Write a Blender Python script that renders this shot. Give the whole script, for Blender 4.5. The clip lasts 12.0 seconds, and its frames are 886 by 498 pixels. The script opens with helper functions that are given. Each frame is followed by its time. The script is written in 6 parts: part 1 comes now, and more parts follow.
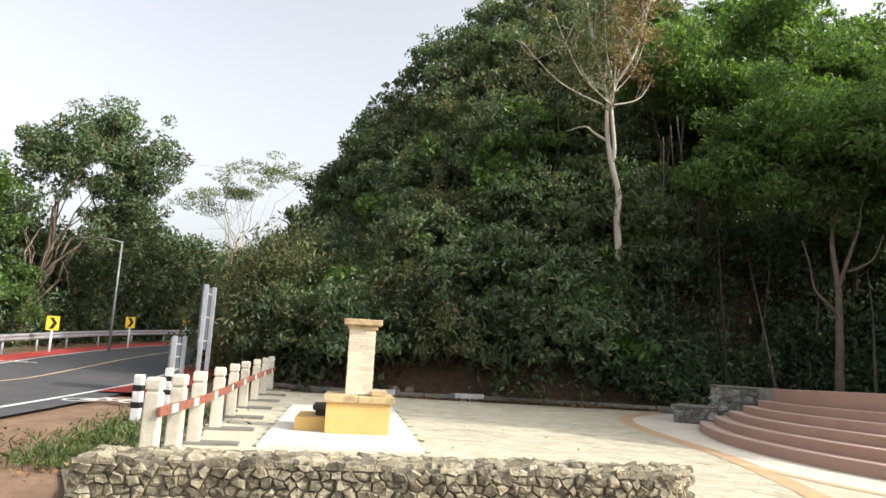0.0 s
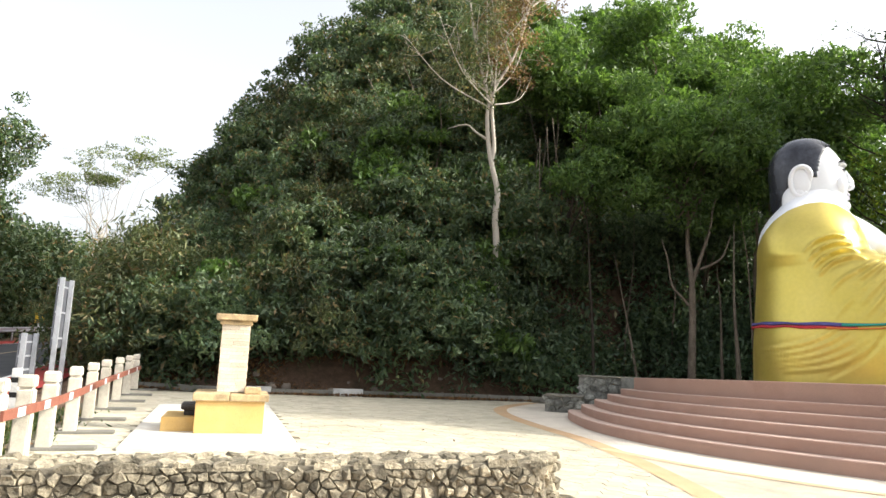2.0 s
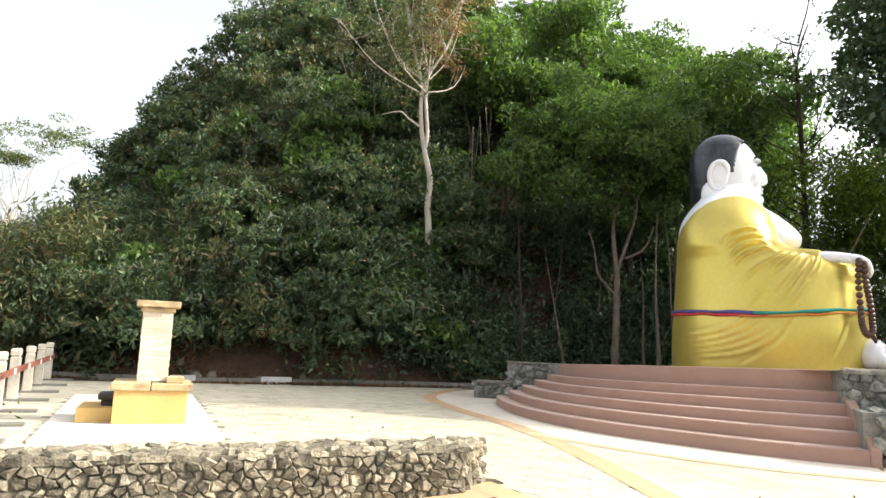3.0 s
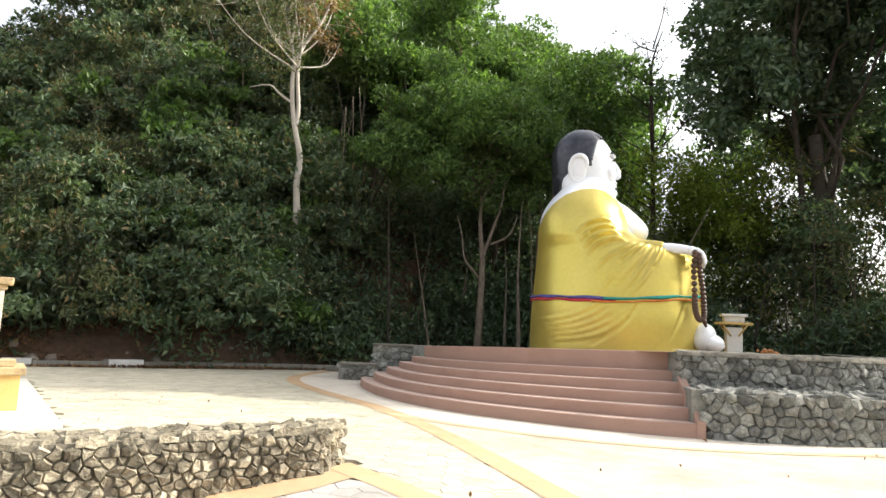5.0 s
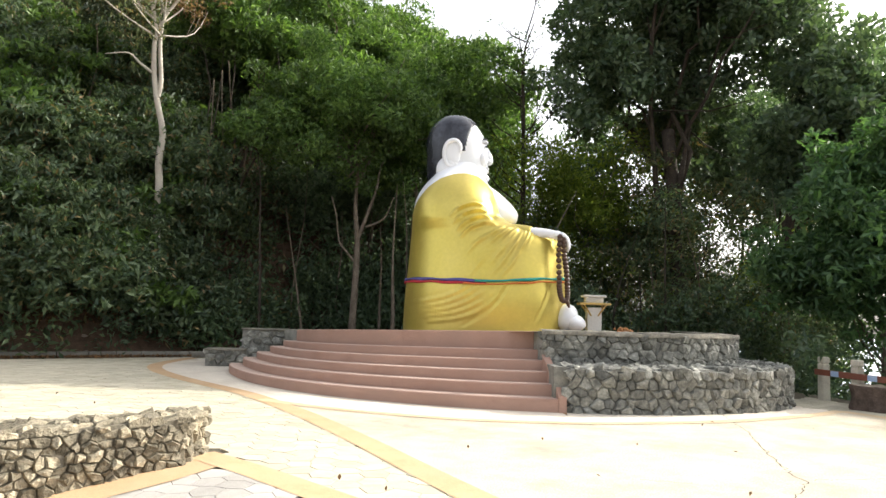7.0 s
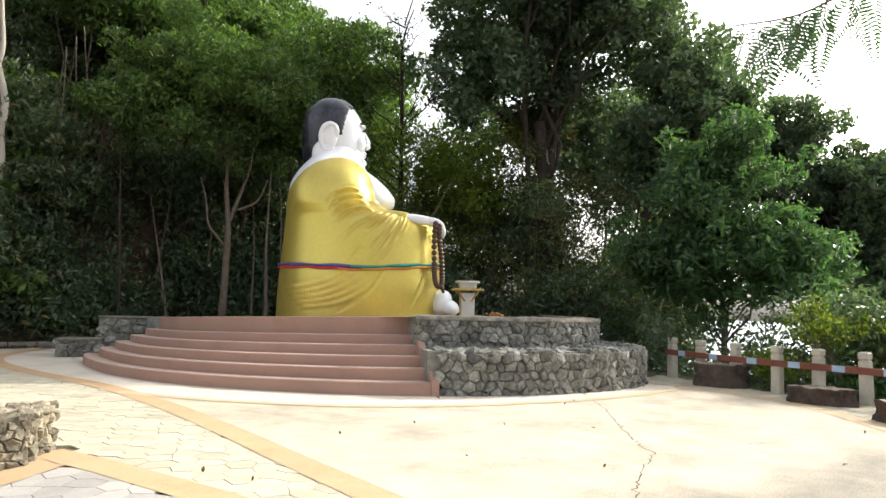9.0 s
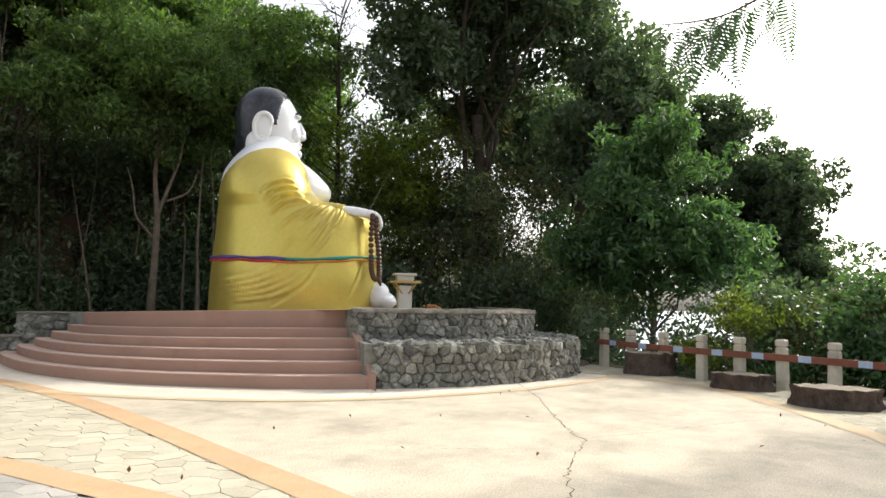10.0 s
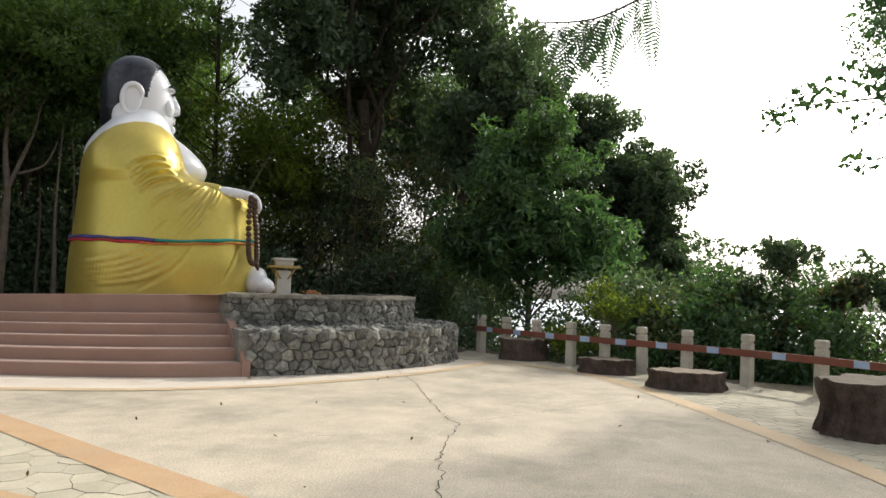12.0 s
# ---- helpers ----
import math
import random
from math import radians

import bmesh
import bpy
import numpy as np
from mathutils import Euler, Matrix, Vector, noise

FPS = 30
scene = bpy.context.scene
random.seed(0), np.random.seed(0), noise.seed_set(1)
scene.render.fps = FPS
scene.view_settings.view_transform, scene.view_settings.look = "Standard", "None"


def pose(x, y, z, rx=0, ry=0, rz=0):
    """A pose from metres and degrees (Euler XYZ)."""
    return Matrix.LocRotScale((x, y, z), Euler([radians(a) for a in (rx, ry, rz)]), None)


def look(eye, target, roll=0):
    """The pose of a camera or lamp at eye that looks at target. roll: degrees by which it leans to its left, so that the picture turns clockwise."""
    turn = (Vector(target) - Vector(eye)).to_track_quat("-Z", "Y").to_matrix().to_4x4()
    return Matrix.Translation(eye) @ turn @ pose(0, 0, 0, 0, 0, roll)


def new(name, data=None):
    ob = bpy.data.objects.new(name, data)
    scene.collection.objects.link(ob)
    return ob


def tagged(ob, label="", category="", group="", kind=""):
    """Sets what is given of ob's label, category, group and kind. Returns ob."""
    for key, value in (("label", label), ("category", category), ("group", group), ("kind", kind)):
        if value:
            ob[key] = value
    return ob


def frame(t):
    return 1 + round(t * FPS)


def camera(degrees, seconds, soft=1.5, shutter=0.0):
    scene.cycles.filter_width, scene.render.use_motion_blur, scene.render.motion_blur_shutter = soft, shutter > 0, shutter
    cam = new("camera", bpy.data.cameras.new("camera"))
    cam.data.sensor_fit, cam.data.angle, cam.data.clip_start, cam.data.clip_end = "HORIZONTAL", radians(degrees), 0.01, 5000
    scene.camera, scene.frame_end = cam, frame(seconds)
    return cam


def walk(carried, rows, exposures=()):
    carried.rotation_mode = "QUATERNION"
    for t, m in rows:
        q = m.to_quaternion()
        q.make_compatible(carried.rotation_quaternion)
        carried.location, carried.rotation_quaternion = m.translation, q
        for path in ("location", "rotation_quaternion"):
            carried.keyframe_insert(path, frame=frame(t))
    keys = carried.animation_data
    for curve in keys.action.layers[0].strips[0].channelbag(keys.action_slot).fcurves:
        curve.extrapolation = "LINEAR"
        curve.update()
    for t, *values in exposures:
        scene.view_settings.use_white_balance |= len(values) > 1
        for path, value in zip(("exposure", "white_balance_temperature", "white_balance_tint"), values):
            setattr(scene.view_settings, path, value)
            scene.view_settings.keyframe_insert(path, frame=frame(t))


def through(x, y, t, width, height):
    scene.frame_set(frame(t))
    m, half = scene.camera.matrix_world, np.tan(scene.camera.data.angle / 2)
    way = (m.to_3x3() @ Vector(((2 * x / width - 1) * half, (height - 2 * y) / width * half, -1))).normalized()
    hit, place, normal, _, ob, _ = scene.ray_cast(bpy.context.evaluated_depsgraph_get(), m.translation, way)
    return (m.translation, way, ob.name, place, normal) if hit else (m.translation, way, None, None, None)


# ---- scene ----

cam = camera(66.84, 12.0)
EYE = 1.5
# seconds, x, y, yaw, pitch, lean to the left
ROWS = [
    (0, 0.000, 0.000, 0.00, 8.45, 3.17),
    (0.5, 0.010, -0.000, -2.13, 8.51, 3.23),
    (1, 0.021, -0.001, -4.62, 8.55, 3.22),
    (1.5, 0.032, -0.002, -6.96, 8.64, 2.80),
    (2, 0.046, -0.004, -10.11, 8.48, 2.47),
    (2.5, 0.059, -0.007, -12.95, 8.05, 2.31),
    (3, 0.072, -0.010, -15.94, 7.66, 2.32),
    (5, 0.120, -0.029, -27.07, 6.64, 2.69),
    (5.5, 0.131, -0.035, -29.82, 6.41, 2.57),
    (6, 0.142, -0.041, -32.48, 6.12, 2.44),
    (6.5, 0.151, -0.048, -35.05, 5.84, 2.22),
    (7, 0.161, -0.055, -37.69, 5.61, 2.00),
    (9, 0.196, -0.088, -48.12, 4.74, 1.71),
    (9.5, 0.204, -0.096, -50.58, 4.52, 1.40),
    (10, 0.212, -0.107, -53.41, 4.24, 1.31),
    (10.5, 0.219, -0.116, -56.03, 4.00, 1.52),
    (11, 0.225, -0.127, -58.72, 3.74, 1.63),
    (11.5, 0.231, -0.136, -61.04, 3.55, 1.80),
    (12, 0.236, -0.145, -63.33, 3.40, 2.06),
]
walk(cam, [(t, pose(x, y, EYE, 90 + pitch, 0, yaw) @ pose(0, 0, 0, 0, 0, lean)) for t, x, y, yaw, pitch, lean in ROWS],
     exposures=[(0.0, 0.8), (1.5, 1.0), (2.5, 1.12), (7.0, 1.06), (9.5, 0.74), (10.5, 0.46), (12.0, 0.12)])

# ---- sky and sun ----
SUN = Vector((0.97, -0.24, 0)).normalized()
ELEV = radians(32)
world = bpy.data.worlds.new("sky")
scene.world = world
world.use_nodes = True
wn = world.node_tree.nodes
sky = wn.new("ShaderNodeTexSky")
sky.sky_type = 'NISHITA'
sky.sun_disc = False
sky.sun_elevation = ELEV
sky.sun_rotation = math.atan2(SUN.x, SUN.y)
sky.dust_density = 6.0
sky.air_density = 1.0
wn["Background"].inputs["Strength"].default_value = 0.15
haze = wn.new("ShaderNodeHueSaturation")
haze.inputs["Saturation"].default_value = 0.28
haze.inputs["Value"].default_value = 1.4
world.node_tree.links.new(sky.outputs[0], haze.inputs["Color"])
world.node_tree.links.new(haze.outputs[0], wn["Background"].inputs["Color"])
sun_data = bpy.data.lights.new("sun", 'SUN')
sun_data.energy = 2.6
sun_data.angle = radians(0.6)
sun_data.color = (1.0, 0.93, 0.81)
sun = new("sun", sun_data)
sun.matrix_world = look(Vector((SUN.x, SUN.y, math.tan(ELEV))) * 50, (0, 0, 0))

# ---- materials ----
def shader(name):
    m = bpy.data.materials.new(name)
    m.use_nodes = True
    nt = m.node_tree
    return m, nt, nt.nodes["Principled BSDF"]


def surface(name, a, b, scale=6.0, rough=0.85, bump=0.3, fine=90.0, metal=0.0, stain=None, stain_scale=0.7, stain_amount=0.5, per_piece=0.0, island=False, spec=0.3, bump_dist=0.01, grain=0.2):
    """Two-scale mottled surface between colours a and b, with optional stains and change from piece to piece."""
    m, nt, p = shader(name)
    n, l = nt.nodes, nt.links
    tc = n.new("ShaderNodeTexCoord")
    geo = n.new("ShaderNodeNewGeometry")
    pos = geo.outputs["Position"]
    t1 = n.new("ShaderNodeTexNoise")
    t1.inputs["Scale"].default_value = scale
    t1.inputs["Detail"].default_value = 6
    t1.inputs["Roughness"].default_value = 0.65
    l.new(pos, t1.inputs["Vector"])
    t2 = n.new("ShaderNodeTexNoise")
    t2.inputs["Scale"].default_value = fine
    t2.inputs["Detail"].default_value = 4
    l.new(pos, t2.inputs["Vector"])
    r1 = n.new("ShaderNodeMapRange")
    r1.inputs["From Min"].default_value = 0.3
    r1.inputs["From Max"].default_value = 0.7
    l.new(t1.outputs["Fac"], r1.inputs["Value"])
    mix = n.new("ShaderNodeMix")
    mix.data_type = 'RGBA'
    mix.inputs["A"].default_value = (*a, 1)
    mix.inputs["B"].default_value = (*b, 1)
    l.new(r1.outputs[0], mix.inputs["Factor"])
    col = mix.outputs["Result"]
    g = n.new("ShaderNodeMapRange")
    g.inputs["From Min"].default_value = 0.25
    g.inputs["From Max"].default_value = 0.75
    g.inputs["To Min"].default_value = 1 - grain * 1.1
    g.inputs["To Max"].default_value = 1 + grain * 0.9
    l.new(t2.outputs["Fac"], g.inputs["Value"])
    mul = n.new("ShaderNodeMix")
    mul.data_type = 'RGBA'
    mul.blend_type = 'MULTIPLY'
    mul.inputs["Factor"].default_value = 1
    l.new(col, mul.inputs["A"])
    l.new(g.outputs[0], mul.inputs["B"])
    col = mul.outputs["Result"]
    if stain:
        t3 = n.new("ShaderNodeTexNoise")
        t3.inputs["Scale"].default_value = stain_scale
        t3.inputs["Detail"].default_value = 8
        t3.inputs["Roughness"].default_value = 0.7
        l.new(pos, t3.inputs["Vector"])
        r3 = n.new("ShaderNodeMapRange")
        r3.inputs["From Min"].default_value = 0.48
        r3.inputs["From Max"].default_value = 0.72
        r3.inputs["To Max"].default_value = stain_amount
        l.new(t3.outputs["Fac"], r3.inputs["Value"])
        ms = n.new("ShaderNodeMix")
        ms.data_type = 'RGBA'
        ms.inputs["B"].default_value = (*stain, 1)
        l.new(r3.outputs[0], ms.inputs["Factor"])
        l.new(col, ms.inputs["A"])
        col = ms.outputs["Result"]
    if per_piece:
        if island:
            rnd = geo.outputs["Random Per Island"]
        else:
            rnd = n.new("ShaderNodeObjectInfo").outputs["Random"]
        rp = n.new("ShaderNodeMapRange")
        rp.inputs["To Min"].default_value = 1 - per_piece
        rp.inputs["To Max"].default_value = 1 + per_piece
        l.new(rnd, rp.inputs["Value"])
        mp = n.new("ShaderNodeMix")
        mp.data_type = 'RGBA'
        mp.blend_type = 'MULTIPLY'
        mp.inputs["Factor"].default_value = 1
        l.new(col, mp.inputs["A"])
        l.new(rp.outputs[0], mp.inputs["B"])
        col = mp.outputs["Result"]
    l.new(col, p.inputs["Base Color"])
    p.inputs["Roughness"].default_value = rough
    p.inputs["Metallic"].default_value = metal
    p.inputs["Specular IOR Level"].default_value = spec
    if bump:
        add = n.new("ShaderNodeMath")
        add.operation = 'ADD'
        l.new(t1.outputs["Fac"], add.inputs[0])
        l.new(t2.outputs["Fac"], add.inputs[1])
        bp = n.new("ShaderNodeBump")
        bp.inputs["Strength"].default_value = bump
        bp.inputs["Distance"].default_value = bump_dist
        l.new(add.outputs[0], bp.inputs["Height"])
        l.new(bp.outputs[0], p.inputs["Normal"])
    return m


def leaf_material(name, a, b, through=0.35, gloss=0.35, dry=None, dry_share=0.0):
    """Leaves: colour changes from leaf to leaf, some light passes through, faint gloss."""
    m, nt, p = shader(name)
    n, l = nt.nodes, nt.links
    geo = n.new("ShaderNodeNewGeometry")
    ramp = n.new("ShaderNodeValToRGB")
    e = ramp.color_ramp.elements
    e[0].color, e[1].color = (*a, 1), (*b, 1)
    e[0].position, e[1].position = 0.1, 0.95 - dry_share
    if dry:
        d = ramp.color_ramp.elements.new(1.0 - dry_share * 0.5)
        d.color = (*dry, 1)
    l.new(geo.outputs["Random Per Island"], ramp.inputs["Fac"])
    big = n.new("ShaderNodeTexNoise")
    big.inputs["Scale"].default_value = 0.35
    big.inputs["Detail"].default_value = 3
    l.new(geo.outputs["Position"], big.inputs["Vector"])
    rg = n.new("ShaderNodeMapRange")
    rg.inputs["From Min"].default_value = 0.3
    rg.inputs["From Max"].default_value = 0.7
    rg.inputs["To Min"].default_value = 0.65
    rg.inputs["To Max"].default_value = 1.35
    l.new(big.outputs["Fac"], rg.inputs["Value"])
    mul = n.new("ShaderNodeMix")
    mul.data_type = 'RGBA'
    mul.blend_type = 'MULTIPLY'
    mul.inputs["Factor"].default_value = 1
    l.new(ramp.outputs["Color"], mul.inputs["A"])
    l.new(rg.outputs[0], mul.inputs["B"])
    l.new(mul.outputs["Result"], p.inputs["Base Color"])
    p.inputs["Roughness"].default_value = 0.5
    p.inputs["Specular IOR Level"].default_value = gloss
    tr = n.new("ShaderNodeBsdfTranslucent")
    bright = n.new("ShaderNodeMix")
    bright.data_type = 'RGBA'
    bright.blend_type = 'MULTIPLY'
    bright.inputs["Factor"].default_value = 1
    bright.inputs["B"].default_value = (1.4, 1.5, 0.75, 1)
    l.new(mul.outputs["Result"], bright.inputs["A"])
    l.new(bright.outputs["Result"], tr.inputs["Color"])
    ms = n.new("ShaderNodeMixShader")
    ms.inputs[0].default_value = through
    l.new(p.outputs[0], ms.inputs[1])
    l.new(tr.outputs[0], ms.inputs[2])
    l.new(ms.outputs[0], n["Material Output"].inputs["Surface"])
    return m


M = {
    "soil": surface("red_soil", (0.16, 0.10, 0.065), (0.26, 0.17, 0.11), 3, 0.95, 0.6, 60, stain=(0.08, 0.06, 0.035), stain_scale=1.2, stain_amount=0.7, bump_dist=0.03),
    "litter": surface("leaf_litter", (0.07, 0.045, 0.03), (0.16, 0.10, 0.065), 5, 0.95, 0.8, 40, stain=(0.03, 0.03, 0.015), stain_scale=0.9, stain_amount=0.8, bump_dist=0.05),
    "asphalt": surface("asphalt", (0.055, 0.056, 0.06), (0.085, 0.085, 0.09), 1.2, 0.9, 0.4, 160, stain=(0.12, 0.10, 0.085), stain_scale=0.4, stain_amount=0.35),
    "road_red": surface("red_road_paint", (0.34, 0.035, 0.03), (0.42, 0.06, 0.05), 3, 0.8, 0.3, 150, stain=(0.2, 0.06, 0.05), stain_amount=0.5),
    "road_white": surface("white_road_paint", (0.6, 0.6, 0.58), (0.72, 0.72, 0.7), 5, 0.75, 0.2, 120, stain=(0.25, 0.25, 0.24), stain_scale=2.0, stain_amount=0.7),
    "concrete": surface("plaza_concrete", (0.44, 0.39, 0.30), (0.60, 0.53, 0.41), 1.7, 0.9, 0.35, 55, stain=(0.26, 0.235, 0.185), stain_scale=0.6, stain_amount=0.85, grain=0.28),
    "ring": surface("pale_ring_concrete", (0.60, 0.54, 0.45), (0.70, 0.63, 0.53), 1.4, 0.85, 0.2, 120, stain=(0.42, 0.34, 0.27), stain_scale=0.8, stain_amount=0.5),
    "ochre": surface("ochre_band", (0.46, 0.30, 0.165), (0.56, 0.39, 0.235), 2.2, 0.85, 0.25, 110, stain=(0.36, 0.27, 0.17), stain_scale=1.1, stain_amount=0.6),
    "ochre_faint": surface("worn_ochre_line", (0.54, 0.40, 0.24), (0.60, 0.46, 0.30), 2.2, 0.85, 0.25, 110, stain=(0.50, 0.43, 0.32), stain_scale=1.3, stain_amount=0.7),
    "paver": surface("buff_paver", (0.42, 0.385, 0.285), (0.56, 0.515, 0.40), 2.0, 0.9, 0.4, 120, stain=(0.36, 0.33, 0.26), stain_scale=0.6, stain_amount=0.6, per_piece=0.10),
    "paver_rest": surface("buff_paver_rest", (0.42, 0.385, 0.285), (0.56, 0.515, 0.40), 2.0, 0.9, 0.4, 120, stain=(0.36, 0.33, 0.26), stain_scale=0.6, stain_amount=0.6, per_piece=0.10, island=True),
    "paver_grey": surface("grey_paver", (0.36, 0.34, 0.31), (0.46, 0.44, 0.40), 2.0, 0.9, 0.4, 120, stain=(0.26, 0.25, 0.22), stain_amount=0.5, per_piece=0.12),
    "joint": surface("sandy_joint", (0.10, 0.085, 0.06), (0.17, 0.145, 0.10), 8, 0.95, 0.4, 100),
    "crack": surface("crack_dirt", (0.05, 0.04, 0.03), (0.09, 0.07, 0.05), 8, 0.95, 0.4, 100),
    "stone": surface("rubble_stone", (0.13, 0.115, 0.08), (0.37, 0.325, 0.235), 14, 0.9, 1.0, 45, stain=(0.06, 0.056, 0.045), stain_scale=4.0, stain_amount=0.85, per_piece=0.5, bump_dist=0.02),
    "stone_rest": surface("rubble_stone_rest", (0.13, 0.115, 0.08), (0.37, 0.325, 0.235), 14, 0.9, 1.0, 45, stain=(0.06, 0.056, 0.045), stain_scale=4.0, stain_amount=0.85, per_piece=0.5, island=True, bump_dist=0.02),
    "stone_grey": surface("grey_rubble_stone", (0.11, 0.112, 0.10), (0.38, 0.375, 0.33), 13, 0.9, 1.0, 45, stain=(0.05, 0.052, 0.045), stain_scale=3.0, stain_amount=0.85, per_piece=0.4, bump_dist=0.02),
    "stone_grey_rest": surface("grey_rubble_stone_rest", (0.11, 0.112, 0.10), (0.38, 0.375, 0.33), 13, 0.9, 1.0, 45, stain=(0.05, 0.052, 0.045), stain_scale=3.0, stain_amount=0.85, per_piece=0.4, island=True, bump_dist=0.02),
    "mortar": surface("dark_mortar", (0.18, 0.178, 0.155), (0.31, 0.30, 0.265), 9, 0.95, 0.9, 50, stain=(0.07, 0.07, 0.06), stain_scale=2.0, stain_amount=0.6),
    "mortar_buff": surface("buff_mortar", (0.13, 0.115, 0.085), (0.26, 0.23, 0.175), 9, 0.95, 0.9, 50, stain=(0.08, 0.075, 0.06), stain_scale=3.0, stain_amount=0.7),
    "mortar_top": surface("mortar_coping", (0.13, 0.12, 0.10), (0.30, 0.275, 0.22), 9, 0.95, 1.0, 35, stain=(0.07, 0.07, 0.055), stain_scale=1.8, stain_amount=0.7),
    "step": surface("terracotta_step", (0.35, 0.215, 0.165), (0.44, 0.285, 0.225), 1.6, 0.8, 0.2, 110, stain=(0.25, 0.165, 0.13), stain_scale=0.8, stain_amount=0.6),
    # paler copy of the step colour: light on the treads is painted in
    "step_top_lit": surface("terracotta_tread_lit", (0.53, 0.39, 0.32), (0.62, 0.47, 0.39), 1.6, 0.8, 0.2, 110, stain=(0.35, 0.25, 0.2), stain_scale=0.8, stain_amount=0.6),
    "platform": surface("platform_floor", (0.36, 0.28, 0.22), (0.46, 0.38, 0.3), 1.6, 0.8, 0.2, 110),
    "gold": surface("gold_paint", (0.62, 0.50, 0.10), (0.70, 0.575, 0.15), 0.7, 0.36, 0.04, 14, metal=0.6, stain=(0.50, 0.36, 0.11), stain_scale=0.45, stain_amount=0.55, spec=0.5, grain=0.05),
    "gold_ridge": surface("gold_paint_ridge", (0.70, 0.58, 0.18), (0.78, 0.66, 0.28), 0.8, 0.42, 0.1, 60, metal=0.3, spec=0.5),
    "skin": surface("white_enamel", (0.80, 0.82, 0.85), (0.86, 0.88, 0.91), 1.0, 0.3, 0.02, 20, stain=(0.66, 0.68, 0.70), stain_scale=0.9, stain_amount=0.35, spec=0.5, grain=0.02),
    "hair": surface("black_gloss_paint", (0.014, 0.015, 0.022), (0.026, 0.028, 0.038), 2.0, 0.26, 0.08, 30, stain=(0.11, 0.12, 0.15), stain_scale=1.8, stain_amount=0.6, spec=0.5),
    "bead": surface("brown_bead", (0.05, 0.025, 0.015), (0.09, 0.045, 0.025), 6, 0.4, 0.2, 80, spec=0.5),
    "post": surface("post_concrete", (0.50, 0.46, 0.38), (0.64, 0.60, 0.50), 5, 0.9, 0.4, 90, stain=(0.28, 0.25, 0.2), stain_scale=2.4, stain_amount=0.6),
    "rail": surface("red_brown_rail", (0.19, 0.068, 0.045), (0.26, 0.095, 0.062), 5, 0.7, 0.25, 90, stain=(0.16, 0.08, 0.06), stain_scale=2.0, stain_amount=0.6),
    "sticker": surface("blue_reflector", (0.34, 0.46, 0.66), (0.45, 0.56, 0.74), 8, 0.4, 0.05, 90),
    "sticker_white": surface("white_reflector", (0.66, 0.68, 0.72), (0.75, 0.76, 0.8), 8, 0.4, 0.05, 90),
    "steel": surface("galvanised_steel", (0.42, 0.44, 0.47), (0.55, 0.57, 0.6), 6, 0.45, 0.1, 120, metal=0.6, spec=0.5),
    "post_grey": surface("grey_lamp_paint", (0.20, 0.20, 0.20), (0.28, 0.28, 0.28), 6, 0.6, 0.1, 120),
    "sign_back": surface("sign_back", (0.06, 0.065, 0.08), (0.10, 0.105, 0.12), 4, 0.6, 0.1, 90),
    "yellow": surface("sign_yellow", (0.80, 0.50, 0.02), (0.85, 0.56, 0.04), 5, 0.45, 0.05, 90),
    "black": surface("sign_black", (0.012, 0.012, 0.012), (0.02, 0.02, 0.02), 5, 0.5, 0.05, 90),
    "cream": surface("ochre_plaster", (0.56, 0.36, 0.12), (0.64, 0.43, 0.17), 1.6, 0.85, 0.2, 110, stain=(0.48, 0.33, 0.16), stain_scale=1.4, stain_amount=0.5),
    "slab": surface("weathered_slab", (0.42, 0.30, 0.15), (0.56, 0.44, 0.26), 4, 0.9, 0.5, 80, stain=(0.09, 0.07, 0.05), stain_scale=3.5, stain_amount=0.85),
    "cladding": surface("split_stone", (0.62, 0.53, 0.41), (0.74, 0.65, 0.52), 6, 0.9, 0.6, 80, stain=(0.34, 0.26, 0.17), stain_scale=3, stain_amount=0.5, per_piece=0.16, bump_dist=0.012),
    "pad": surface("pale_pad", (0.62, 0.59, 0.52), (0.72, 0.69, 0.61), 1.3, 0.85, 0.2, 110, stain=(0.45, 0.42, 0.36), stain_scale=0.9, stain_amount=0.5),
    "dark_stone": surface("dark_carved_stone", (0.045, 0.042, 0.04), (0.09, 0.085, 0.08), 5, 0.7, 0.4, 80),
    "stump": surface("stump_bark", (0.07, 0.05, 0.04), (0.17, 0.125, 0.10), 6, 0.95, 0.9, 50, stain=(0.03, 0.025, 0.02), stain_scale=4, stain_amount=0.8, bump_dist=0.04),
    "stump_top": surface("stump_top", (0.22, 0.18, 0.14), (0.36, 0.30, 0.23), 6, 0.95, 0.6, 70, stain=(0.10, 0.08, 0.06), stain_scale=3, stain_amount=0.7),
    "bark": surface("grey_brown_bark", (0.12, 0.095, 0.07), (0.22, 0.18, 0.14), 5, 0.95, 0.8, 40, bump_dist=0.03),
    "bark_pale": surface("pale_bark", (0.40, 0.36, 0.30), (0.55, 0.51, 0.44), 4, 0.9, 0.5, 50, stain=(0.24, 0.2, 0.15), stain_scale=2, stain_amount=0.6),
    "bark_dark": surface("dark_bark", (0.035, 0.028, 0.022), (0.075, 0.06, 0.045), 5, 0.95, 0.7, 40, bump_dist=0.03),
    "kerb": surface("mossy_kerb", (0.14, 0.135, 0.12), (0.24, 0.23, 0.2), 4, 0.95, 0.5, 70, stain=(0.07, 0.075, 0.05), stain_scale=2, stain_amount=0.7),
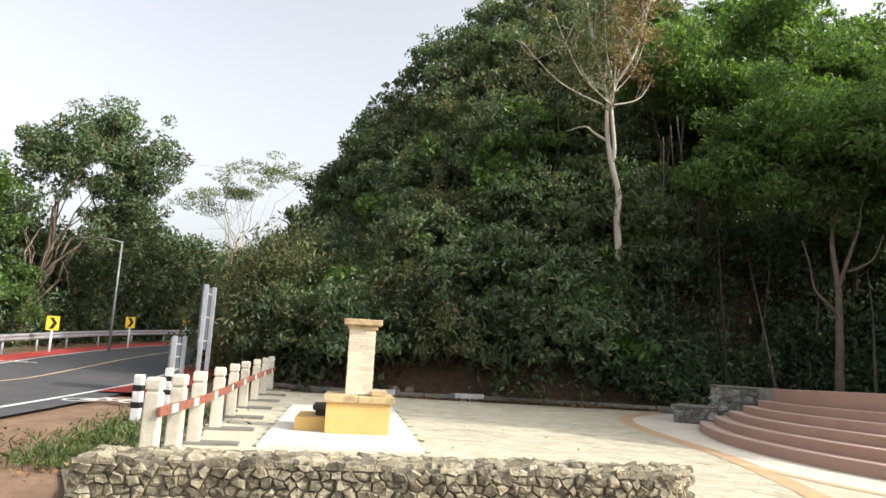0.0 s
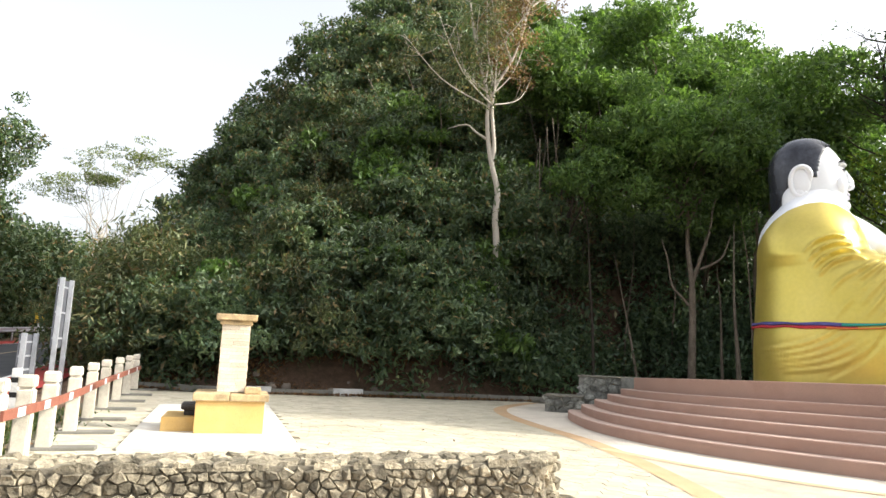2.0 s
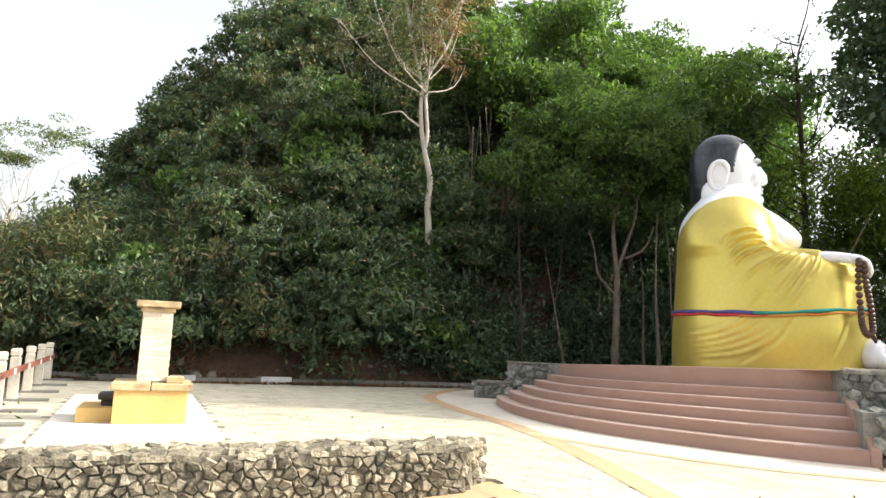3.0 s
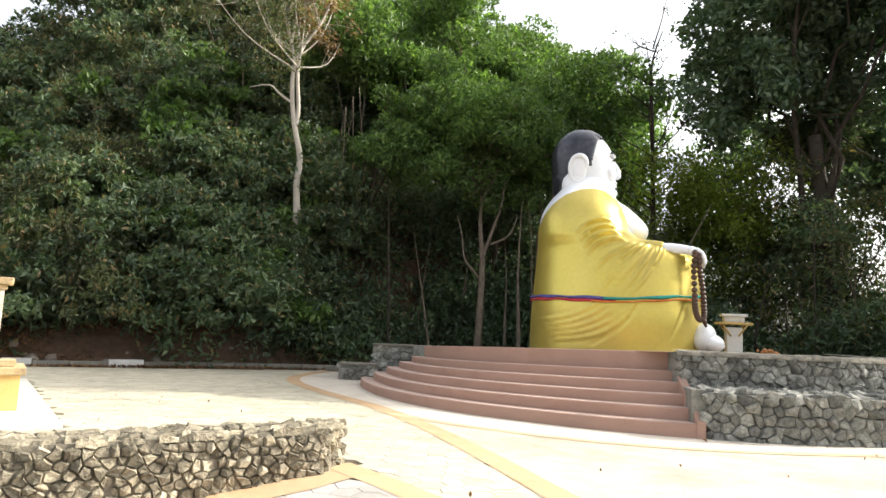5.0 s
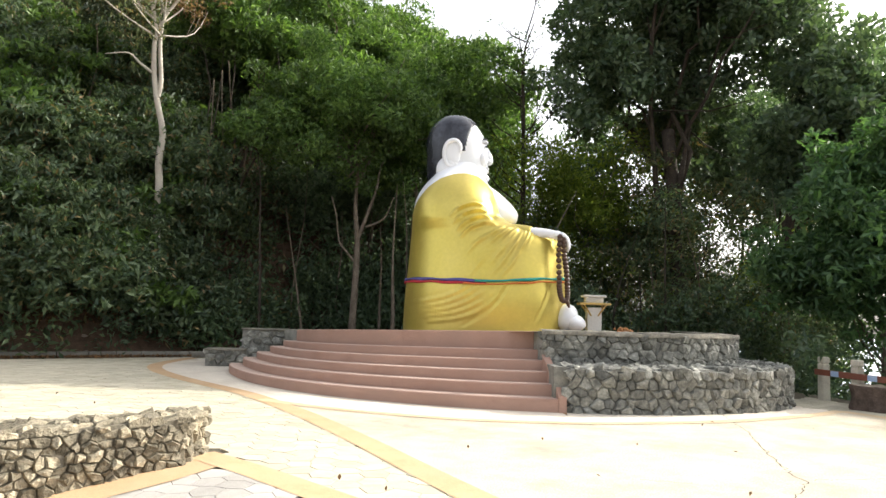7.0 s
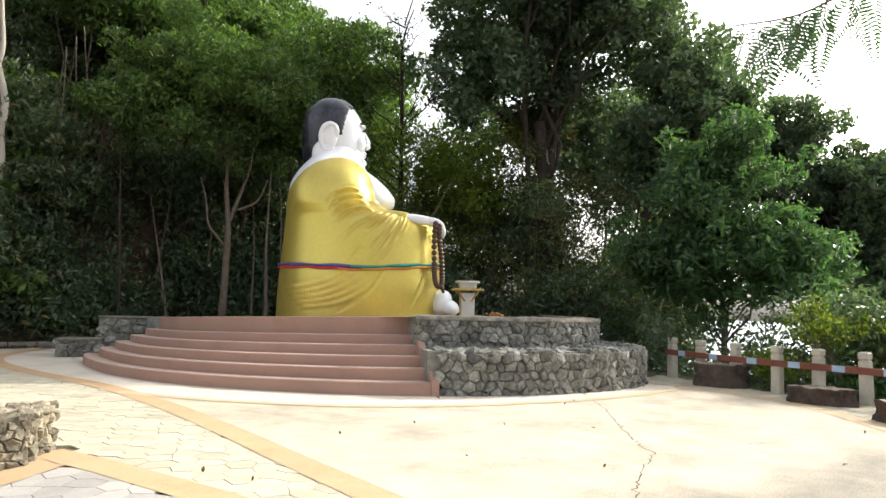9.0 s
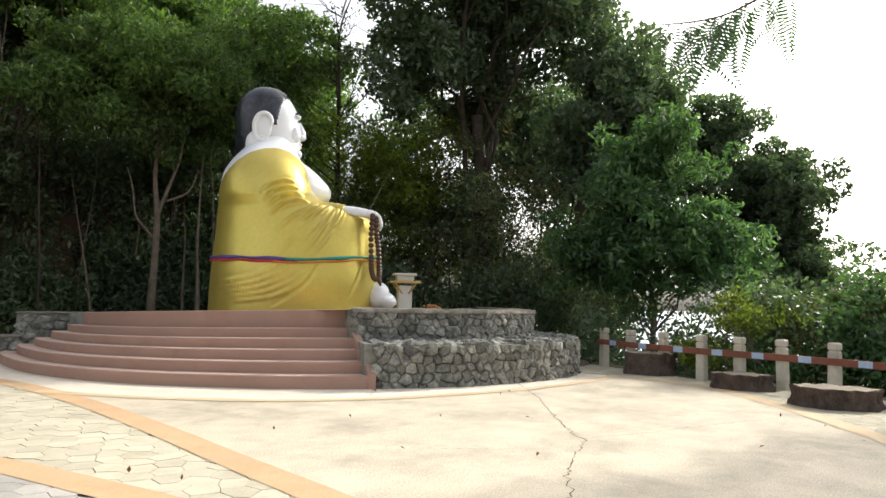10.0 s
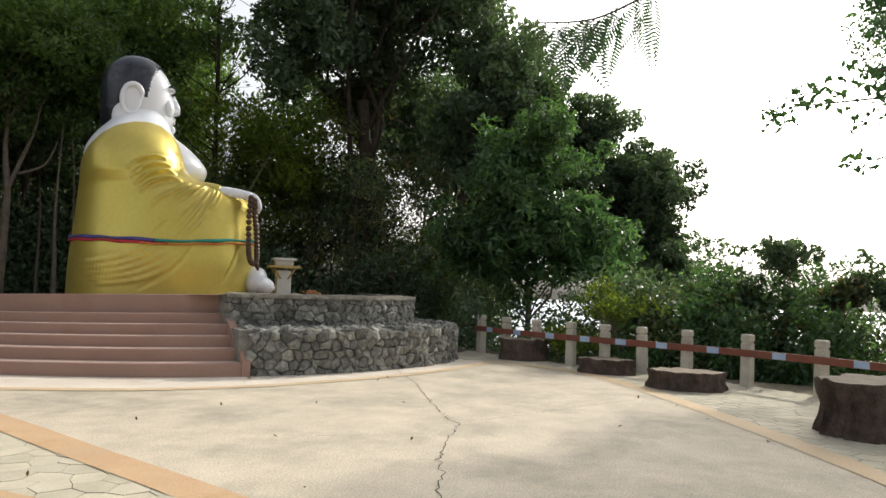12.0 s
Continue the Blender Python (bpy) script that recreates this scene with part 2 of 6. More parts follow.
    "kerb_white": surface("white_kerb", (0.5, 0.5, 0.48), (0.62, 0.62, 0.6), 4, 0.9, 0.4, 70, stain=(0.2, 0.2, 0.18), stain_scale=3, stain_amount=0.6),
    "rock": surface("bank_rock", (0.16, 0.13, 0.11), (0.28, 0.24, 0.2), 4, 0.95, 0.7, 50, bump_dist=0.03),
    "plaster_white": surface("white_altar_paint", (0.66, 0.65, 0.62), (0.76, 0.75, 0.72), 3, 0.7, 0.15, 80, stain=(0.5, 0.47, 0.42), stain_scale=3, stain_amount=0.5),
    "wood_gold": surface("gilded_wood", (0.55, 0.38, 0.12), (0.66, 0.48, 0.2), 6, 0.5, 0.1, 80, metal=0.2),
    "cloth_red": surface("red_cloth", (0.42, 0.03, 0.05), (0.5, 0.05, 0.07), 9, 0.9, 0.3, 120),
    "cloth_blue": surface("violet_blue_cloth", (0.07, 0.07, 0.22), (0.11, 0.10, 0.3), 9, 0.9, 0.3, 120),
    "cloth_green": surface("teal_cloth", (0.02, 0.24, 0.20), (0.04, 0.32, 0.27), 9, 0.9, 0.3, 120),
    "cloth_orange": surface("orange_cloth", (0.6, 0.16, 0.04), (0.68, 0.22, 0.06), 9, 0.9, 0.3, 120),
    "garland": surface("faded_flowers", (0.36, 0.16, 0.06), (0.5, 0.26, 0.12), 20, 0.9, 0.3, 120),
    "dry_leaf": surface("dry_leaf", (0.12, 0.065, 0.03), (0.22, 0.12, 0.05), 9, 0.9, 0.3, 120, per_piece=0.4, island=True),
    "sea": surface("far_sea", (0.30, 0.38, 0.45), (0.36, 0.44, 0.5), 0.05, 0.3, 0.05, 2),
    "shrub": leaf_material("shrub_leaves", (0.043, 0.077, 0.040), (0.124, 0.172, 0.084), 0.34, 0.5, (0.2, 0.15, 0.07), 0.06),
    "shrub_olive": leaf_material("olive_leaves", (0.051, 0.071, 0.031), (0.135, 0.154, 0.066), 0.32, 0.4, (0.22, 0.16, 0.08), 0.12),
    "canopy": leaf_material("canopy_leaves", (0.052, 0.102, 0.028), (0.143, 0.228, 0.062), 0.4, 0.4),
    "dark_leaf": leaf_material("dark_leaves", (0.047, 0.085, 0.049), (0.129, 0.185, 0.103), 0.36, 0.55),
    "mid_leaf": leaf_material("mid_leaves", (0.039, 0.092, 0.039), (0.115, 0.210, 0.081), 0.36, 0.45),
    "yellow_leaf": leaf_material("yellow_green_leaves", (0.08, 0.13, 0.02), (0.2, 0.25, 0.04), 0.45, 0.3),
    "brown_leaf": leaf_material("brown_leaves", (0.13, 0.08, 0.045), (0.25, 0.17, 0.09), 0.3, 0.2),
    "pale_leaf": leaf_material("pale_leaves", (0.10, 0.13, 0.06), (0.2, 0.23, 0.11), 0.4, 0.3),
    "grass": leaf_material("grass_blades", (0.035, 0.065, 0.018), (0.095, 0.13, 0.04), 0.3, 0.3, (0.22, 0.16, 0.08), 0.1),
}


# ---- mesh helpers ----
def mesh_from(name, bm, mat, smooth=False):
    me = bpy.data.meshes.new(name)
    bm.normal_update()
    bm.to_mesh(me)
    bm.free()
    for m in (mat if isinstance(mat, (list, tuple)) else [mat]):
        me.materials.append(m)
    if smooth:
        me.polygons.foreach_set("use_smooth", [True] * len(me.polygons))
    return me


def thing(name, label, category, at=(0, 0, 0), turn=0.0, group="", kind=""):
    ob = new(name)
    ob.matrix_world = pose(*at, 0, 0, turn)
    ob.empty_display_size = 0.2
    return tagged(ob, label, category, group, kind)


def part(name, bm, mat=None, parent=None, label="", smooth=False):
    """One mesh object under a thing or part; the bmesh is in the parent's own space."""
    ob = new(name, mesh_from(name, bm, mat, smooth) if not isinstance(bm, bpy.types.Mesh) else bm)
    if parent is not None:
        ob.parent = parent
    if label:
        ob["label"] = label
    return ob


def solid(name, bm, mat, label, category, group="", kind="", smooth=False):
    return tagged(part(name, bm, mat, None, "", smooth), label, category, group, kind)


def add_box(bm, lo, hi, bevel=0.0, m=None, mat=0):
    x0, y0, z0 = lo
    x1, y1, z1 = hi
    t = Matrix.Translation(((x0 + x1) / 2, (y0 + y1) / 2, (z0 + z1) / 2)) @ Matrix.Diagonal((x1 - x0, y1 - y0, z1 - z0, 1))
    if m is not None:
        t = m @ t
    r = bmesh.ops.create_cube(bm, size=1, matrix=t)
    if bevel:
        es = list({e for v in r["verts"] for e in v.link_edges})
        bmesh.ops.bevel(bm, geom=es, offset=bevel, segments=2, affect='EDGES', profile=0.6)
    return bm


def box(lo, hi, bevel=0.0, m=None):
    return add_box(bmesh.new(), lo, hi, bevel, m)


def tube(bm, pts, radii, sides=8, cap=True, mat=0):
    """A tapered tube along points."""
    rings = []
    pts = [Vector(p) for p in pts]
    side = None
    for i, p in enumerate(pts):
        d = (pts[min(i + 1, len(pts) - 1)] - pts[max(i - 1, 0)]).normalized()
        if side is None:
            side = d.orthogonal().normalized()
        side = (side - d * side.dot(d)).normalized()
        up = d.cross(side)
        rings.append([bm.verts.new(p + (side * math.cos(a) + up * math.sin(a)) * radii[i]) for a in [2 * math.pi * k / sides for k in range(sides)]])
    for a, b in zip(rings, rings[1:]):
        for k in range(sides):
            f = bm.faces.new((a[k], a[(k + 1) % sides], b[(k + 1) % sides], b[k]))
            f.material_index = mat
            f.smooth = True
    if cap:
        for ring in (rings[0][::-1], rings[-1]):
            bm.faces.new(ring).material_index = mat
    return bm


def prism(bm, poly, z0, z1, bevel=0.0):
    """An upright prism on a plan polygon."""
    lo = [bm.verts.new((x, y, z0)) for x, y in poly]
    hi = [bm.verts.new((x, y, z1)) for x, y in poly]
    n = len(poly)
    bm.faces.new(lo[::-1])
    top = bm.faces.new(hi)
    for k in range(n):
        bm.faces.new((lo[k], lo[(k + 1) % n], hi[(k + 1) % n], hi[k]))
    if bevel:
        bmesh.ops.bevel(bm, geom=list(top.edges), offset=bevel, segments=2, affect='EDGES')
    return bm


def smooth_line(pts, steps=8, closed=False):
    """Catmull-Rom through points (2D or 3D tuples)."""
    out, n = [], len(pts)
    for i in range(n if closed else n - 1):
        idx = [(i + k) % n if closed else min(max(i + k, 0), n - 1) for k in (-1, 0, 1, 2)]
        a, b, c, d = [np.array(pts[j], float) for j in idx]
        for s in range(steps):
            t = s / steps
            out.append(tuple(0.5 * (2 * b + (c - a) * t + (2 * a - 5 * b + 4 * c - d) * t * t + (3 * b - a - 3 * c + d) * t ** 3)))
    if not closed:
        out.append(tuple(map(float, pts[-1])))
    return out


def ribbon(bm, left, right, zl, zr=None):
    """A strip between two plan lines; z may be a number or a function of x, y."""
    f = zl if callable(zl) else (lambda x, y: zl)
    a = [bm.verts.new((x, y, f(x, y))) for x, y in left]
    b = [bm.verts.new((x, y, f(x, y))) for x, y in right]
    for i in range(len(a) - 1):
        fc = bm.faces.new((a[i], b[i], b[i + 1], a[i + 1]))
        if fc.calc_area() and fc.normal.z < 0:
            fc.normal_flip()
    bmesh.ops.recalc_face_normals(bm, faces=bm.faces)
    if sum(fc.normal.z for fc in bm.faces) < 0:
        bmesh.ops.reverse_faces(bm, faces=bm.faces)
    return bm


def offset_line(pts, d):
    """A plan line moved d metres to its left."""
    out = []
    for i in range(len(pts)):
        a, b = np.array(pts[max(i - 1, 0)]), np.array(pts[min(i + 1, len(pts) - 1)])
        t = (b - a) / max(np.linalg.norm(b - a), 1e-6)
        out.append((pts[i][0] - t[1] * d, pts[i][1] + t[0] * d))
    return out


def hash2(i, j, k=0):
    v = math.sin(i * 127.1 + j * 311.7 + k * 74.7) * 43758.5453
    return v - math.floor(v)


def cells(u0, u1, v0, v1, w, h, jitter, inside=None):
    """Irregular six-sided cells on a jittered lattice: yields centre and corners in (u, v)."""
    def corner(a, b):
        # lattice of half-widths: a in half cells, b in thirds of a row
        return (a * w / 2 + (hash2(a, b, 1) - 0.5) * jitter * w, b * h / 3 + (hash2(a, b, 2) - 0.5) * jitter * h)
    for j in range(int(math.floor(v0 / h)) - 1, int(math.ceil(v1 / h)) + 2):
        for i in range(int(math.floor(u0 / w)) - 1, int(math.ceil(u1 / w)) + 2):
            a = 2 * i + (j % 2)
            b = 3 * j
            ring = [corner(a - 1, b - 1), corner(a, b - 2), corner(a + 1, b - 1), corner(a + 1, b + 1), corner(a, b + 2), corner(a - 1, b + 1)]
            cu, cv = sum(p[0] for p in ring) / 6, sum(p[1] for p in ring) / 6
            if u0 <= cu <= u1 and v0 <= cv <= v1 and (inside is None or inside(cu, cv)):
                yield (cu, cv), ring


def stone_piece(bm, place, centre, ring, gap, depth, seed, v0, v1):
    """A broken stone on a wall face with a tilted, chipped front; place(u, v, d) gives its world point, d out of the wall."""
    cu, cv = centre
    tu, tv = (hash2(seed, 1, 5) - 0.5) * 0.8, (hash2(seed, 2, 5) - 0.5) * 0.8
    rings = []
    for shrink, d in ((1 - gap, -0.03), (1 - gap, depth * 0.3), (0.82 - gap, depth)):
        row = []
        for k, (u, v) in enumerate(ring):
            s = shrink * (1 - 0.10 * hash2(seed, k, 8)) if d == depth else shrink
            uu, vv = cu + (u - cu) * s, min(max(cv + (v - cv) * s, v0), v1)
            out = d + (tu * (uu - cu) + tv * (vv - cv) + depth * (hash2(seed, k, 5) - 0.5) * 0.45 if d > 0 else 0)
            row.append(bm.verts.new(place(uu, vv, out)))
        rings.append(row)
    top = bm.verts.new(place(cu + (hash2(seed, 6) - 0.5) * 0.05, min(max(cv + (hash2(seed, 7) - 0.5) * 0.04, v0), v1), depth * (0.85 + 0.5 * hash2(seed, 9, 3))))
    for a, b in zip(rings, rings[1:]):
        for k in range(6):
            bm.faces.new((a[k], a[(k + 1) % 6], b[(k + 1) % 6], b[k]))
    for k in range(6):
        bm.faces.new((rings[-1][k], rings[-1][(k + 1) % 6], top))


def stone_face(parent, place, u0, u1, v0, v1, w, h, depth, mat, mat_rest, limit, near=None, gap=0.06, flip=False, name="stone", rest="small_stones"):
    """Covers a wall face with stones: those picked by near() as pieces, the others joined."""
    joined = bmesh.new()
    made = 0
    for n, (c, ring) in enumerate(cells(u0, u1, v0, v1, w, h, 0.55)):
        single = made < limit and (near is None or near(*c))
        bm = bmesh.new() if single else joined
        stone_piece(bm, place, c, ring, gap + 0.03 * hash2(n, 4), depth * (0.6 + 0.8 * hash2(n, 7)), n, v0, v1)
        if single:
            bmesh.ops.recalc_face_normals(bm, faces=bm.faces)
            part(name, bm, mat, parent)
            made += 1
    bmesh.ops.recalc_face_normals(joined, faces=joined.faces)
    if joined.verts:
        tagged(part(rest, joined, mat_rest, parent), kind="stuff")
    else:
        joined.free()


# ---- foliage helpers ----
RNG = np.random.default_rng(7)


def leaf_mesh(name, pos, length, width, mat, up=0.5, droop=0.25, rng=RNG):
    """Folded pointed leaves, each an island of two triangles, at the given points."""
    n = len(pos)
    d = rng.normal(size=(n, 3))
    d[:, 2] -= droop
    d /= np.linalg.norm(d, axis=1)[:, None]
    nrm = rng.normal(size=(n, 3))
    nrm[:, 2] += up * 2
    s = np.cross(d, nrm)
    s /= np.linalg.norm(s, axis=1)[:, None] + 1e-9
    nn = np.cross(s, d)
    L = length * rng.uniform(0.6, 1.35, n)[:, None]
    W = width * rng.uniform(0.7, 1.3, n)[:, None]
    base = pos - d * L * 0.5
    v = np.stack([base, base + d * L * 0.45 + s * W * 0.5 + nn * W * 0.18, base + d * L - nn * L * 0.1, base + d * L * 0.45 - s * W * 0.5 + nn * W * 0.18], 1)
    me = bpy.data.meshes.new(name)
    me.vertices.add(4 * n)
    me.vertices.foreach_set("co", v.reshape(-1).astype(np.float32))
    me.loops.add(6 * n)
    b = (np.arange(n) * 4)[:, None]
    me.loops.foreach_set("vertex_index", np.concatenate([b, b + 1, b + 2, b, b + 2, b + 3], 1).reshape(-1).astype(np.int32))
    me.polygons.add(2 * n)
    me.polygons.foreach_set("loop_start", (np.arange(2 * n) * 3).astype(np.int32))
    me.polygons.foreach_set("loop_total", np.full(2 * n, 3, np.int32))
    me.update(calc_edges=True)
    me.validate()
    me.materials.append(mat)
    return me


def clump_points(centres, radii, counts, flat=0.75, rng=RNG):
    """Leaf places: each clump a lumpy shell round its centre, denser towards its top and outside."""
    out = []
    for c, r, n in zip(centres, radii, counts):
        n = int(n)
        d = rng.normal(size=(n, 3))
        d /= np.linalg.norm(d, axis=1)[:, None]
        k = r * rng.uniform(0.25, 1.0, n) ** 0.55
        p = d * k[:, None]
        p[:, 2] *= flat
        out.append(np.asarray(c) + p)
    return np.concatenate(out)


def crown_clumps(centre, radii, n, r, rng=RNG, fill=0.35):
    """Clump centres gathered into uneven boughs over an ellipsoid, with gaps between the boughs."""
    nb = max(5, int(n / 9))
    d = rng.normal(size=(nb, 3))
    d /= np.linalg.norm(d, axis=1)[:, None]
    d[:, 2] = np.where(d[:, 2] < -0.55, -d[:, 2] * 0.5, d[:, 2])
    k = np.where(rng.uniform(size=nb) < fill, rng.uniform(0.2, 0.7, nb), rng.uniform(0.7, 1.2, nb))
    bough = np.asarray(centre) + d * k[:, None] * np.asarray(radii)
    pick = rng.integers(0, nb, n)
    spread = rng.uniform(0.6, 1.5, nb)[pick] * r * 1.15
    c = bough[pick] + rng.normal(size=(n, 3)) * spread[:, None] * np.array([0.75, 0.75, 0.42])
    return c, r * rng.uniform(0.45, 1.15, n)


def lobed_clumps(centre, radii, n, r, rng=RNG, fill=0.3):
    """Clump centres of a full, rounded crown: bulging lobes over an ellipsoid and a thinner inside."""
    nb = max(6, int(n / 4))
    d = rng.normal(size=(nb, 3))
    d /= np.linalg.norm(d, axis=1)[:, None]
    d[:, 2] = np.where(d[:, 2] < -0.7, -d[:, 2], d[:, 2])
    k = np.where(rng.uniform(size=nb) < fill, rng.uniform(0.25, 0.6, nb), rng.uniform(0.72, 0.95, nb))
    lobe = np.asarray(centre) + d * k[:, None] * np.asarray(radii)
    pick = rng.integers(0, nb, n)
    c = lobe[pick] + rng.normal(size=(n, 3)) * r * np.array([0.85, 0.85, 0.6])
    return c, r * rng.uniform(0.4, 1.05, n)


def branch_set(bm, base, fork, tips, r0, rng, wobble=0.25, sides=8, twigs=0):
    """Trunk from base to fork, then a limb to each tip, with side twigs."""
    base, fork = np.array(base, float), np.array(fork, float)
    n = 7
    pts = [base + (fork - base) * k / n + np.append(rng.normal(size=2) * wobble * 0.3 * (0 < k < n), 0) for k in range(n + 1)]
    tube(bm, pts, [r0 * (1.25 if k == 0 else 1 - 0.35 * k / n) for k in range(n + 1)], sides + 2)
    for tip in tips:
        tip = np.array(tip, float)
        i0 = rng.integers(3, n + 1)
        start = pts[i0]
        L = np.linalg.norm(tip - start)
        mid = [start + (tip - start) * t + rng.normal(size=3) * wobble * L * 0.12 * (0 < t < 1) + np.array([0, 0, L * 0.10 * math.sin(math.pi * t)]) for t in np.linspace(0, 1, 7)]
        r1 = r0 * 0.36 * rng.uniform(0.6, 1.1)
        tube(bm, mid, [max(r1 * (1 - t) ** 0.8, 0.012) for t in np.linspace(0, 0.95, 7)], sides)
        for _ in range(twigs):
            i = rng.integers(2, 6)
            q = mid[i] + rng.normal(size=3) * np.array([0.9, 0.9, 0.8]) * L * 0.2 + np.array([0, 0, L * 0.08])
            m2 = (mid[i] + q) / 2 + rng.normal(size=3) * 0.08 * L * 0.3
            tube(bm, [mid[i], m2, q], [r1 * 0.3, r1 * 0.2, 0.008], 5)
    return bm


def tree(name, label, base, fork, crowns, trunk_r, bark, leaf, leaf_len, leaf_w, clumps, per, clump_r, seed, twigs=1, up=0.5, extra_tips=(), flat=0.75, fill=0.35, tip_count=6, droop=0.25, lobed=False):
    """A tree thing: trunk with limbs, and a crown of leaves."""
    rng = np.random.default_rng(seed)
    th = thing(name, label, "tree", base)
    b = np.array(base)
    tips = [np.array(t, float) for t in extra_tips]
    cc, rr = [], []
    for c, r, share in crowns:
        a, k = (lobed_clumps if lobed else crown_clumps)(c, r, int(clumps * share), clump_r, rng, fill)
        cc.append(a)
        rr.append(k)
        for i in range(max(1, int(tip_count * share))):
            tips.append(a[rng.integers(len(a))])
    cc, rr = np.concatenate(cc), np.concatenate(rr)
    bm = branch_set(bmesh.new(), (0, 0, -0.3), np.array(fork) - b, [t - b for t in tips], trunk_r, rng, twigs=twigs)
    part("trunk", bm, bark, th)
    pts = clump_points(cc - b, rr, per * (rr / clump_r) ** 2, flat, rng)
    part("crown", leaf_mesh("crown", pts, leaf_len, leaf_w, leaf, up, droop, rng), None, th)
    return th

# ---- lie of the land ----
SKY_A = [-24, -18, -14, -9.6, -5.4, -1.2, 4.7, 12, 19.5, 26, 34, 40, 43, 46, 55, 70]
SKY_E = [0, 8.0, 12.0, 15.2, 19.6, 24.4, 30.0, 31, 29, 26.5, 24.2, 22.6, 20, 11, 2, 0]
FENCE_A = [60, 67, 70, 75, 80, 88, 94, 120]
FENCE_R = [23, 17.2, 15.6, 14.8, 14.3, 13.4, 13.2, 13.0]
ROAD = smooth_line([(-9.6, -8), (-9.8, 2), (-10.4, 8), (-11.0, 15), (-11.9, 22), (-13.0, 30), (-13.2, 38), (-11.2, 47), (-6, 57), (2, 66)], 6)
RIDGE_R = 37.0


def ridge(a):
    """Height of the wooded ridge in a direction from the square."""
    return 1.5 + math.tan(radians(float(np.interp(a, SKY_A, SKY_E)))) * RIDGE_R


def foot(a):
    """Distance of the foot of the bank in a direction from the square."""
    return float(np.interp(a, [-30, -18, -14, -5, 0, 12, 20, 28, 46], [33, 27, 22.6, 21.0, 20.8, 21.4, 22.4, 25.5, 27]))


def canopy(a, r):
    """Height of the hill's leaf cover."""
    rk = foot(a)
    u = min(max((r - rk) / (RIDGE_R - rk), 0), 1)
    return 1.1 + (max(ridge(a) - 2.0, 0.2) - 1.1) * u ** 0.8


def land(x, y):
    a, r = math.degrees(math.atan2(x, y)), math.hypot(x, y)
    z = -0.06
    if x < -4 and y > 20:
        z += 0.04 * (y - 20) * min(1, (-4 - x) / 3)
    if -24 < a < 50 and y > 0:
        rk = foot(a)
        if r > rk:
            bank = min((r - rk) * 0.75, 0.9)
            fade = min(1, (a + 24) / 8) * min(1, max(0, (50 - a) / 8))
            off = min(math.hypot(x - p[0], y - p[1]) for p in ROAD)
            fade *= min(1, max(0, (off - 5) / 5))
            z = z + fade * (bank + max(0, canopy(a, min(r, 48)) - 2.6) * min(1, (r - rk) / 3))
    if a > 40:
        over = r - float(np.interp(a, FENCE_A, FENCE_R)) - 0.9 if a >= 60 else r - 27
        if over > 0:
            z -= min(over * 0.42, 22) * min(1, (a - 40) / 12)
    if y < 6.9 and x < 2.4:
        z -= min((2.4 - x) * 0.10, 0.30) * min(1, max(0, (7.2 - y) / 0.6)) * (1 if x > -3.2 else max(0, 1 - (-3.2 - x) / 2))
    return z


xs = np.concatenate([[-1500, -400, -150], np.arange(-62, 63, 1.0), [150, 400, 1500]])
ys = np.concatenate([[-1500, -400, -120], np.arange(-40, 82, 1.0), [150, 400, 1500]])
bm = bmesh.new()
grid = [[bm.verts.new((x, y, land(x, y) + (0.05 * noise.noise((x * 0.7, y * 0.7, 0)) if abs(x) < 60 and (y > 24 or x < -5.5) and min(math.hypot(x - p[0], y - p[1]) for p in ROAD) > 6.5 else 0))) for x in xs] for y in ys]
for j in range(len(ys) - 1):
    for i in range(len(xs) - 1):
        bm.faces.new((grid[j][i], grid[j][i + 1], grid[j + 1][i + 1], grid[j + 1][i]))
ground = solid("ground", bm, M["soil"], "reddish brown soil with dry leaf litter and sparse weeds", "ground", kind="structure", smooth=True)
ground.data.materials.append(M["litter"])
for p in ground.data.polygons:
    c = p.center
    a, r = math.degrees(math.atan2(c.x, c.y)), math.hypot(c.x, c.y)
    p.material_index = 1 if (c.y > 19 and c.x > -7) or a > 50 else 0

# road with painted edges
zr = lambda dz: (lambda x, y: max(land(x, y), -0.06) + 0.07 + dz)
def road_strip(name, d0, d1, y0, y1, dz, mat, label, category="road"):
    pts = [p for p in ROAD]
    l, r = offset_line(pts, d0), offset_line(pts, d1)
    keep = [i for i, p in enumerate(pts) if y0 <= p[1] <= y1]
    return solid(name, ribbon(bmesh.new(), [l[i] for i in keep], [r[i] for i in keep], zr(dz)), mat, label, category, kind="structure")
road_strip("road", 4.6, -3.6, -9, 70, 0.0, M["asphalt"], "grey asphalt road curving away round the hill")
road_strip("road_marking", 4.5, 3.1, 14, 60, 0.012, M["road_red"], "red painted shoulder along the outer road edge", "road marking")
road_strip("road_marking", -3.05, -4.5, 16.0, 60, 0.04, M["road_red"], "red painted shoulder along the inner road edge", "road marking")
road_strip("road_marking", -2.85, -2.98, -8, 60, 0.016, M["road_white"], "white painted edge line of the road", "road marking")
road_strip("road_marking", 3.0, 2.87, -8, 60, 0.016, M["road_white"], "thin white painted line on the far side", "road marking")
road_strip("road_marking", 0.16, 0.06, -8, 60, 0.016, M["ochre_faint"], "faded yellow centre line of the road", "road marking")

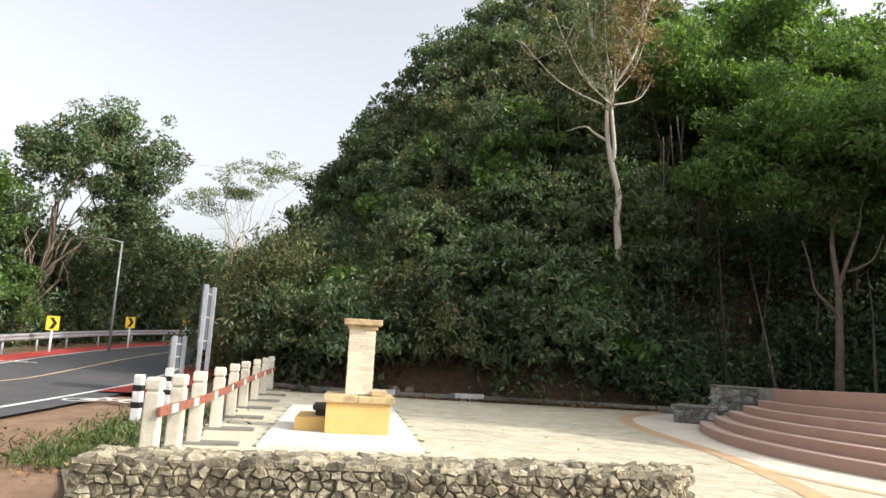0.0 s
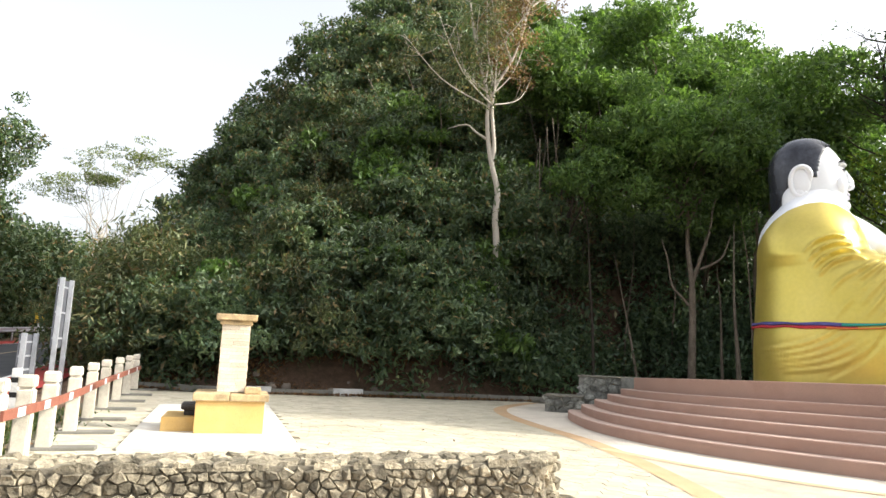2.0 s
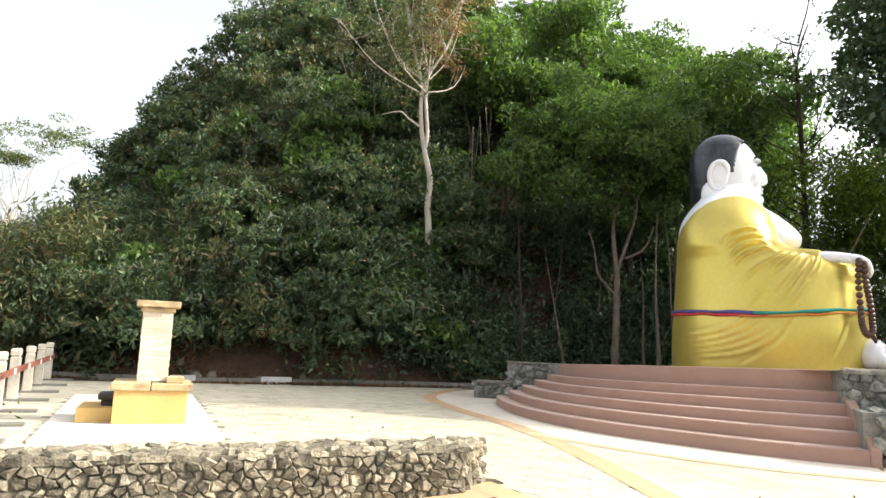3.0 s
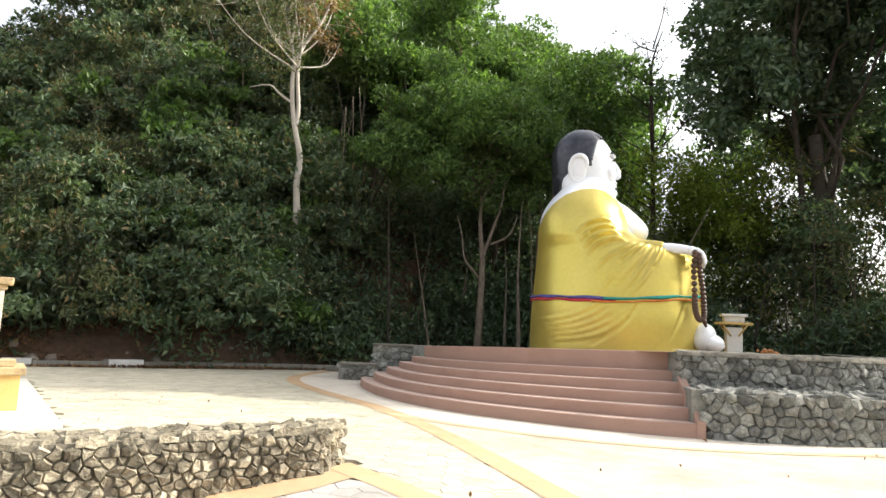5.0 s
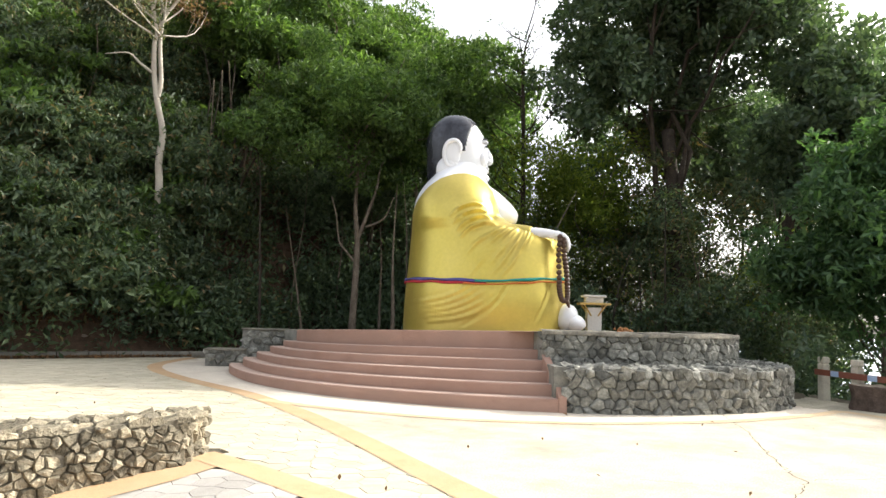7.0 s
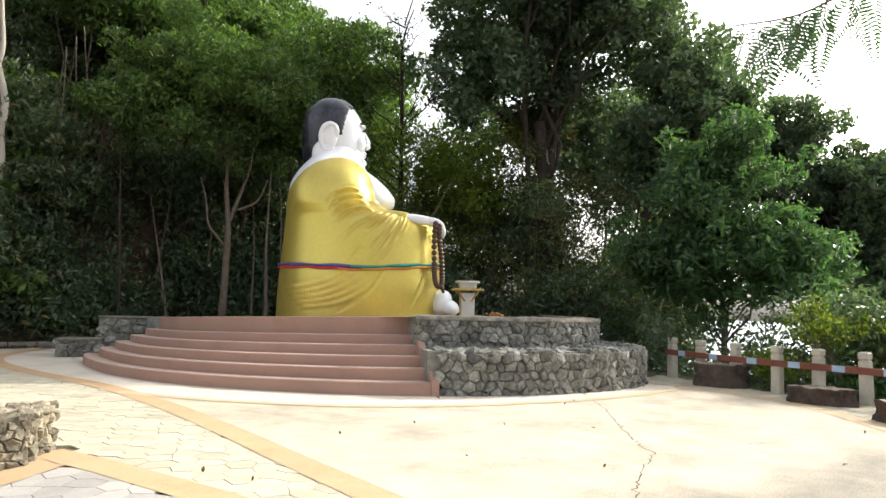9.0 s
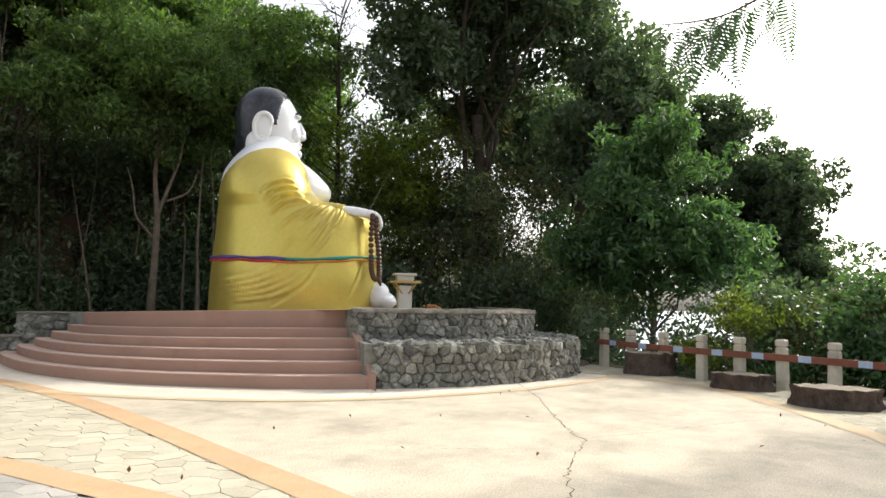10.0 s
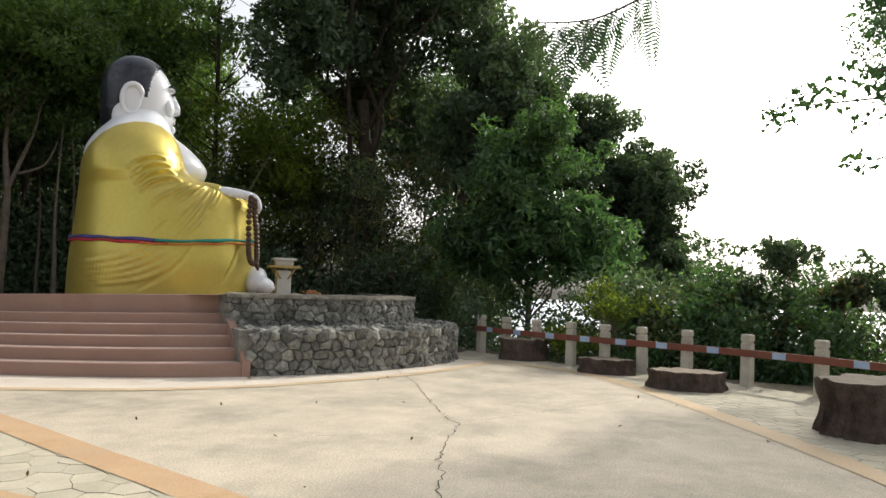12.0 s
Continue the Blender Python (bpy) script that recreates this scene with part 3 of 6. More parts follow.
def bicycle_mark(x, y, turn):
    bm = bmesh.new()
    m = pose(x, y, zr(0.022)(x, y), 0, 0, turn)
    for cx in (-0.55, 0.55):
        for k in range(20):
            a0, a1 = 2 * math.pi * k / 20, 2 * math.pi * (k + 1) / 20
            bm.faces.new([bm.verts.new(m @ Vector((cx + q * math.cos(a), q * math.sin(a), 0))) for q, a in ((0.27, a0), (0.36, a0), (0.36, a1), (0.27, a1))])
    for (ax, ay), (bx, by) in (((-0.55, 0), (-0.2, 0.5)), ((-0.2, 0.5), (0.4, 0.45)), ((-0.55, 0), (0.05, 0.02)), ((0.05, 0.02), (0.4, 0.45)), ((0.55, 0), (0.36, 0.7)), ((-0.3, 0.65), (-0.05, 0.65)), ((0.05, 0.02), (-0.2, 0.6))):
        d = Vector((bx - ax, by - ay, 0)).normalized()
        s = Vector((-d.y, d.x, 0)) * 0.045
        bm.faces.new([bm.verts.new(m @ (Vector((u, v, 0.001)) + w)) for (u, v), w in (((ax, ay), s), ((ax, ay), -s), ((bx, by), -s), ((bx, by), s))])
    solid("bicycle_marking", bm, M["road_white"], "worn white bicycle symbol painted beside the road", "road marking", kind="structure")
bicycle_mark(-6.9, 14.6, 10)
bicycle_mark(-15.3, 24.5, 12)

# ---- the square ----
# plan of the round platform's outer foot
FOOT = smooth_line([(6.35, 16.2), (5.75, 14.0), (5.75, 12.2), (6.2, 10.6), (6.95, 9.25), (7.75, 8.2), (8.63, 7.42), (9.64, 6.73), (10.93, 6.2), (12.2, 5.98), (13.3, 6.08), (14.2, 6.7), (14.9, 7.9),
                    (15.5, 10), (15.6, 12.5), (14.9, 15.5), (13, 17.6), (10.2, 18.4), (7.8, 17.8)], 10, True)


def inset(line, d):
    out, n = [], len(line)
    for i in range(n):
        a, b = np.array(line[i - 1]), np.array(line[(i + 1) % n])
        t = (b - a) / np.linalg.norm(b - a)
        p = np.array(line[i]) + np.array((-t[1], t[0])) * d
        out.append(tuple(p))
    return out


# bands on the ground
BAND = smooth_line([(6.6, 20.0), (5.75, 19.0), (5.0, 17.8), (4.66, 16.5), (4.6, 15.0), (4.68, 13.5), (4.85, 11.5), (4.72, 9.2), (4.42, 7.0), (4.1, 5.2), (3.75, 3.2), (3.2, 0.8), (2.6, -1.5)], 8)
RIM = smooth_line([(4.77, 10.7), (5.15, 9.7), (5.59, 8.85), (6.4, 7.75), (7.1, 7.1), (8.0, 6.5), (9.03, 6.05), (10.2, 5.65), (11.5, 5.4), (12.6, 5.3), (13.6, 5.3)], 8)
EDGE = smooth_line([(13.6, 5.3), (13.3, 4.0), (12.7, 2.9), (11.7, 2.0), (10.6, 1.16), (8.85, 0.0), (7.2, -1.0), (5.0, -2.2), (2.6, -3.4)], 8)
WALL_F = [(-3.05, 5.9), (2.3, 6.66)]
WALL_B = [(2.66, 7.2), (-3.0, 6.45)]

# base slab under everything
bm = bmesh.new()
prism(bm, [(-4.6, 8.6), (-3.3, 6.4), (2.7, 7.1), (2.6, 5), (3.4, -4), (14, -4), (14.2, -1), (14.2, 1.4), (14.9, 4.5), (16.4, 6.6), (17.5, 12), (15, 19.5), (8.2, 20.6), (4, 20.85), (-1.2, 20.45), (-5.3, 21.3)], -0.3, -0.022)
solid("pavement_bed", bm, M["joint"], "sandy bed showing in the paving joints", "pavement", kind="structure")

# concrete fan and pale ring
bm = bmesh.new()
poly = RIM + EDGE[1:] + [(x, y) for x, y in BAND[::-1] if y < 10.6]
f = bm.faces.new([bm.verts.new((x, y, 0.0)) for x, y in poly])
bmesh.ops.triangulate(bm, faces=[f])
bmesh.ops.recalc_face_normals(bm, faces=bm.faces)
if sum(q.normal.z for q in bm.faces) < 0:
    bmesh.ops.reverse_faces(bm, faces=bm.faces)
solid("pavement", bm, M["concrete"], "wide sunlit beige concrete floor with stains and cracks", "pavement", kind="structure")
bm = bmesh.new()
ring_poly = [p for p in BAND if p[1] >= 10.6] + RIM[4:] + [(13.9, 6.9), (9.0, 9.0), (7.0, 12), (7.6, 16.5), (7.8, 19.6)]
f = bm.faces.new([bm.verts.new((x, y, -0.004)) for x, y in ring_poly])
bmesh.ops.triangulate(bm, faces=[f])
bmesh.ops.recalc_face_normals(bm, faces=bm.faces)
if sum(q.normal.z for q in bm.faces) < 0:
    bmesh.ops.reverse_faces(bm, faces=bm.faces)
solid("pavement", bm, M["ring"], "pale smooth concrete ring round the steps", "pavement", kind="structure")

def band(line, half, z, mat, label):
    solid("pavement_band", ribbon(bmesh.new(), offset_line(line, half), offset_line(line, -half), z), mat, label, "pavement band", kind="structure")
band(BAND, 0.17, 0.006, M["ochre"], "ochre painted band curving between pavers and concrete")
band(RIM, 0.11, 0.008, M["ochre_faint"], "faded ochre line following the platform")
band(EDGE, 0.16, 0.006, M["ochre_faint"], "faded ochre line at the square's outer edge")
LOW = lambda x, y: max(-0.30, -(2.4 - x) * 0.10) if x < 2.4 else 0.0
band([(2.55, 6.98), (2.75, 6.0), (2.95, 4.6), (3.1, 3.0), (3.2, 1.0)], 0.17, 0.007, M["ochre"], "ochre painted band leading along the walkway")
wf = [(-3.0 + 0.56 * k, 5.72 + 0.075 * k) for k in range(10)]
solid("pavement_band", ribbon(bmesh.new(), [(x, y + 0.3) for x, y in wf] + [(2.5, 6.9)], [(x, y - 0.26) for x, y in wf] + [(2.62, 6.4)], lambda x, y: LOW(x, y) + 0.012), M["ochre"], "ochre painted band at the foot of the low wall", "pavement band", kind="structure")

# cracks in the concrete: thin dark fissures
def crack(pts, w, seed):
    rng = np.random.default_rng(seed)
    line = []
    for a, b in zip(pts, pts[1:]):
        L = math.dist(a, b)
        k = max(2, int(L / 0.07))
        for t in range(k):
            q = t / k
            line.append((a[0] + (b[0] - a[0]) * q + rng.normal() * 0.016, a[1] + (b[1] - a[1]) * q + rng.normal() * 0.016))
    line.append(pts[-1])
    ww = [w * rng.uniform(0.5, 1.4) for _ in line]
    l, r = offset_line(line, 0.5), offset_line(line, -0.5)
    mix = lambda p, q, s: (p[0] + (q[0] - p[0]) * s, p[1] + (q[1] - p[1]) * s)
    solid("crack", ribbon(bmesh.new(), [mix(p, q, s) for p, q, s in zip(line, l, ww)], [mix(p, q, s) for p, q, s in zip(line, r, ww)], 0.004), M["crack"], "dark jagged crack in the concrete", "crack", kind="structure")
crack([(10.95, 6.1), (9.6, 4.95), (8.4, 4.1), (7.3, 3.25), (7.15, 3.05), (6.2, 2.75), (5.6, 2.5), (5.0, 2.2), (4.3, 1.85), (3.6, 1.4)], 0.011, 1)
crack([(7.2, 3.1), (8.0, 2.7), (9.2, 2.2), (10.3, 1.7)], 0.006, 2)
crack([(5.7, 4.0), (6.05, 3.6)], 0.006, 3)

# ---- round platform with steps ----
TOP = 1.30


def deck(x, y):
    """Height of the platform's floor, which falls a little towards the hill."""
    return TOP - 0.0375 * max(0.0, y - 7.5)


plat = thing("platform", "round raised platform with terracotta steps and grey rubble retaining walls", "platform", kind="structure")
up_line = inset(FOOT, 0.95)
S0, S1 = 0, 56           # part of the outline that carries the steps
far_in, low_in = inset(FOOT, 1.62), inset(FOOT, 0.06)
bm = prism(bmesh.new(), [far_in[i] if i <= S1 or i >= len(FOOT) - 6 else p for i, p in enumerate(up_line)], -0.1, TOP)
bmesh.ops.triangulate(bm, faces=[f for f in bm.faces if len(f.verts) > 4])
for v in bm.verts:
    if v.co.z > 1:
        v.co.z = deck(v.co.x, v.co.y)
bm.normal_update()
for f in bm.faces:
    f.material_index = 0 if f.normal.z > 0.5 else 1
part("core", bm, [M["platform"], M["mortar"]], plat)
bm = prism(bmesh.new(), [far_in[i] if i <= S1 + 1 or i >= 119 else p for i, p in enumerate(low_in)], -0.1, 0.72)
bmesh.ops.triangulate(bm, faces=[f for f in bm.faces if len(f.verts) > 4])
part("lower_tier", bm, M["mortar"], plat, "grey rubble lower tier")

# steps: five treads between the two ends, then the platform's rim
n = len(FOOT)
RISE = [0.215, 0.415, 0.60, 0.785, 0.965]
TREAD = 0.31
def past_end(line, e):
    """The line's last step point carried on by e along the outline."""
    p, q = np.array(line[S1 - 1]), np.array(line[S1])
    return q + (q - p) / np.linalg.norm(q - p) * e
def step_lines(d, e):
    line = inset(FOOT, d)
    return line[S0:S1 + 1] + [tuple(past_end(line, e))]
for k in range(6):
    d = k * TREAD - 0.06
    z1 = RISE[k] if k < 5 else TOP + 0.012
    z0 = RISE[k - 1] - 0.02 if k else -0.03
    e = 0.36 - 0.052 * k
    outer_l, inner_l = step_lines(d, e), step_lines(d + TREAD + (0.02 if k < 5 else 0.55), e)
    bm = bmesh.new()
    vo0 = [bm.verts.new((x, y, z0)) for x, y in outer_l]
    vo1 = [bm.verts.new((x, y, z1 - 0.015)) for x, y in outer_l]
    edge_l = step_lines(d + 0.018, e)
    vo2 = [bm.verts.new((x, y, z1)) for x, y in edge_l]
    vi = [bm.verts.new((x, y, z1)) for x, y in inner_l]
    vb = [bm.verts.new((x, y, z0)) for x, y in inner_l]
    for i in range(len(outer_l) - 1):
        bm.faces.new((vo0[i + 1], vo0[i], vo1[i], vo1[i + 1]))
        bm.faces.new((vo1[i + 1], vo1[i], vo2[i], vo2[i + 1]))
        # upward faces take the paler colour that carries their light
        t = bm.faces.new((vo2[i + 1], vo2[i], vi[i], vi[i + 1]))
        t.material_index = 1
    for i in (0, -1):
        bm.faces.new((vo0[i], vo1[i], vo2[i], vi[i], vb[i]))
    bmesh.ops.recalc_face_normals(bm, faces=bm.faces)
    for v in bm.verts:
        if v.co.z > 0:
            v.co.z *= deck(v.co.x, v.co.y) / TOP
    part("step" if k < 5 else "rim", bm, [M["step"], M["step_top_lit"]], plat, "terracotta painted concrete step" if k < 5 else "tall terracotta rim")

# sloping cheek between steps and stone tiers
def cheek(i):
    a = [past_end(inset(FOOT, d), e) for d, e in ((-0.075, 0.36), (1.5, 0.09))]
    t = (a[1] - a[0]) / np.linalg.norm(a[1] - a[0])
    s = np.array((t[1], -t[0])) * 0.07
    bm = bmesh.new()
    prof = [(a[0], -0.03), (a[0], 0.24), (a[0] + t * 0.14, 0.385), (a[1], 1.15), (a[1], -0.03)]
    l = [bm.verts.new((*(p - s), z)) for p, z in prof]
    r = [bm.verts.new((*(p + s), z)) for p, z in prof]
    bm.faces.new(l[::-1]), bm.faces.new(r)
    for k in range(5):
        bm.faces.new((l[k], l[(k + 1) % 5], r[(k + 1) % 5], r[k]))
    bmesh.ops.recalc_face_normals(bm, faces=bm.faces)
    bmesh.ops.bevel(bm, geom=list(bm.edges), offset=0.012, segments=1, affect='EDGES')
    part("cheek", bm, M["step"], plat, "sloping terracotta cheek beside the steps")
cheek(S1)


# stone facing of the tiers
def along(line):
    """place(u, v, d) along a closed plan line."""
    pts = np.array(line + [line[0]])
    seg_l = np.linalg.norm(np.diff(pts, axis=0), axis=1)
    cum = np.concatenate([[0], np.cumsum(seg_l)])
    def place(u, v, d, lean=0.0):
        i = int(min(max(np.searchsorted(cum, u) - 1, 0), len(seg_l) - 1))
        t = (pts[i + 1] - pts[i]) / seg_l[i]
        p = pts[i] + t * (u - cum[i]) + np.array((t[1], -t[0])) * d
        return (p[0], p[1], v)
    return place, cum
pl, cl = along(FOOT)
pu, cu_ = along(up_line)
tier = part("stone_tier", box((11.0, 12.0, 0.2), (11.2, 12.2, 0.4)), M["mortar"], plat, "grey rubble facing of the tiers")
stone_face(tier, pl, cl[S1] + 0.40, cl[118], -0.12, 0.70, 0.185, 0.16, 0.055, M["stone_grey"], M["stone_grey_rest"], 150, gap=-0.035)
stone_face(tier, pu, cu_[S1] + 0.10, cu_[122], 0.64, TOP - 0.02, 0.185, 0.15, 0.05, M["stone_grey"], M["stone_grey_rest"], 140, gap=-0.035)
stone_face(tier, lambda u, v, d: (*pl(u, 0, 0.05 - v)[:2], 0.705 + d), cl[S1] + 0.38, cl[120], 0.0, 1.0, 0.2, 0.17, 0.035, M["stone_grey"], M["stone_grey_rest"], 0, gap=0.0, rest="terrace_stones")
# uneven copings
def coping(line, i0, i1, z, wide, mat, seed, parent=plat, inward=0.0):
    bm = bmesh.new()
    outs = inset(line, -0.075 + inward)[i0:i1]
    ins = inset(line, wide)[i0:i1]
    def fine(pts):
        return [tuple(np.array(a) + (np.array(b) - np.array(a)) * k / 3) for a, b in zip(pts, pts[1:]) for k in range(3)]
    outs, ins = fine(outs), fine(ins)
    j = lambda x, y, k: 0.022 * noise.noise((x * 5, y * 5, k + seed)) + 0.012 * noise.noise((x * 17, y * 17, k))
    rows = []
    for (x, y), (u, v) in zip(outs, ins):
        rows.append([bm.verts.new(p) for p in ((x, y, z - 0.07), (x + j(x, y, 5), y + j(x, y, 6), z - 0.01 + j(x, y, 1)), ((x * 3 + u) / 4, (y * 3 + v) / 4, z + 0.015 + j(x, y, 2)), ((x + u) / 2, (y + v) / 2, z + 0.012 + j(x, y, 3)), (u, v, z + 0.01))])
    for a, b in zip(rows, rows[1:]):
        for k in range(4):
            bm.faces.new((a[k], a[k + 1], b[k + 1], b[k]))
    bmesh.ops.recalc_face_normals(bm, faces=bm.faces)
    part("coping", bm, mat, parent, "rough mortar coping", True)
coping(up_line, S1 + 1, 126, TOP - 0.005, 0.5, M["mortar_top"], 2)

# short rubble walls at the far end of the steps
def rubble_block(lo, hi, turn, at, label):
    th = thing("rubble_wall", label, "wall", at, turn)
    part("core", box(lo, hi, 0.02), M["mortar"], th)
    stone_face(th, lambda u, v, d: (u, lo[1] - d, v), lo[0], hi[0], 0.0, hi[2], 0.26, 0.2, 0.04, M["stone_grey"], M["stone_grey_rest"], 40, gap=0.04)
    bm = box((lo[0] - 0.03, lo[1] - 0.06, hi[2] - 0.02), (hi[0] + 0.02, hi[1] + 0.02, hi[2] + 0.015), 0.01)
    part("coping", bm, M["mortar_top"], th)
rubble_block((0, 0, -0.05), (0.95, 0.7, 0.42), -28, (6.05, 17.35, 0), "short low grey rubble wall ending beside the steps")
rubble_block((0, 0, -0.05), (1.75, 0.8, 0.94), -28, (7.15, 17.75, 0), "short higher grey rubble wall behind the steps")

# ---- low rubble wall in front ----
low = thing("rubble_wall", "low buff rubble stone wall with rough mortar top", "wall")
bm = prism(bmesh.new(), WALL_F + WALL_B, -0.75, 0.415)
part("core", bm, M["mortar_buff"], low)
fd = np.array(WALL_F[1]) - np.array(WALL_F[0])
fl = np.linalg.norm(fd)
fd /= fl
fn = np.array((fd[1], -fd[0]))
stone_face(low, lambda u, v, d: (*(np.array(WALL_F[0]) + fd * u + fn * (d - 0.02)), v), 0.03, fl - 0.02, -0.36, 0.415, 0.112, 0.084, 0.055, M["stone"], M["stone_rest"], 290, gap=0.0)
ed = np.array(WALL_B[0]) - np.array(WALL_F[1])
el = np.linalg.norm(ed)
ed /= el
en = np.array((ed[1], -ed[0]))
stone_face(low, lambda u, v, d: (*(np.array(WALL_F[1]) + ed * u + en * (d - 0.02)), v), 0.0, el, -0.1, 0.415, 0.14, 0.1, 0.055, M["stone"], M["stone_rest"], 30, gap=0.0)
# its top is laid with the same broken stones
bd = np.array(WALL_B[1]) - np.array(WALL_F[0])
def wall_top(u, v, d):
    t = u / fl
    a = np.array(WALL_F[0]) * (1 - t) + np.array(WALL_F[1]) * t
    b = np.array(WALL_B[1]) * (1 - t) + np.array(WALL_B[0]) * t
    s = -0.06 + v / 0.5 * 1.1
    return (*(a * (1 - s) + b * s), 0.405 + d * 0.75)
stone_face(low, wall_top, -0.02, fl + 0.02, 0.0, 0.5, 0.15, 0.12, 0.05, M["stone"], M["stone_rest"], 0, gap=-0.02, rest="top_stones")

# ---- kerb and bank at the hill's foot ----
KERB = smooth_line([(-5.6, 21.9), (-3.2, 20.9), (-1.2, 20.55), (1.5, 20.75), (4, 20.85), (6.0, 20.7), (8.0, 20.5), (9.6, 20.4)], 3)
kerb = thing("kerb", "dark mossy concrete kerb along the foot of the bank", "kerb", kind="structure")
for i in range(len(KERB) - 1):
    a, b = Vector((*KERB[i], 0)), Vector((*KERB[i + 1], 0))
    L = (b - a).length
    m = Matrix.Translation(a) @ pose(0, 0, 0, 0, 0, math.degrees(math.atan2(b.y - a.y, b.x - a.x)))
    white = i in (5, 8)
    bm = box((0.01, 0, -0.05), (L - 0.01, 0.16, 0.15 + (0.05 if white else 0.0)), 0.02, m)
    part("kerbstone", bm, M["kerb_white"] if white else M["kerb"], kerb, "pale worn kerbstone" if white else "")

# ---- pillar on its pedestal ----
pad = solid("pavement_pad", prism(bmesh.new(), [(-2.47, 9.75), (-0.1, 10.05), (-1.0, 16.6), (-3.3, 16.0)], -0.05, 0.04, 0.01), M["pad"], "pale smooth concrete pad under the pillar", "pavement", kind="structure")
PT = 6.0
ped = thing("pedestal", "ochre plastered pedestal with a weathered stone slab on top", "pedestal", (-1.77, 11.26, 0.04), PT)
part("body", box((0, 0, 0), (1.05, 0.95, 0.50), 0.008), M["cream"], ped)
for x0, x1, dz in ((-0.05, 0.50, 0.0), (0.51, 1.11, -0.012)):
    part("slab", box((x0, -0.05, 0.50), (x1, 1.0, 0.615 + dz), 0.018), M["slab"], ped, "weathered stone slab")
part("block", box((0.72, 0.15, 0.605), (0.98, 0.5, 0.70), 0.015), M["slab"], ped, "loose-looking slab offcut")
pil = thing("pillar", "square pillar clad in buff split stone with a slab cap", "pillar", (-1.52, 11.66, 0.655), PT)
CW, CH = 0.44, 1.10
part("core", box((0.02, 0.02, 0), (CW - 0.02, CW - 0.02, CH)), M["joint"], pil)
z, row = 0.0, 0
while z < CH - 0.01:
    h = min(0.038 + 0.03 * hash2(row, 1), CH - z)
    for side in range(4):
        u = 0.0
        k = 0
        while u < CW - 0.001:
            w = min(0.10 + 0.22 * hash2(row, k, side), CW - u)
            if CW - u - w < 0.06:
                w = CW - u
            d = 0.012 * hash2(row, k, 9 + side)
            m = pose(CW / 2, CW / 2, 0, 0, 0, 90 * side)
            part("stone", box((u - CW / 2 + 0.0015, -CW / 2 - d, z + 0.0015), (u + w - CW / 2 - 0.0015, -CW / 2 + 0.03, z + h - 0.0015), 0.0, m), M["cladding"], pil)
            u += w
            k += 1
    z += h
    row += 1
cap = part("cap", box((-0.04, -0.04, CH), (CW + 0.04, CW + 0.04, CH + 0.07), 0.012), M["slab"], pil, "stepped weathered slab cap")
part("top_slab", box((-0.11, -0.11, CH + 0.07), (CW + 0.11, CW + 0.11, CH + 0.175), 0.02), M["slab"], cap)
blk = thing("pedestal", "low ochre plastered block beside the taller pedestal", "pedestal", (-2.3, 11.45, 0.04), PT)
part("body", box((0, 0, 0), (0.55, 1.0, 0.22), 0.008), M["cream"], blk)
urn = thing("stone_base", "dark carved stone base on the low block", "stone base", (-2.02, 11.75, 0.26), PT)
part("foot", box((0, 0, 0), (0.42, 0.42, 0.09), 0.02), M["dark_stone"], urn)
part("top", box((-0.05, -0.05, 0.09), (0.47, 0.47, 0.19), 0.035), M["dark_stone"], urn)


# ---- fences ----
def fence_post(h=0.9, half=0.085):
    bm = bmesh.new()
    prof = [(half * 1.06, -0.15), (half, h - 0.16), (half * 0.78, h - 0.15), (half * 0.78, h - 0.125), (half * 1.02, h - 0.115), (half * 1.02, h - 0.025), (half * 0.8, h)]
    rows = [[bm.verts.new((sx * r, sy * r, z)) for sx, sy in ((-1, -1), (1, -1), (1, 1), (-1, 1))] for r, z in prof]
    for a, b in zip(rows, rows[1:]):
        for k in range(4):
            bm.faces.new((a[k], a[(k + 1) % 4], b[(k + 1) % 4], b[k]))
    bm.faces.new(rows[-1])
    bmesh.ops.bevel(bm, geom=[e for e in bm.edges if abs(e.verts[0].co.z - e.verts[1].co.z) > 0.05], offset=0.014, segments=2, affect='EDGES')
    return bm


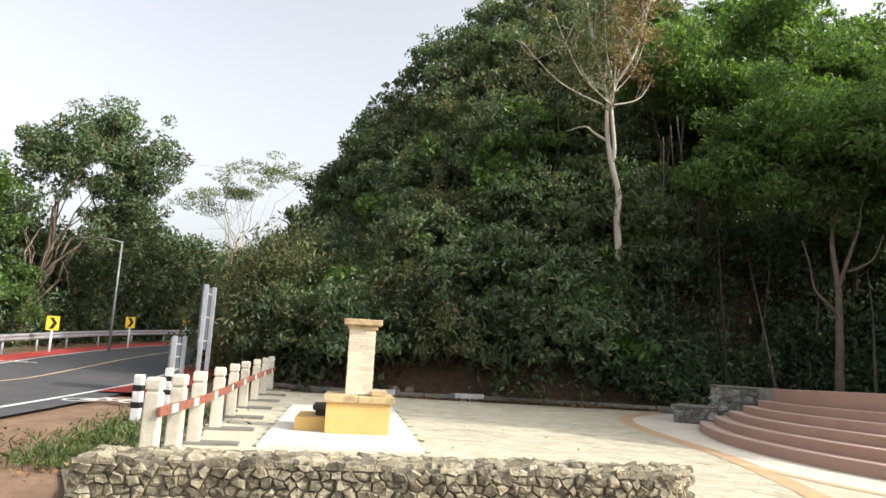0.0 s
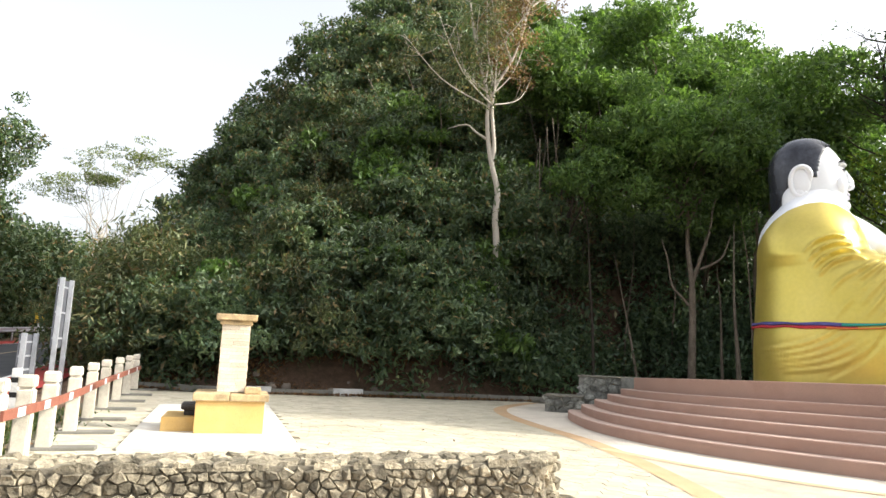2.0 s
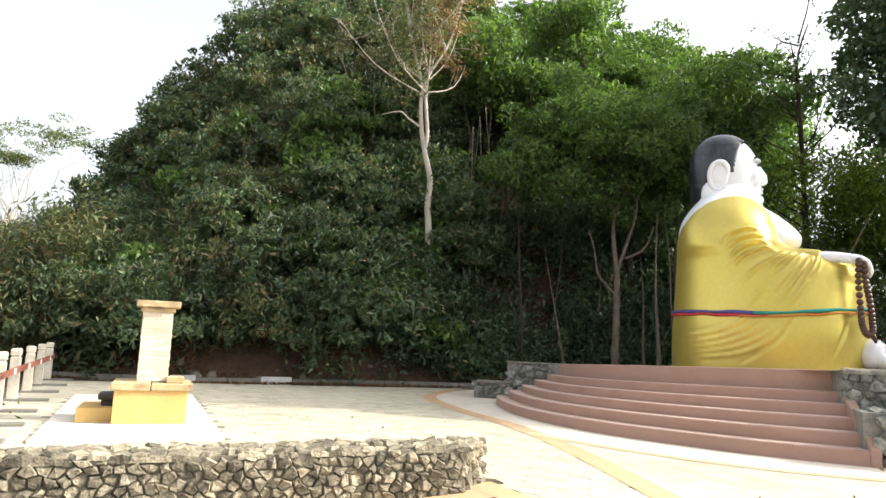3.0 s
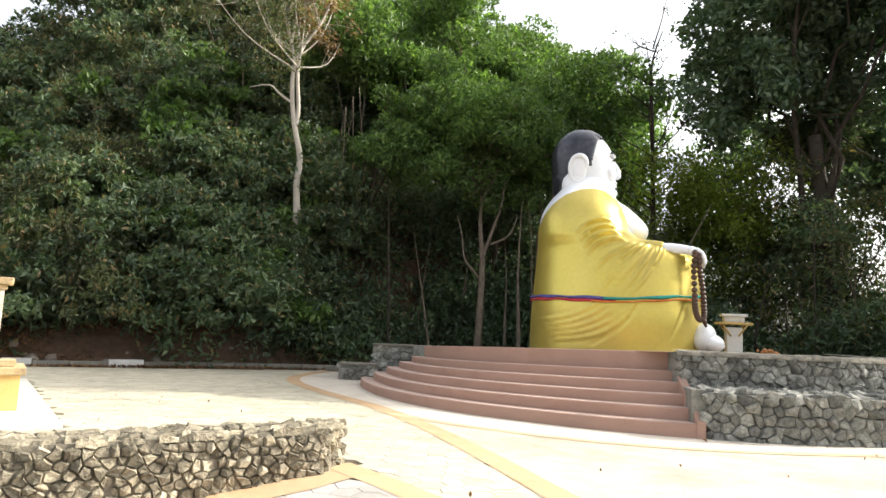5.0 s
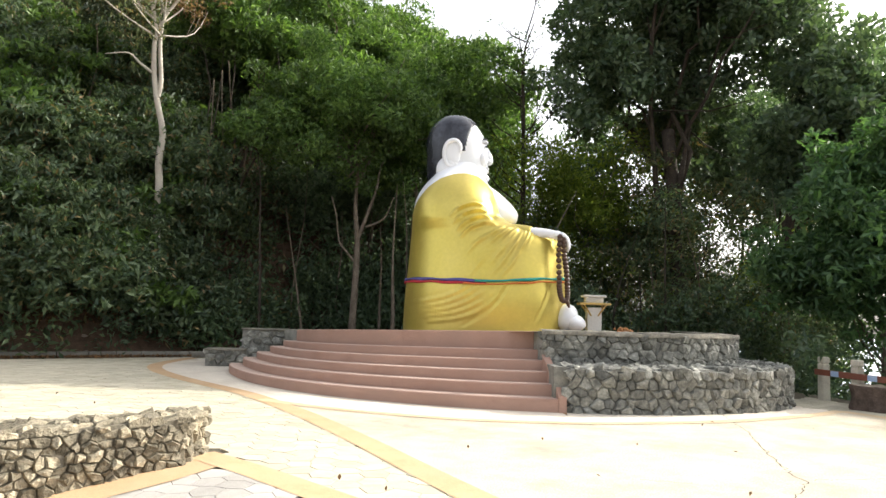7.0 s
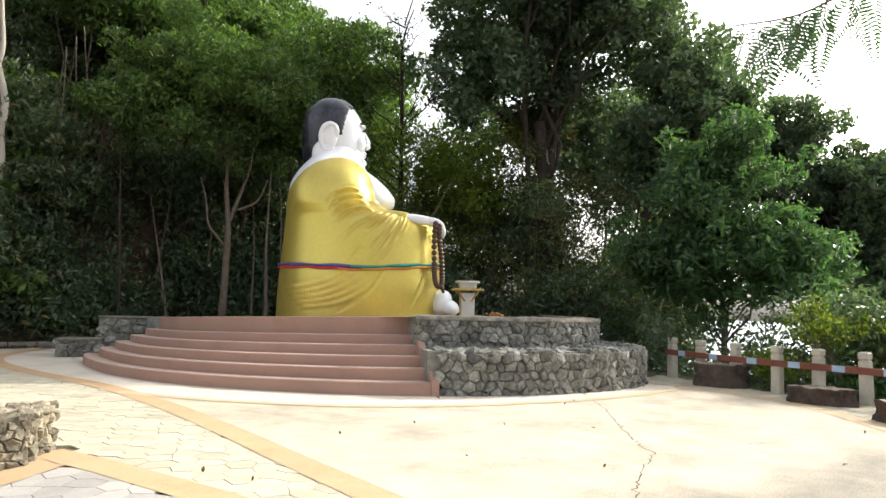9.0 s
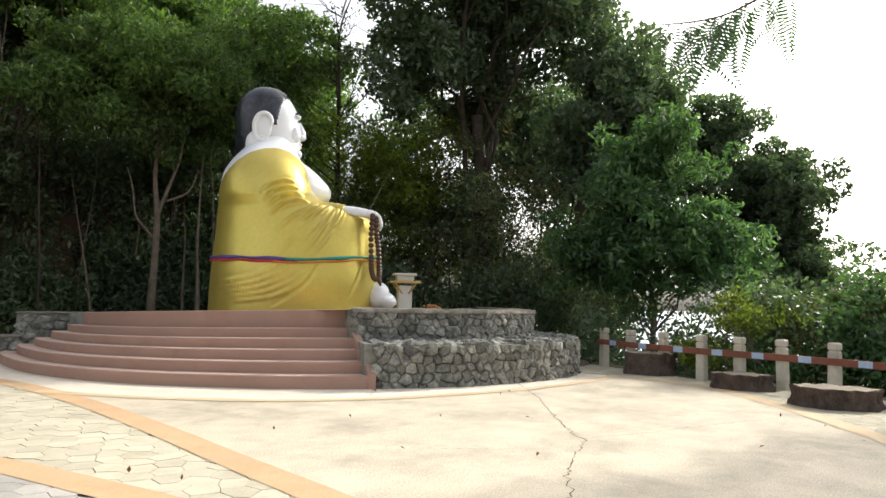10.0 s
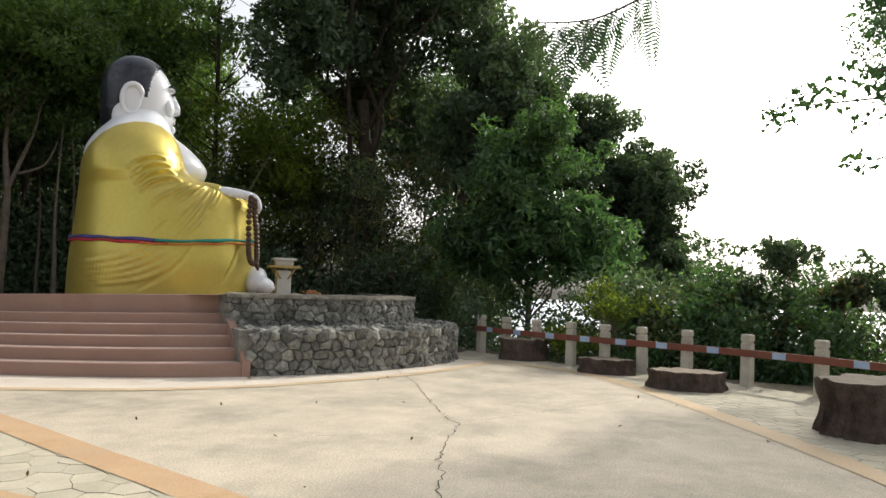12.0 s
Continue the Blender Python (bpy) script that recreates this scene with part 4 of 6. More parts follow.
def make_fence(points, label, rail_side, z0, z1, sticker, heights, footing, sticker_at):
    fence = thing("fence", label, "fence", (0, 0, 0))
    me = mesh_from("post", fence_post(), M["post"])
    rng = random.Random(len(points))
    for i, (x, y) in enumerate(points):
        j = min(i, len(points) - 2)
        a = math.degrees(math.atan2(points[j + 1][1] - points[j][1], points[j + 1][0] - points[j][0]))
        p = part("post", me, None, fence)
        p.matrix_local = pose(x, y, 0, rng.uniform(-1, 1), rng.uniform(-1, 1), a + rng.uniform(-2, 2)) @ Matrix.Diagonal((1, 1, heights, 1))
        if footing:
            part("footing", box((-0.12, -0.62, -0.03), (0.12, 0.16, 0.045), 0.015, pose(x, y, 0, 0, 0, a)), M["kerb"], fence, "thin grey concrete footing")
    for i in range(len(points) - 1):
        a, b = Vector((*points[i], 0)), Vector((*points[i + 1], 0))
        L = (b - a).length
        m = Matrix.Translation(a) @ pose(0, 0, 0, 0, 0, math.degrees(math.atan2(b.y - a.y, b.x - a.x)))
        off = rail_side * 0.105
        rail = part("rail", box((0 if i else -0.12, off - 0.02, z0), (L + 0.001, off + 0.02, z1), 0.006, m), M["rail"], fence)
        c = L * sticker_at
        s = rail_side * 0.0225
        part("reflector", box((c - 0.11, off + s - 0.003, z0 + 0.005), (c + 0.11, off + s + 0.003, z1 - 0.005), 0.001, m), M[sticker], rail, "pale reflective sticker on the rail")
    return fence
left_posts = [(-3.2, 7.87), (-3.25, 8.72), (-3.34, 9.7), (-3.56, 11.3), (-3.85, 13.05), (-4.14, 14.9), (-4.40, 16.75), (-4.67, 18.6), (-4.92, 20.4)]
make_fence(left_posts, "white concrete post fence with a red-brown rail beside the road", -1, 0.57, 0.68, "sticker_white", 1.11, True, 0.45)
right_posts = [(15.35, 6.32), (14.88, 5.49), (14.47, 4.64), (14.16, 3.76), (13.97, 3.01), (13.78, 2.23), (13.55, 1.39), (13.17, 0.35), (12.65, -0.75), (12.0, -1.9), (11.3, -3.0), (10.5, -4.1)]
make_fence(right_posts, "grey concrete post fence with a red-brown rail above the slope", -1, 0.52, 0.64, "sticker", 1.0, False, 0.5)


# ---- roadside things ----
def guide_post(x, y):
    th = thing("guide_post", "short white roadside post with black bands", "post", (x, y, land(x, y)))
    part("shaft", box((-0.07, -0.07, -0.2), (0.07, 0.07, 0.85), 0.012), M["road_white"], th)
    for z in (0.3, 0.58):
        part("band", box((-0.075, -0.075, z), (0.075, 0.075, z + 0.1), 0.004), M["black"], th, "black painted band")
guide_post(-5.0, 11.6)
guide_post(-5.6, 14.4)


def road_sign(x, y, h, label):
    """Sign seen from its edge: two square steel posts with a panel across."""
    th = thing("road_sign", label, "road sign", (x, y, land(x, y)), 96)
    for px in (0.0, 0.9):
        part("post", box((px - 0.05, -0.05, -0.3), (px + 0.05, 0.05, h), 0.006), M["steel"], th, "galvanised square post")
    panel = part("panel", box((-0.08, 0.065, h * 0.42 if h > 2 else 0.55), (0.98, 0.085, h - 0.03), 0.004), M["sign_back"], th, "dark panel with steel backing rails")
    for z in np.linspace(h * 0.5 if h > 2 else 0.7, h - 0.2, 3):
        part("backing_rail", box((-0.06, 0.05, z - 0.02), (0.96, 0.064, z + 0.02)), M["steel"], panel)
road_sign(-6.30, 16.3, 1.52, "low guide sign on two galvanised posts by the road")
road_sign(-5.95, 17.1, 2.85, "tall guide sign on two galvanised posts by the road")


def chevron_sign(x, y, z, s):
    g = land(x, y)
    th = thing("chevron_sign", "yellow and black chevron curve sign on a white post", "road sign", (x, y, g), math.degrees(math.atan2(-x, y)), "chevron signs along the bend")
    zc = z - g
    part("post", tube(bmesh.new(), [(0, 0.03, -0.2), (0, 0.03, zc - s * 0.6)], [0.05, 0.05], 10), M["road_white"], th, "white round post")
    plate = part("plate", box((-s / 2, 0, zc - s * 0.62), (s / 2, 0.02, zc + s * 0.62), 0.006), M["yellow"], th)
    bm = bmesh.new()
    for pts in ([(-0.28, 0.5), (0.05, 0.5), (0.36, 0.0), (0.05, -0.5), (-0.28, -0.5), (0.03, 0.0)],):
        lo = [bm.verts.new((px * s, -0.001, zc + pz * s)) for px, pz in pts]
        hi = [bm.verts.new((px * s, -0.006, zc + pz * s)) for px, pz in pts]
        for i in range(6):
            bm.faces.new((lo[i], lo[(i + 1) % 6], hi[(i + 1) % 6], hi[i]))
        bm.faces.new((hi[0], hi[1], hi[2], hi[5]))
        bm.faces.new((hi[2], hi[3], hi[4], hi[5]))
    bmesh.ops.recalc_face_normals(bm, faces=bm.faces)
    part("chevron", bm, M["black"], plate, "black arrow shape")
chevron_sign(-17.0, 29.9, 1.68, 0.50)
chevron_sign(-16.1, 35.4, 1.97, 0.45)
chevron_sign(-15.2, 40.8, 2.25, 0.42)

# guard rail along the outer edge
guard = thing("guard_rail", "galvanised steel crash barrier on the outside of the bend", "guard rail")
gl = offset_line(ROAD, 5.0)
gl = [p for p in gl if 8 < p[1] < 58]
bm = bmesh.new()
prof = [(0.0, 0.48), (0.04, 0.52), (0.04, 0.57), (0.0, 0.60), (0.0, 0.64), (0.04, 0.67), (0.04, 0.73), (0.0, 0.77)]
rows = []
gr = offset_line(gl, -0.06)
for (x, y), (u, v) in zip(gl, gr):
    g = zr(0)(x, y)
    rows.append([bm.verts.new((x + (u - x) * o / 0.06, y + (v - y) * o / 0.06, g + z)) for o, z in prof])
for a, b in zip(rows, rows[1:]):
    for k in range(len(prof) - 1):
        bm.faces.new((a[k], a[k + 1], b[k + 1], b[k]))
rail = part("beam", bm, M["steel"], guard, "corrugated steel beam", True)
sol = rail.modifiers.new("solid", 'SOLIDIFY')
sol.thickness = 0.012
gp = mesh_from("post", tube(bmesh.new(), [(0, 0, -0.3), (0, 0, 0.78)], [0.055, 0.055], 8), M["steel"])
for i in range(0, len(gl), 2):
    q = part("post", gp, None, guard)
    q.matrix_local = pose(gl[i][0] - 0.08, gl[i][1], zr(0)(*gl[i]))


def street_lamp(x, y, h, arm):
    th = thing("street_lamp", "slim grey street lamp with a long arm over the road", "street lamp", (x, y, land(x, y)))
    part("pole", tube(bmesh.new(), [(0, 0, -0.2), (0, 0, h * 0.5), (0, 0, h)], [0.065, 0.055, 0.04], 10), M["post_grey"], th)
    part("arm", tube(bmesh.new(), [(0, 0, h - 0.05), (arm * 0.5, 0, h + 0.12), (arm, 0, h + 0.1)], [0.03, 0.025, 0.02], 8), M["post_grey"], th)
    part("lamp_head", box((arm - 0.3, -0.08, h + 0.05), (arm + 0.1, 0.08, h + 0.12), 0.025), M["post_grey"], th)
street_lamp(-15.7, 32.6, 5.4, -1.7)
street_lamp(-15.6, 49.5, 5.2, -1.7)

# ---- statue ----
ST = pose(10.99, 12.39, TOP - 0.01, 0, 0, math.degrees(math.atan2(-1.79, 2.05)))


def loft(bm, rows, mat, power=2.5, seg=64, steps=4):
    """rows: z, back x, front x, half width. Superellipse sections."""
    rows = smooth_line(rows, steps)
    rings = []
    for z, xb, xf, w in rows:
        c, r = (xb + xf) / 2, (xf - xb) / 2
        ring = []
        for k in range(seg):
            a = 2 * math.pi * k / seg
            ca, sa = math.cos(a), math.sin(a)
            ring.append(bm.verts.new((c + r * math.copysign(abs(ca) ** (2 / power), ca), w * math.copysign(abs(sa) ** (2 / power), sa), z)))
        rings.append(ring)
    for a, b in zip(rings, rings[1:]):
        for k in range(seg):
            f = bm.faces.new((a[k], a[(k + 1) % seg], b[(k + 1) % seg], b[k]))
            f.material_index, f.smooth = mat, True
    for ring in (rings[0][::-1], rings[-1]):
        f = bm.faces.new(ring)
        f.material_index, f.smooth = mat, True


def ball(bm, c, r, mat, turn=(0, 0, 0), seg=20):
    m = pose(*c, *turn) @ Matrix.Diagonal((*r, 1))
    res = bmesh.ops.create_uvsphere(bm, u_segments=seg, v_segments=seg // 2 + 2, radius=1, matrix=m)
    for f in {f for v in res["verts"] for f in v.link_faces}:
        f.material_index, f.smooth = mat, True


# one body: robe below the neckline, white shoulders and neck above it
robe_rows = [(-0.3, -1.83, 1.95, 2.13), (0.0, -1.83, 1.97, 2.13), (0.5, -1.82, 2.02, 2.17), (1.0, -1.79, 2.03, 2.13), (1.5, -1.755, 2.02, 2.05), (1.85, -1.735, 1.97, 1.99), (2.02, -1.725, 1.85, 1.95), (2.12, -1.72, 1.66, 1.92), (2.2, -1.715, 1.4, 1.9),
             (2.28, -1.71, 1.05, 1.87), (2.36, -1.708, 0.78, 1.85), (2.47, -1.705, 0.58, 1.81), (2.65, -1.70, 0.47, 1.75), (2.85, -1.68, 0.40, 1.68), (3.0, -1.64, 0.34, 1.60), (3.15, -1.57, 0.28, 1.49), (3.3, -1.48, 0.2, 1.35), (3.45, -1.37, 0.12, 1.17), (3.6, -1.25, 0.04, 0.98),
             (3.75, -1.17, -0.03, 0.83), (3.9, -1.14, -0.08, 0.73), (4.05, -1.13, -0.1, 0.68)]
NECK_X = [-1.72, -1.6, -1.5, -1.27, -1.01, -0.68, -0.4, -0.14, 0.10, 0.24, 0.32, 0.40]
NECK_Z = [2.45, 2.70, 2.86, 3.14, 3.35, 3.50, 3.53, 3.47, 3.31, 3.11, 2.89, 2.50]
bm = bmesh.new()
loft(bm, robe_rows, 0, 2.7, 400, 11)
bm.normal_update()
FOLDS = []
# folds: narrow raised ridges in the cloth, drawn on its two sides
def fold(pts, r):
    line = np.array(smooth_line(pts, 12))
    FOLDS.append((line, r * np.sin(np.pi * np.linspace(0.06, 0.94, len(line)))))
for k in range(4):
    fold([(-0.70 + 0.08 * k, 2.40 - 0.16 * k), (-0.53 + 0.09 * k, 2.58 - 0.15 * k), (-0.25 + 0.10 * k, 2.70 - 0.15 * k), (-0.02 + 0.10 * k, 2.70 - 0.16 * k)], 0.040)
for k in range(3):
    fold([(-0.32 + 0.29 * k, 1.55 - 0.02 * k), (-0.10 + 0.26 * k, 1.82 - 0.03 * k), (0.22 + 0.2 * k, 2.03), (0.46 + 0.16 * k, 2.18 - 0.01 * k)], 0.022)
for k in range(4):
    fold([(-0.24 + 0.22 * k, 1.08), (-0.02 + 0.23 * k, 1.38), (0.30 + 0.20 * k, 1.72 + 0.03 * k), (0.62 + 0.14 * k, 2.08 + 0.01 * k)], 0.020)
for k in range(5):
    fold([(-1.6 + 0.12 * k, 0.45 - 0.095 * k), (-0.95 + 0.12 * k, 0.56 - 0.10 * k), (-0.5 + 0.13 * k, 0.72 - 0.09 * k), (-0.2 + 0.16 * k, 0.92 - 0.06 * k)], 0.020)
fold([(-0.36, 0.0), (0.14, 0.33), (0.4, 0.62), (0.58, 0.9)], -0.020)
fold([(1.2, 0.15), (1.36, 0.5), (1.52, 0.92)], -0.014)
for k in range(3):
    fold([(0.98 + 0.07 * k, 2.2 - 0.03 * k), (0.92 + 0.07 * k, 2.0 - 0.03 * k), (0.80 + 0.08 * k, 1.72)], 0.014)
co = np.array([v.co for v in bm.verts])
lift = np.zeros(len(co))
for line, r in FOLDS:
    d2 = (co[:, None, 0] - line[None, :, 0]) ** 2 + (co[:, None, 2] - line[None, :, 1]) ** 2
    k = d2.argmin(1)
    near = d2[np.arange(len(co)), k]
    lift += r[k] * np.exp(-near / 0.0011) * 3.8 - r[k] * 1.2 * np.exp(-near / 0.007)
bare = co[:, 2] > np.interp(co[:, 0], NECK_X, NECK_Z)
for v, h, b in zip(bm.verts, lift, bare):
    v.co += v.normal * (-0.02 if b else float(h) if abs(v.co.y) > 0.5 else 0.0)
for f in bm.faces:
    c = f.calc_center_median()
    if c.z > np.interp(c.x, NECK_X, NECK_Z):
        f.material_index = 2
# chest
loft(bm, [(2.36, -0.6, 0.5, 0.85), (2.44, -0.6, 0.72, 0.96), (2.55, -0.6, 0.83, 1.02), (2.7, -0.6, 0.86, 1.03), (2.82, -0.6, 0.80, 1.0), (3.0, -0.6, 0.64, 0.95), (3.2, -0.6, 0.41, 0.84), (3.35, -0.6, 0.2, 0.72), (3.5, -0.6, 0.06, 0.58)], 2, 2.3, 64)
# head: one rounded form, its crown and nape painted as hair
head = bmesh.new()
loft(head, [(3.36, -1.15, -0.1, 0.5), (3.46, -1.28, 0.0, 0.6), (3.58, -1.37, 0.05, 0.67), (3.72, -1.39, 0.07, 0.71), (3.9, -1.40, 0.07, 0.735), (4.1, -1.41, 0.08, 0.745), (4.3, -1.42, 0.07, 0.745), (4.5, -1.42, 0.03, 0.735), (4.68, -1.39, -0.05, 0.70), (4.84, -1.31, -0.15, 0.63), (4.98, -1.19, -0.28, 0.51), (5.08, -1.05, -0.42, 0.36), (5.14, -0.92, -0.58, 0.16)], 2, 2.25, 160, 12)
head.normal_update()
def hairline(z):
    """Front edge of the hair on the side of the head."""
    if z < 4.14:
        return float(np.interp(z, [3.46, 3.6, 3.82, 4.13], [-1.34, -1.16, -1.04, -0.98]))
    return float(np.interp(z, [4.14, 4.31, 4.6, 4.85, 4.95, 5.0], [-0.46, -0.45, -0.38, -0.28, -0.2, 0.5]))
for f in head.faces:
    c = f.calc_center_median()
    if c.x < hairline(c.z):
        f.material_index = 3
for v in head.verts:
    ms = [f.material_index for f in v.link_faces]
    if ms and min(ms) == 3:
        v.co += v.normal * 0.035
me_head = bpy.data.meshes.new("head")
head.to_mesh(me_head)
head.free()
bm.from_mesh(me_head)
bpy.data.meshes.remove(me_head)
# nose, lips, chin, cheeks, brows
tube(bm, [(0.03, 0, 4.42), (0.085, 0, 4.28), (0.13, 0, 4.15), (0.13, 0, 4.04)], [0.03, 0.055, 0.075, 0.085], 12, True, 2)
ball(bm, (0.10, 0, 4.04), (0.115, 0.13, 0.085), 2)
ball(bm, (0.05, 0, 3.865), (0.075, 0.19, 0.04), 2)
ball(bm, (0.045, 0, 3.79), (0.07, 0.16, 0.045), 2)
ball(bm, (0.03, 0, 3.62), (0.10, 0.2, 0.10), 2)
for y in (-0.3, 0.3):
    ball(bm, (-0.05, y * 1.2, 4.02), (0.14, 0.2, 0.2), 2)
    ball(bm, (-0.01, y, 4.45), (0.09, 0.2, 0.04), 2)
    ball(bm, (0.03, y, 4.35), (0.035, 0.12, 0.02), 3)
    ball(bm, (-0.01, y, 4.52), (0.075, 0.17, 0.014), 3)
for s in (-1, 1):
    # long ears with a rolled rim that run down into the neck
    ball(bm, (-0.77, s * 0.775, 4.06), (0.19, 0.05, 0.30), 2, (0, -6, 0))
    ear = smooth_line([(-0.62, s * 0.75, 4.06), (-0.58, s * 0.78, 4.2), (-0.64, s * 0.81, 4.33), (-0.76, s * 0.83, 4.37), (-0.89, s * 0.83, 4.3), (-0.96, s * 0.82, 4.12), (-0.95, s * 0.80, 3.92), (-0.88, s * 0.79, 3.78), (-0.76, s * 0.78, 3.74), (-0.67, s * 0.76, 3.82)], 4)
    tube(bm, ear, [0.05] * len(ear), 10, True, 2)
    ball(bm, (-0.80, s * 0.76, 3.82), (0.12, 0.06, 0.11), 2)
    ball(bm, (-0.92, s * 0.60, 3.68), (0.24, 0.21, 0.34), 2)
    # sleeve, forearm and a hand draped over the knee
    tube(bm, smooth_line([(0.55, s * 1.42, 2.06), (0.78, s * 1.5, 2.07), (0.97, s * 1.57, 2.08), (1.1, s * 1.61, 2.08)], 4), list(np.linspace(0.26, 0.15, 13)), 24, True, 0)
    tube(bm, smooth_line([(0.9, s * 1.6, 2.10), (1.2, s * 1.63, 2.10), (1.45, s * 1.65, 2.08), (1.62, s * 1.66, 2.05)], 4), list(np.linspace(0.115, 0.095, 13)), 18, True, 2)
    ball(bm, (1.68, s * 1.63, 2.04), (0.17, 0.19, 0.10), 2, (0, 22, 0))
    for k in range(4):
        y = s * (1.49 + 0.095 * k)
        tube(bm, smooth_line([(1.72, y, 2.06), (1.84, y, 1.98), (1.895, y, 1.84), (1.90, y, 1.70 + 0.02 * k)], 3), list(np.linspace(0.058, 0.03, 10)), 8, True, 2)
    # feet below the hem
    ball(bm, (1.93, s * 1.2, 0.26), (0.26, 0.36, 0.30), 2, (0, 24, 0))
    ball(bm, (2.10, s * 1.2, 0.15), (0.27, 0.38, 0.19), 2, (0, 16, 0))
    for k in range(5):
        ball(bm, (2.32 - 0.03 * k, s * (0.93 + 0.125 * k), 0.09), (0.10, 0.065, 0.08), 2, seg=12)
bm.transform(ST)
solid("statue", bm, [M["gold"], M["gold_ridge"], M["skin"], M["hair"]], "giant seated white statue in a glossy gold robe with black hair", "statue", smooth=False)

# ribbon sash tied round the statue
sash = thing("sash", "multi-coloured cloth ribbon tied round the statue's robe", "sash", (0, 0, 0))
def sash_band(name, mat, dz0, wide, a0, a1, grow, label):
    """A twisted cloth band; dz0 is its height beside the sash's middle line."""
    bm = bmesh.new()
    rows = []
    for a in np.linspace(a0, a1, 90):
        ca, sa = math.cos(a), math.sin(a)
        x = 0.12 + 1.9 * math.copysign(abs(ca) ** (2 / 2.7), ca)
        zc = float(np.interp(x, [-1.8, -1.2, -0.2, 0.5, 1.2, 1.9], [0.985, 0.968, 0.945, 0.958, 1.03, 1.085])) + dz0
        w0 = wide * (1 + 0.25 * math.sin(a * 11 + dz0 * 90))
        row = []
        for dz, out in ((-0.5, 0.0), (-0.2, 0.022), (0.2, 0.022), (0.5, 0.0)):
            z = zc + dz * w0
            xb, xf, w = -1.79 + (z - 1.0) * 0.07, 2.03, 2.13 - (z - 1.0) * 0.16
            c, r = (xb + xf) / 2, (xf - xb) / 2 + grow + out
            row.append(bm.verts.new(ST @ Vector((c + r * math.copysign(abs(ca) ** (2 / 2.7), ca), (w + grow + out) * math.copysign(abs(sa) ** (2 / 2.7), sa), z + 0.006 * math.sin(a * 17)))))
        rows.append(row)
    for p, q in zip(rows, rows[1:]):
        for k in range(3):
            bm.faces.new((p[k], p[k + 1], q[k + 1], q[k]))
    bmesh.ops.recalc_face_normals(bm, faces=bm.faces)
    ob = part(name, bm, mat, sash, label, True)
    md = ob.modifiers.new("solid", 'SOLIDIFY')
    md.thickness = 0.02
P = math.pi
sash_band("ribbon", M["cloth_blue"], 0.022, 0.06, P * 0.45, P * 1.62, 0.03, "violet blue ribbon")
sash_band("ribbon", M["cloth_red"], -0.035, 0.055, P * 0.75, P * 1.5, 0.025, "red ribbon")
sash_band("ribbon", M["cloth_green"], 0.022, 0.055, -P * 0.52, P * 0.46, 0.04, "teal green ribbon")
sash_band("ribbon", M["cloth_orange"], -0.045, 0.035, -P * 0.55, P * 0.3, 0.035, "orange ribbon")

# prayer beads hanging from the near hand
beads = thing("prayer_beads", "string of large dark brown beads hanging from the statue's hand", "prayer beads", (0, 0, 0))
bead_me = mesh_from("bead", (lambda b: (bmesh.ops.create_uvsphere(b, u_segments=14, v_segments=9, radius=0.062), b)[1])(bmesh.new()), M["bead"], True)
strand = smooth_line([(1.70, -1.80, 2.0), (1.68, -1.80, 1.6), (1.69, -1.86, 1.1), (1.71, -1.82, 0.8), (1.78, -1.78, 0.62), (1.88, -1.74, 0.66), (1.88, -1.74, 0.9), (1.85, -1.78, 1.25), (1.80, -1.78, 1.6), (1.78, -1.78, 1.95)], 4)
for p in strand:
    o = part("bead", bead_me, None, beads)
    o.matrix_world = ST @ Matrix.Translation(p)
o = part("tassel", tube(bmesh.new(), [(1.84, -1.76, 0.66), (1.90, -1.74, 0.56), (1.93, -1.74, 0.46)], [0.06, 0.05, 0.02], 10), M["bead"], beads, "dark tassel")
o.matrix_world = ST

# offering table in front of the statue
alt = thing("altar_table", "small white altar table with a gilded top", "altar table", (13.05, 10.59, deck(13.05, 10.59)), -41)
part("body", box((-0.17, -0.17, 0.0), (0.17, 0.17, 0.62), 0.02), M["plaster_white"], alt)
part("foot", box((-0.22, -0.22, 0.0), (0.22, 0.22, 0.06), 0.015), M["plaster_white"], alt)
part("top", box((-0.37, -0.28, 0.68), (0.37, 0.28, 0.73), 0.012), M["wood_gold"], alt, "wide gilded table top")
for sx in (-1, 1):
    for sy in (-1, 1):
        part("brace", tube(bmesh.new(), [(sx * 0.08, sy * 0.17, 0.42), (sx * 0.26, sy * 0.22, 0.685)], [0.02, 0.02], 6), M["wood_gold"], alt)
pot = thing("incense_pot", "white incense pot with a flared rim on the altar table", "pot", (13.05, 10.59, deck(13.05, 10.59) + 0.73), -41)
part("bowl", box((-0.22, -0.15, 0.0), (0.22, 0.15, 0.15), 0.04), M["plaster_white"], pot)
part("rim", box((-0.28, -0.2, 0.13), (0.28, 0.2, 0.19), 0.025), M["plaster_white"], pot)
gar = thing("garland", "small heap of orange flower offerings on the platform edge", "offering", (13.15, 9.75, deck(13.15, 9.75)))
b = bmesh.new()
rg = random.Random(4)
for k in range(12):
    bmesh.ops.create_icosphere(b, subdivisions=1, radius=rg.uniform(0.03, 0.06), matrix=Matrix.Translation((rg.gauss(0, 0.13), rg.gauss(0, 0.08), rg.uniform(0.02, 0.12))))
part("flower_heap", b, M["garland"], gar)


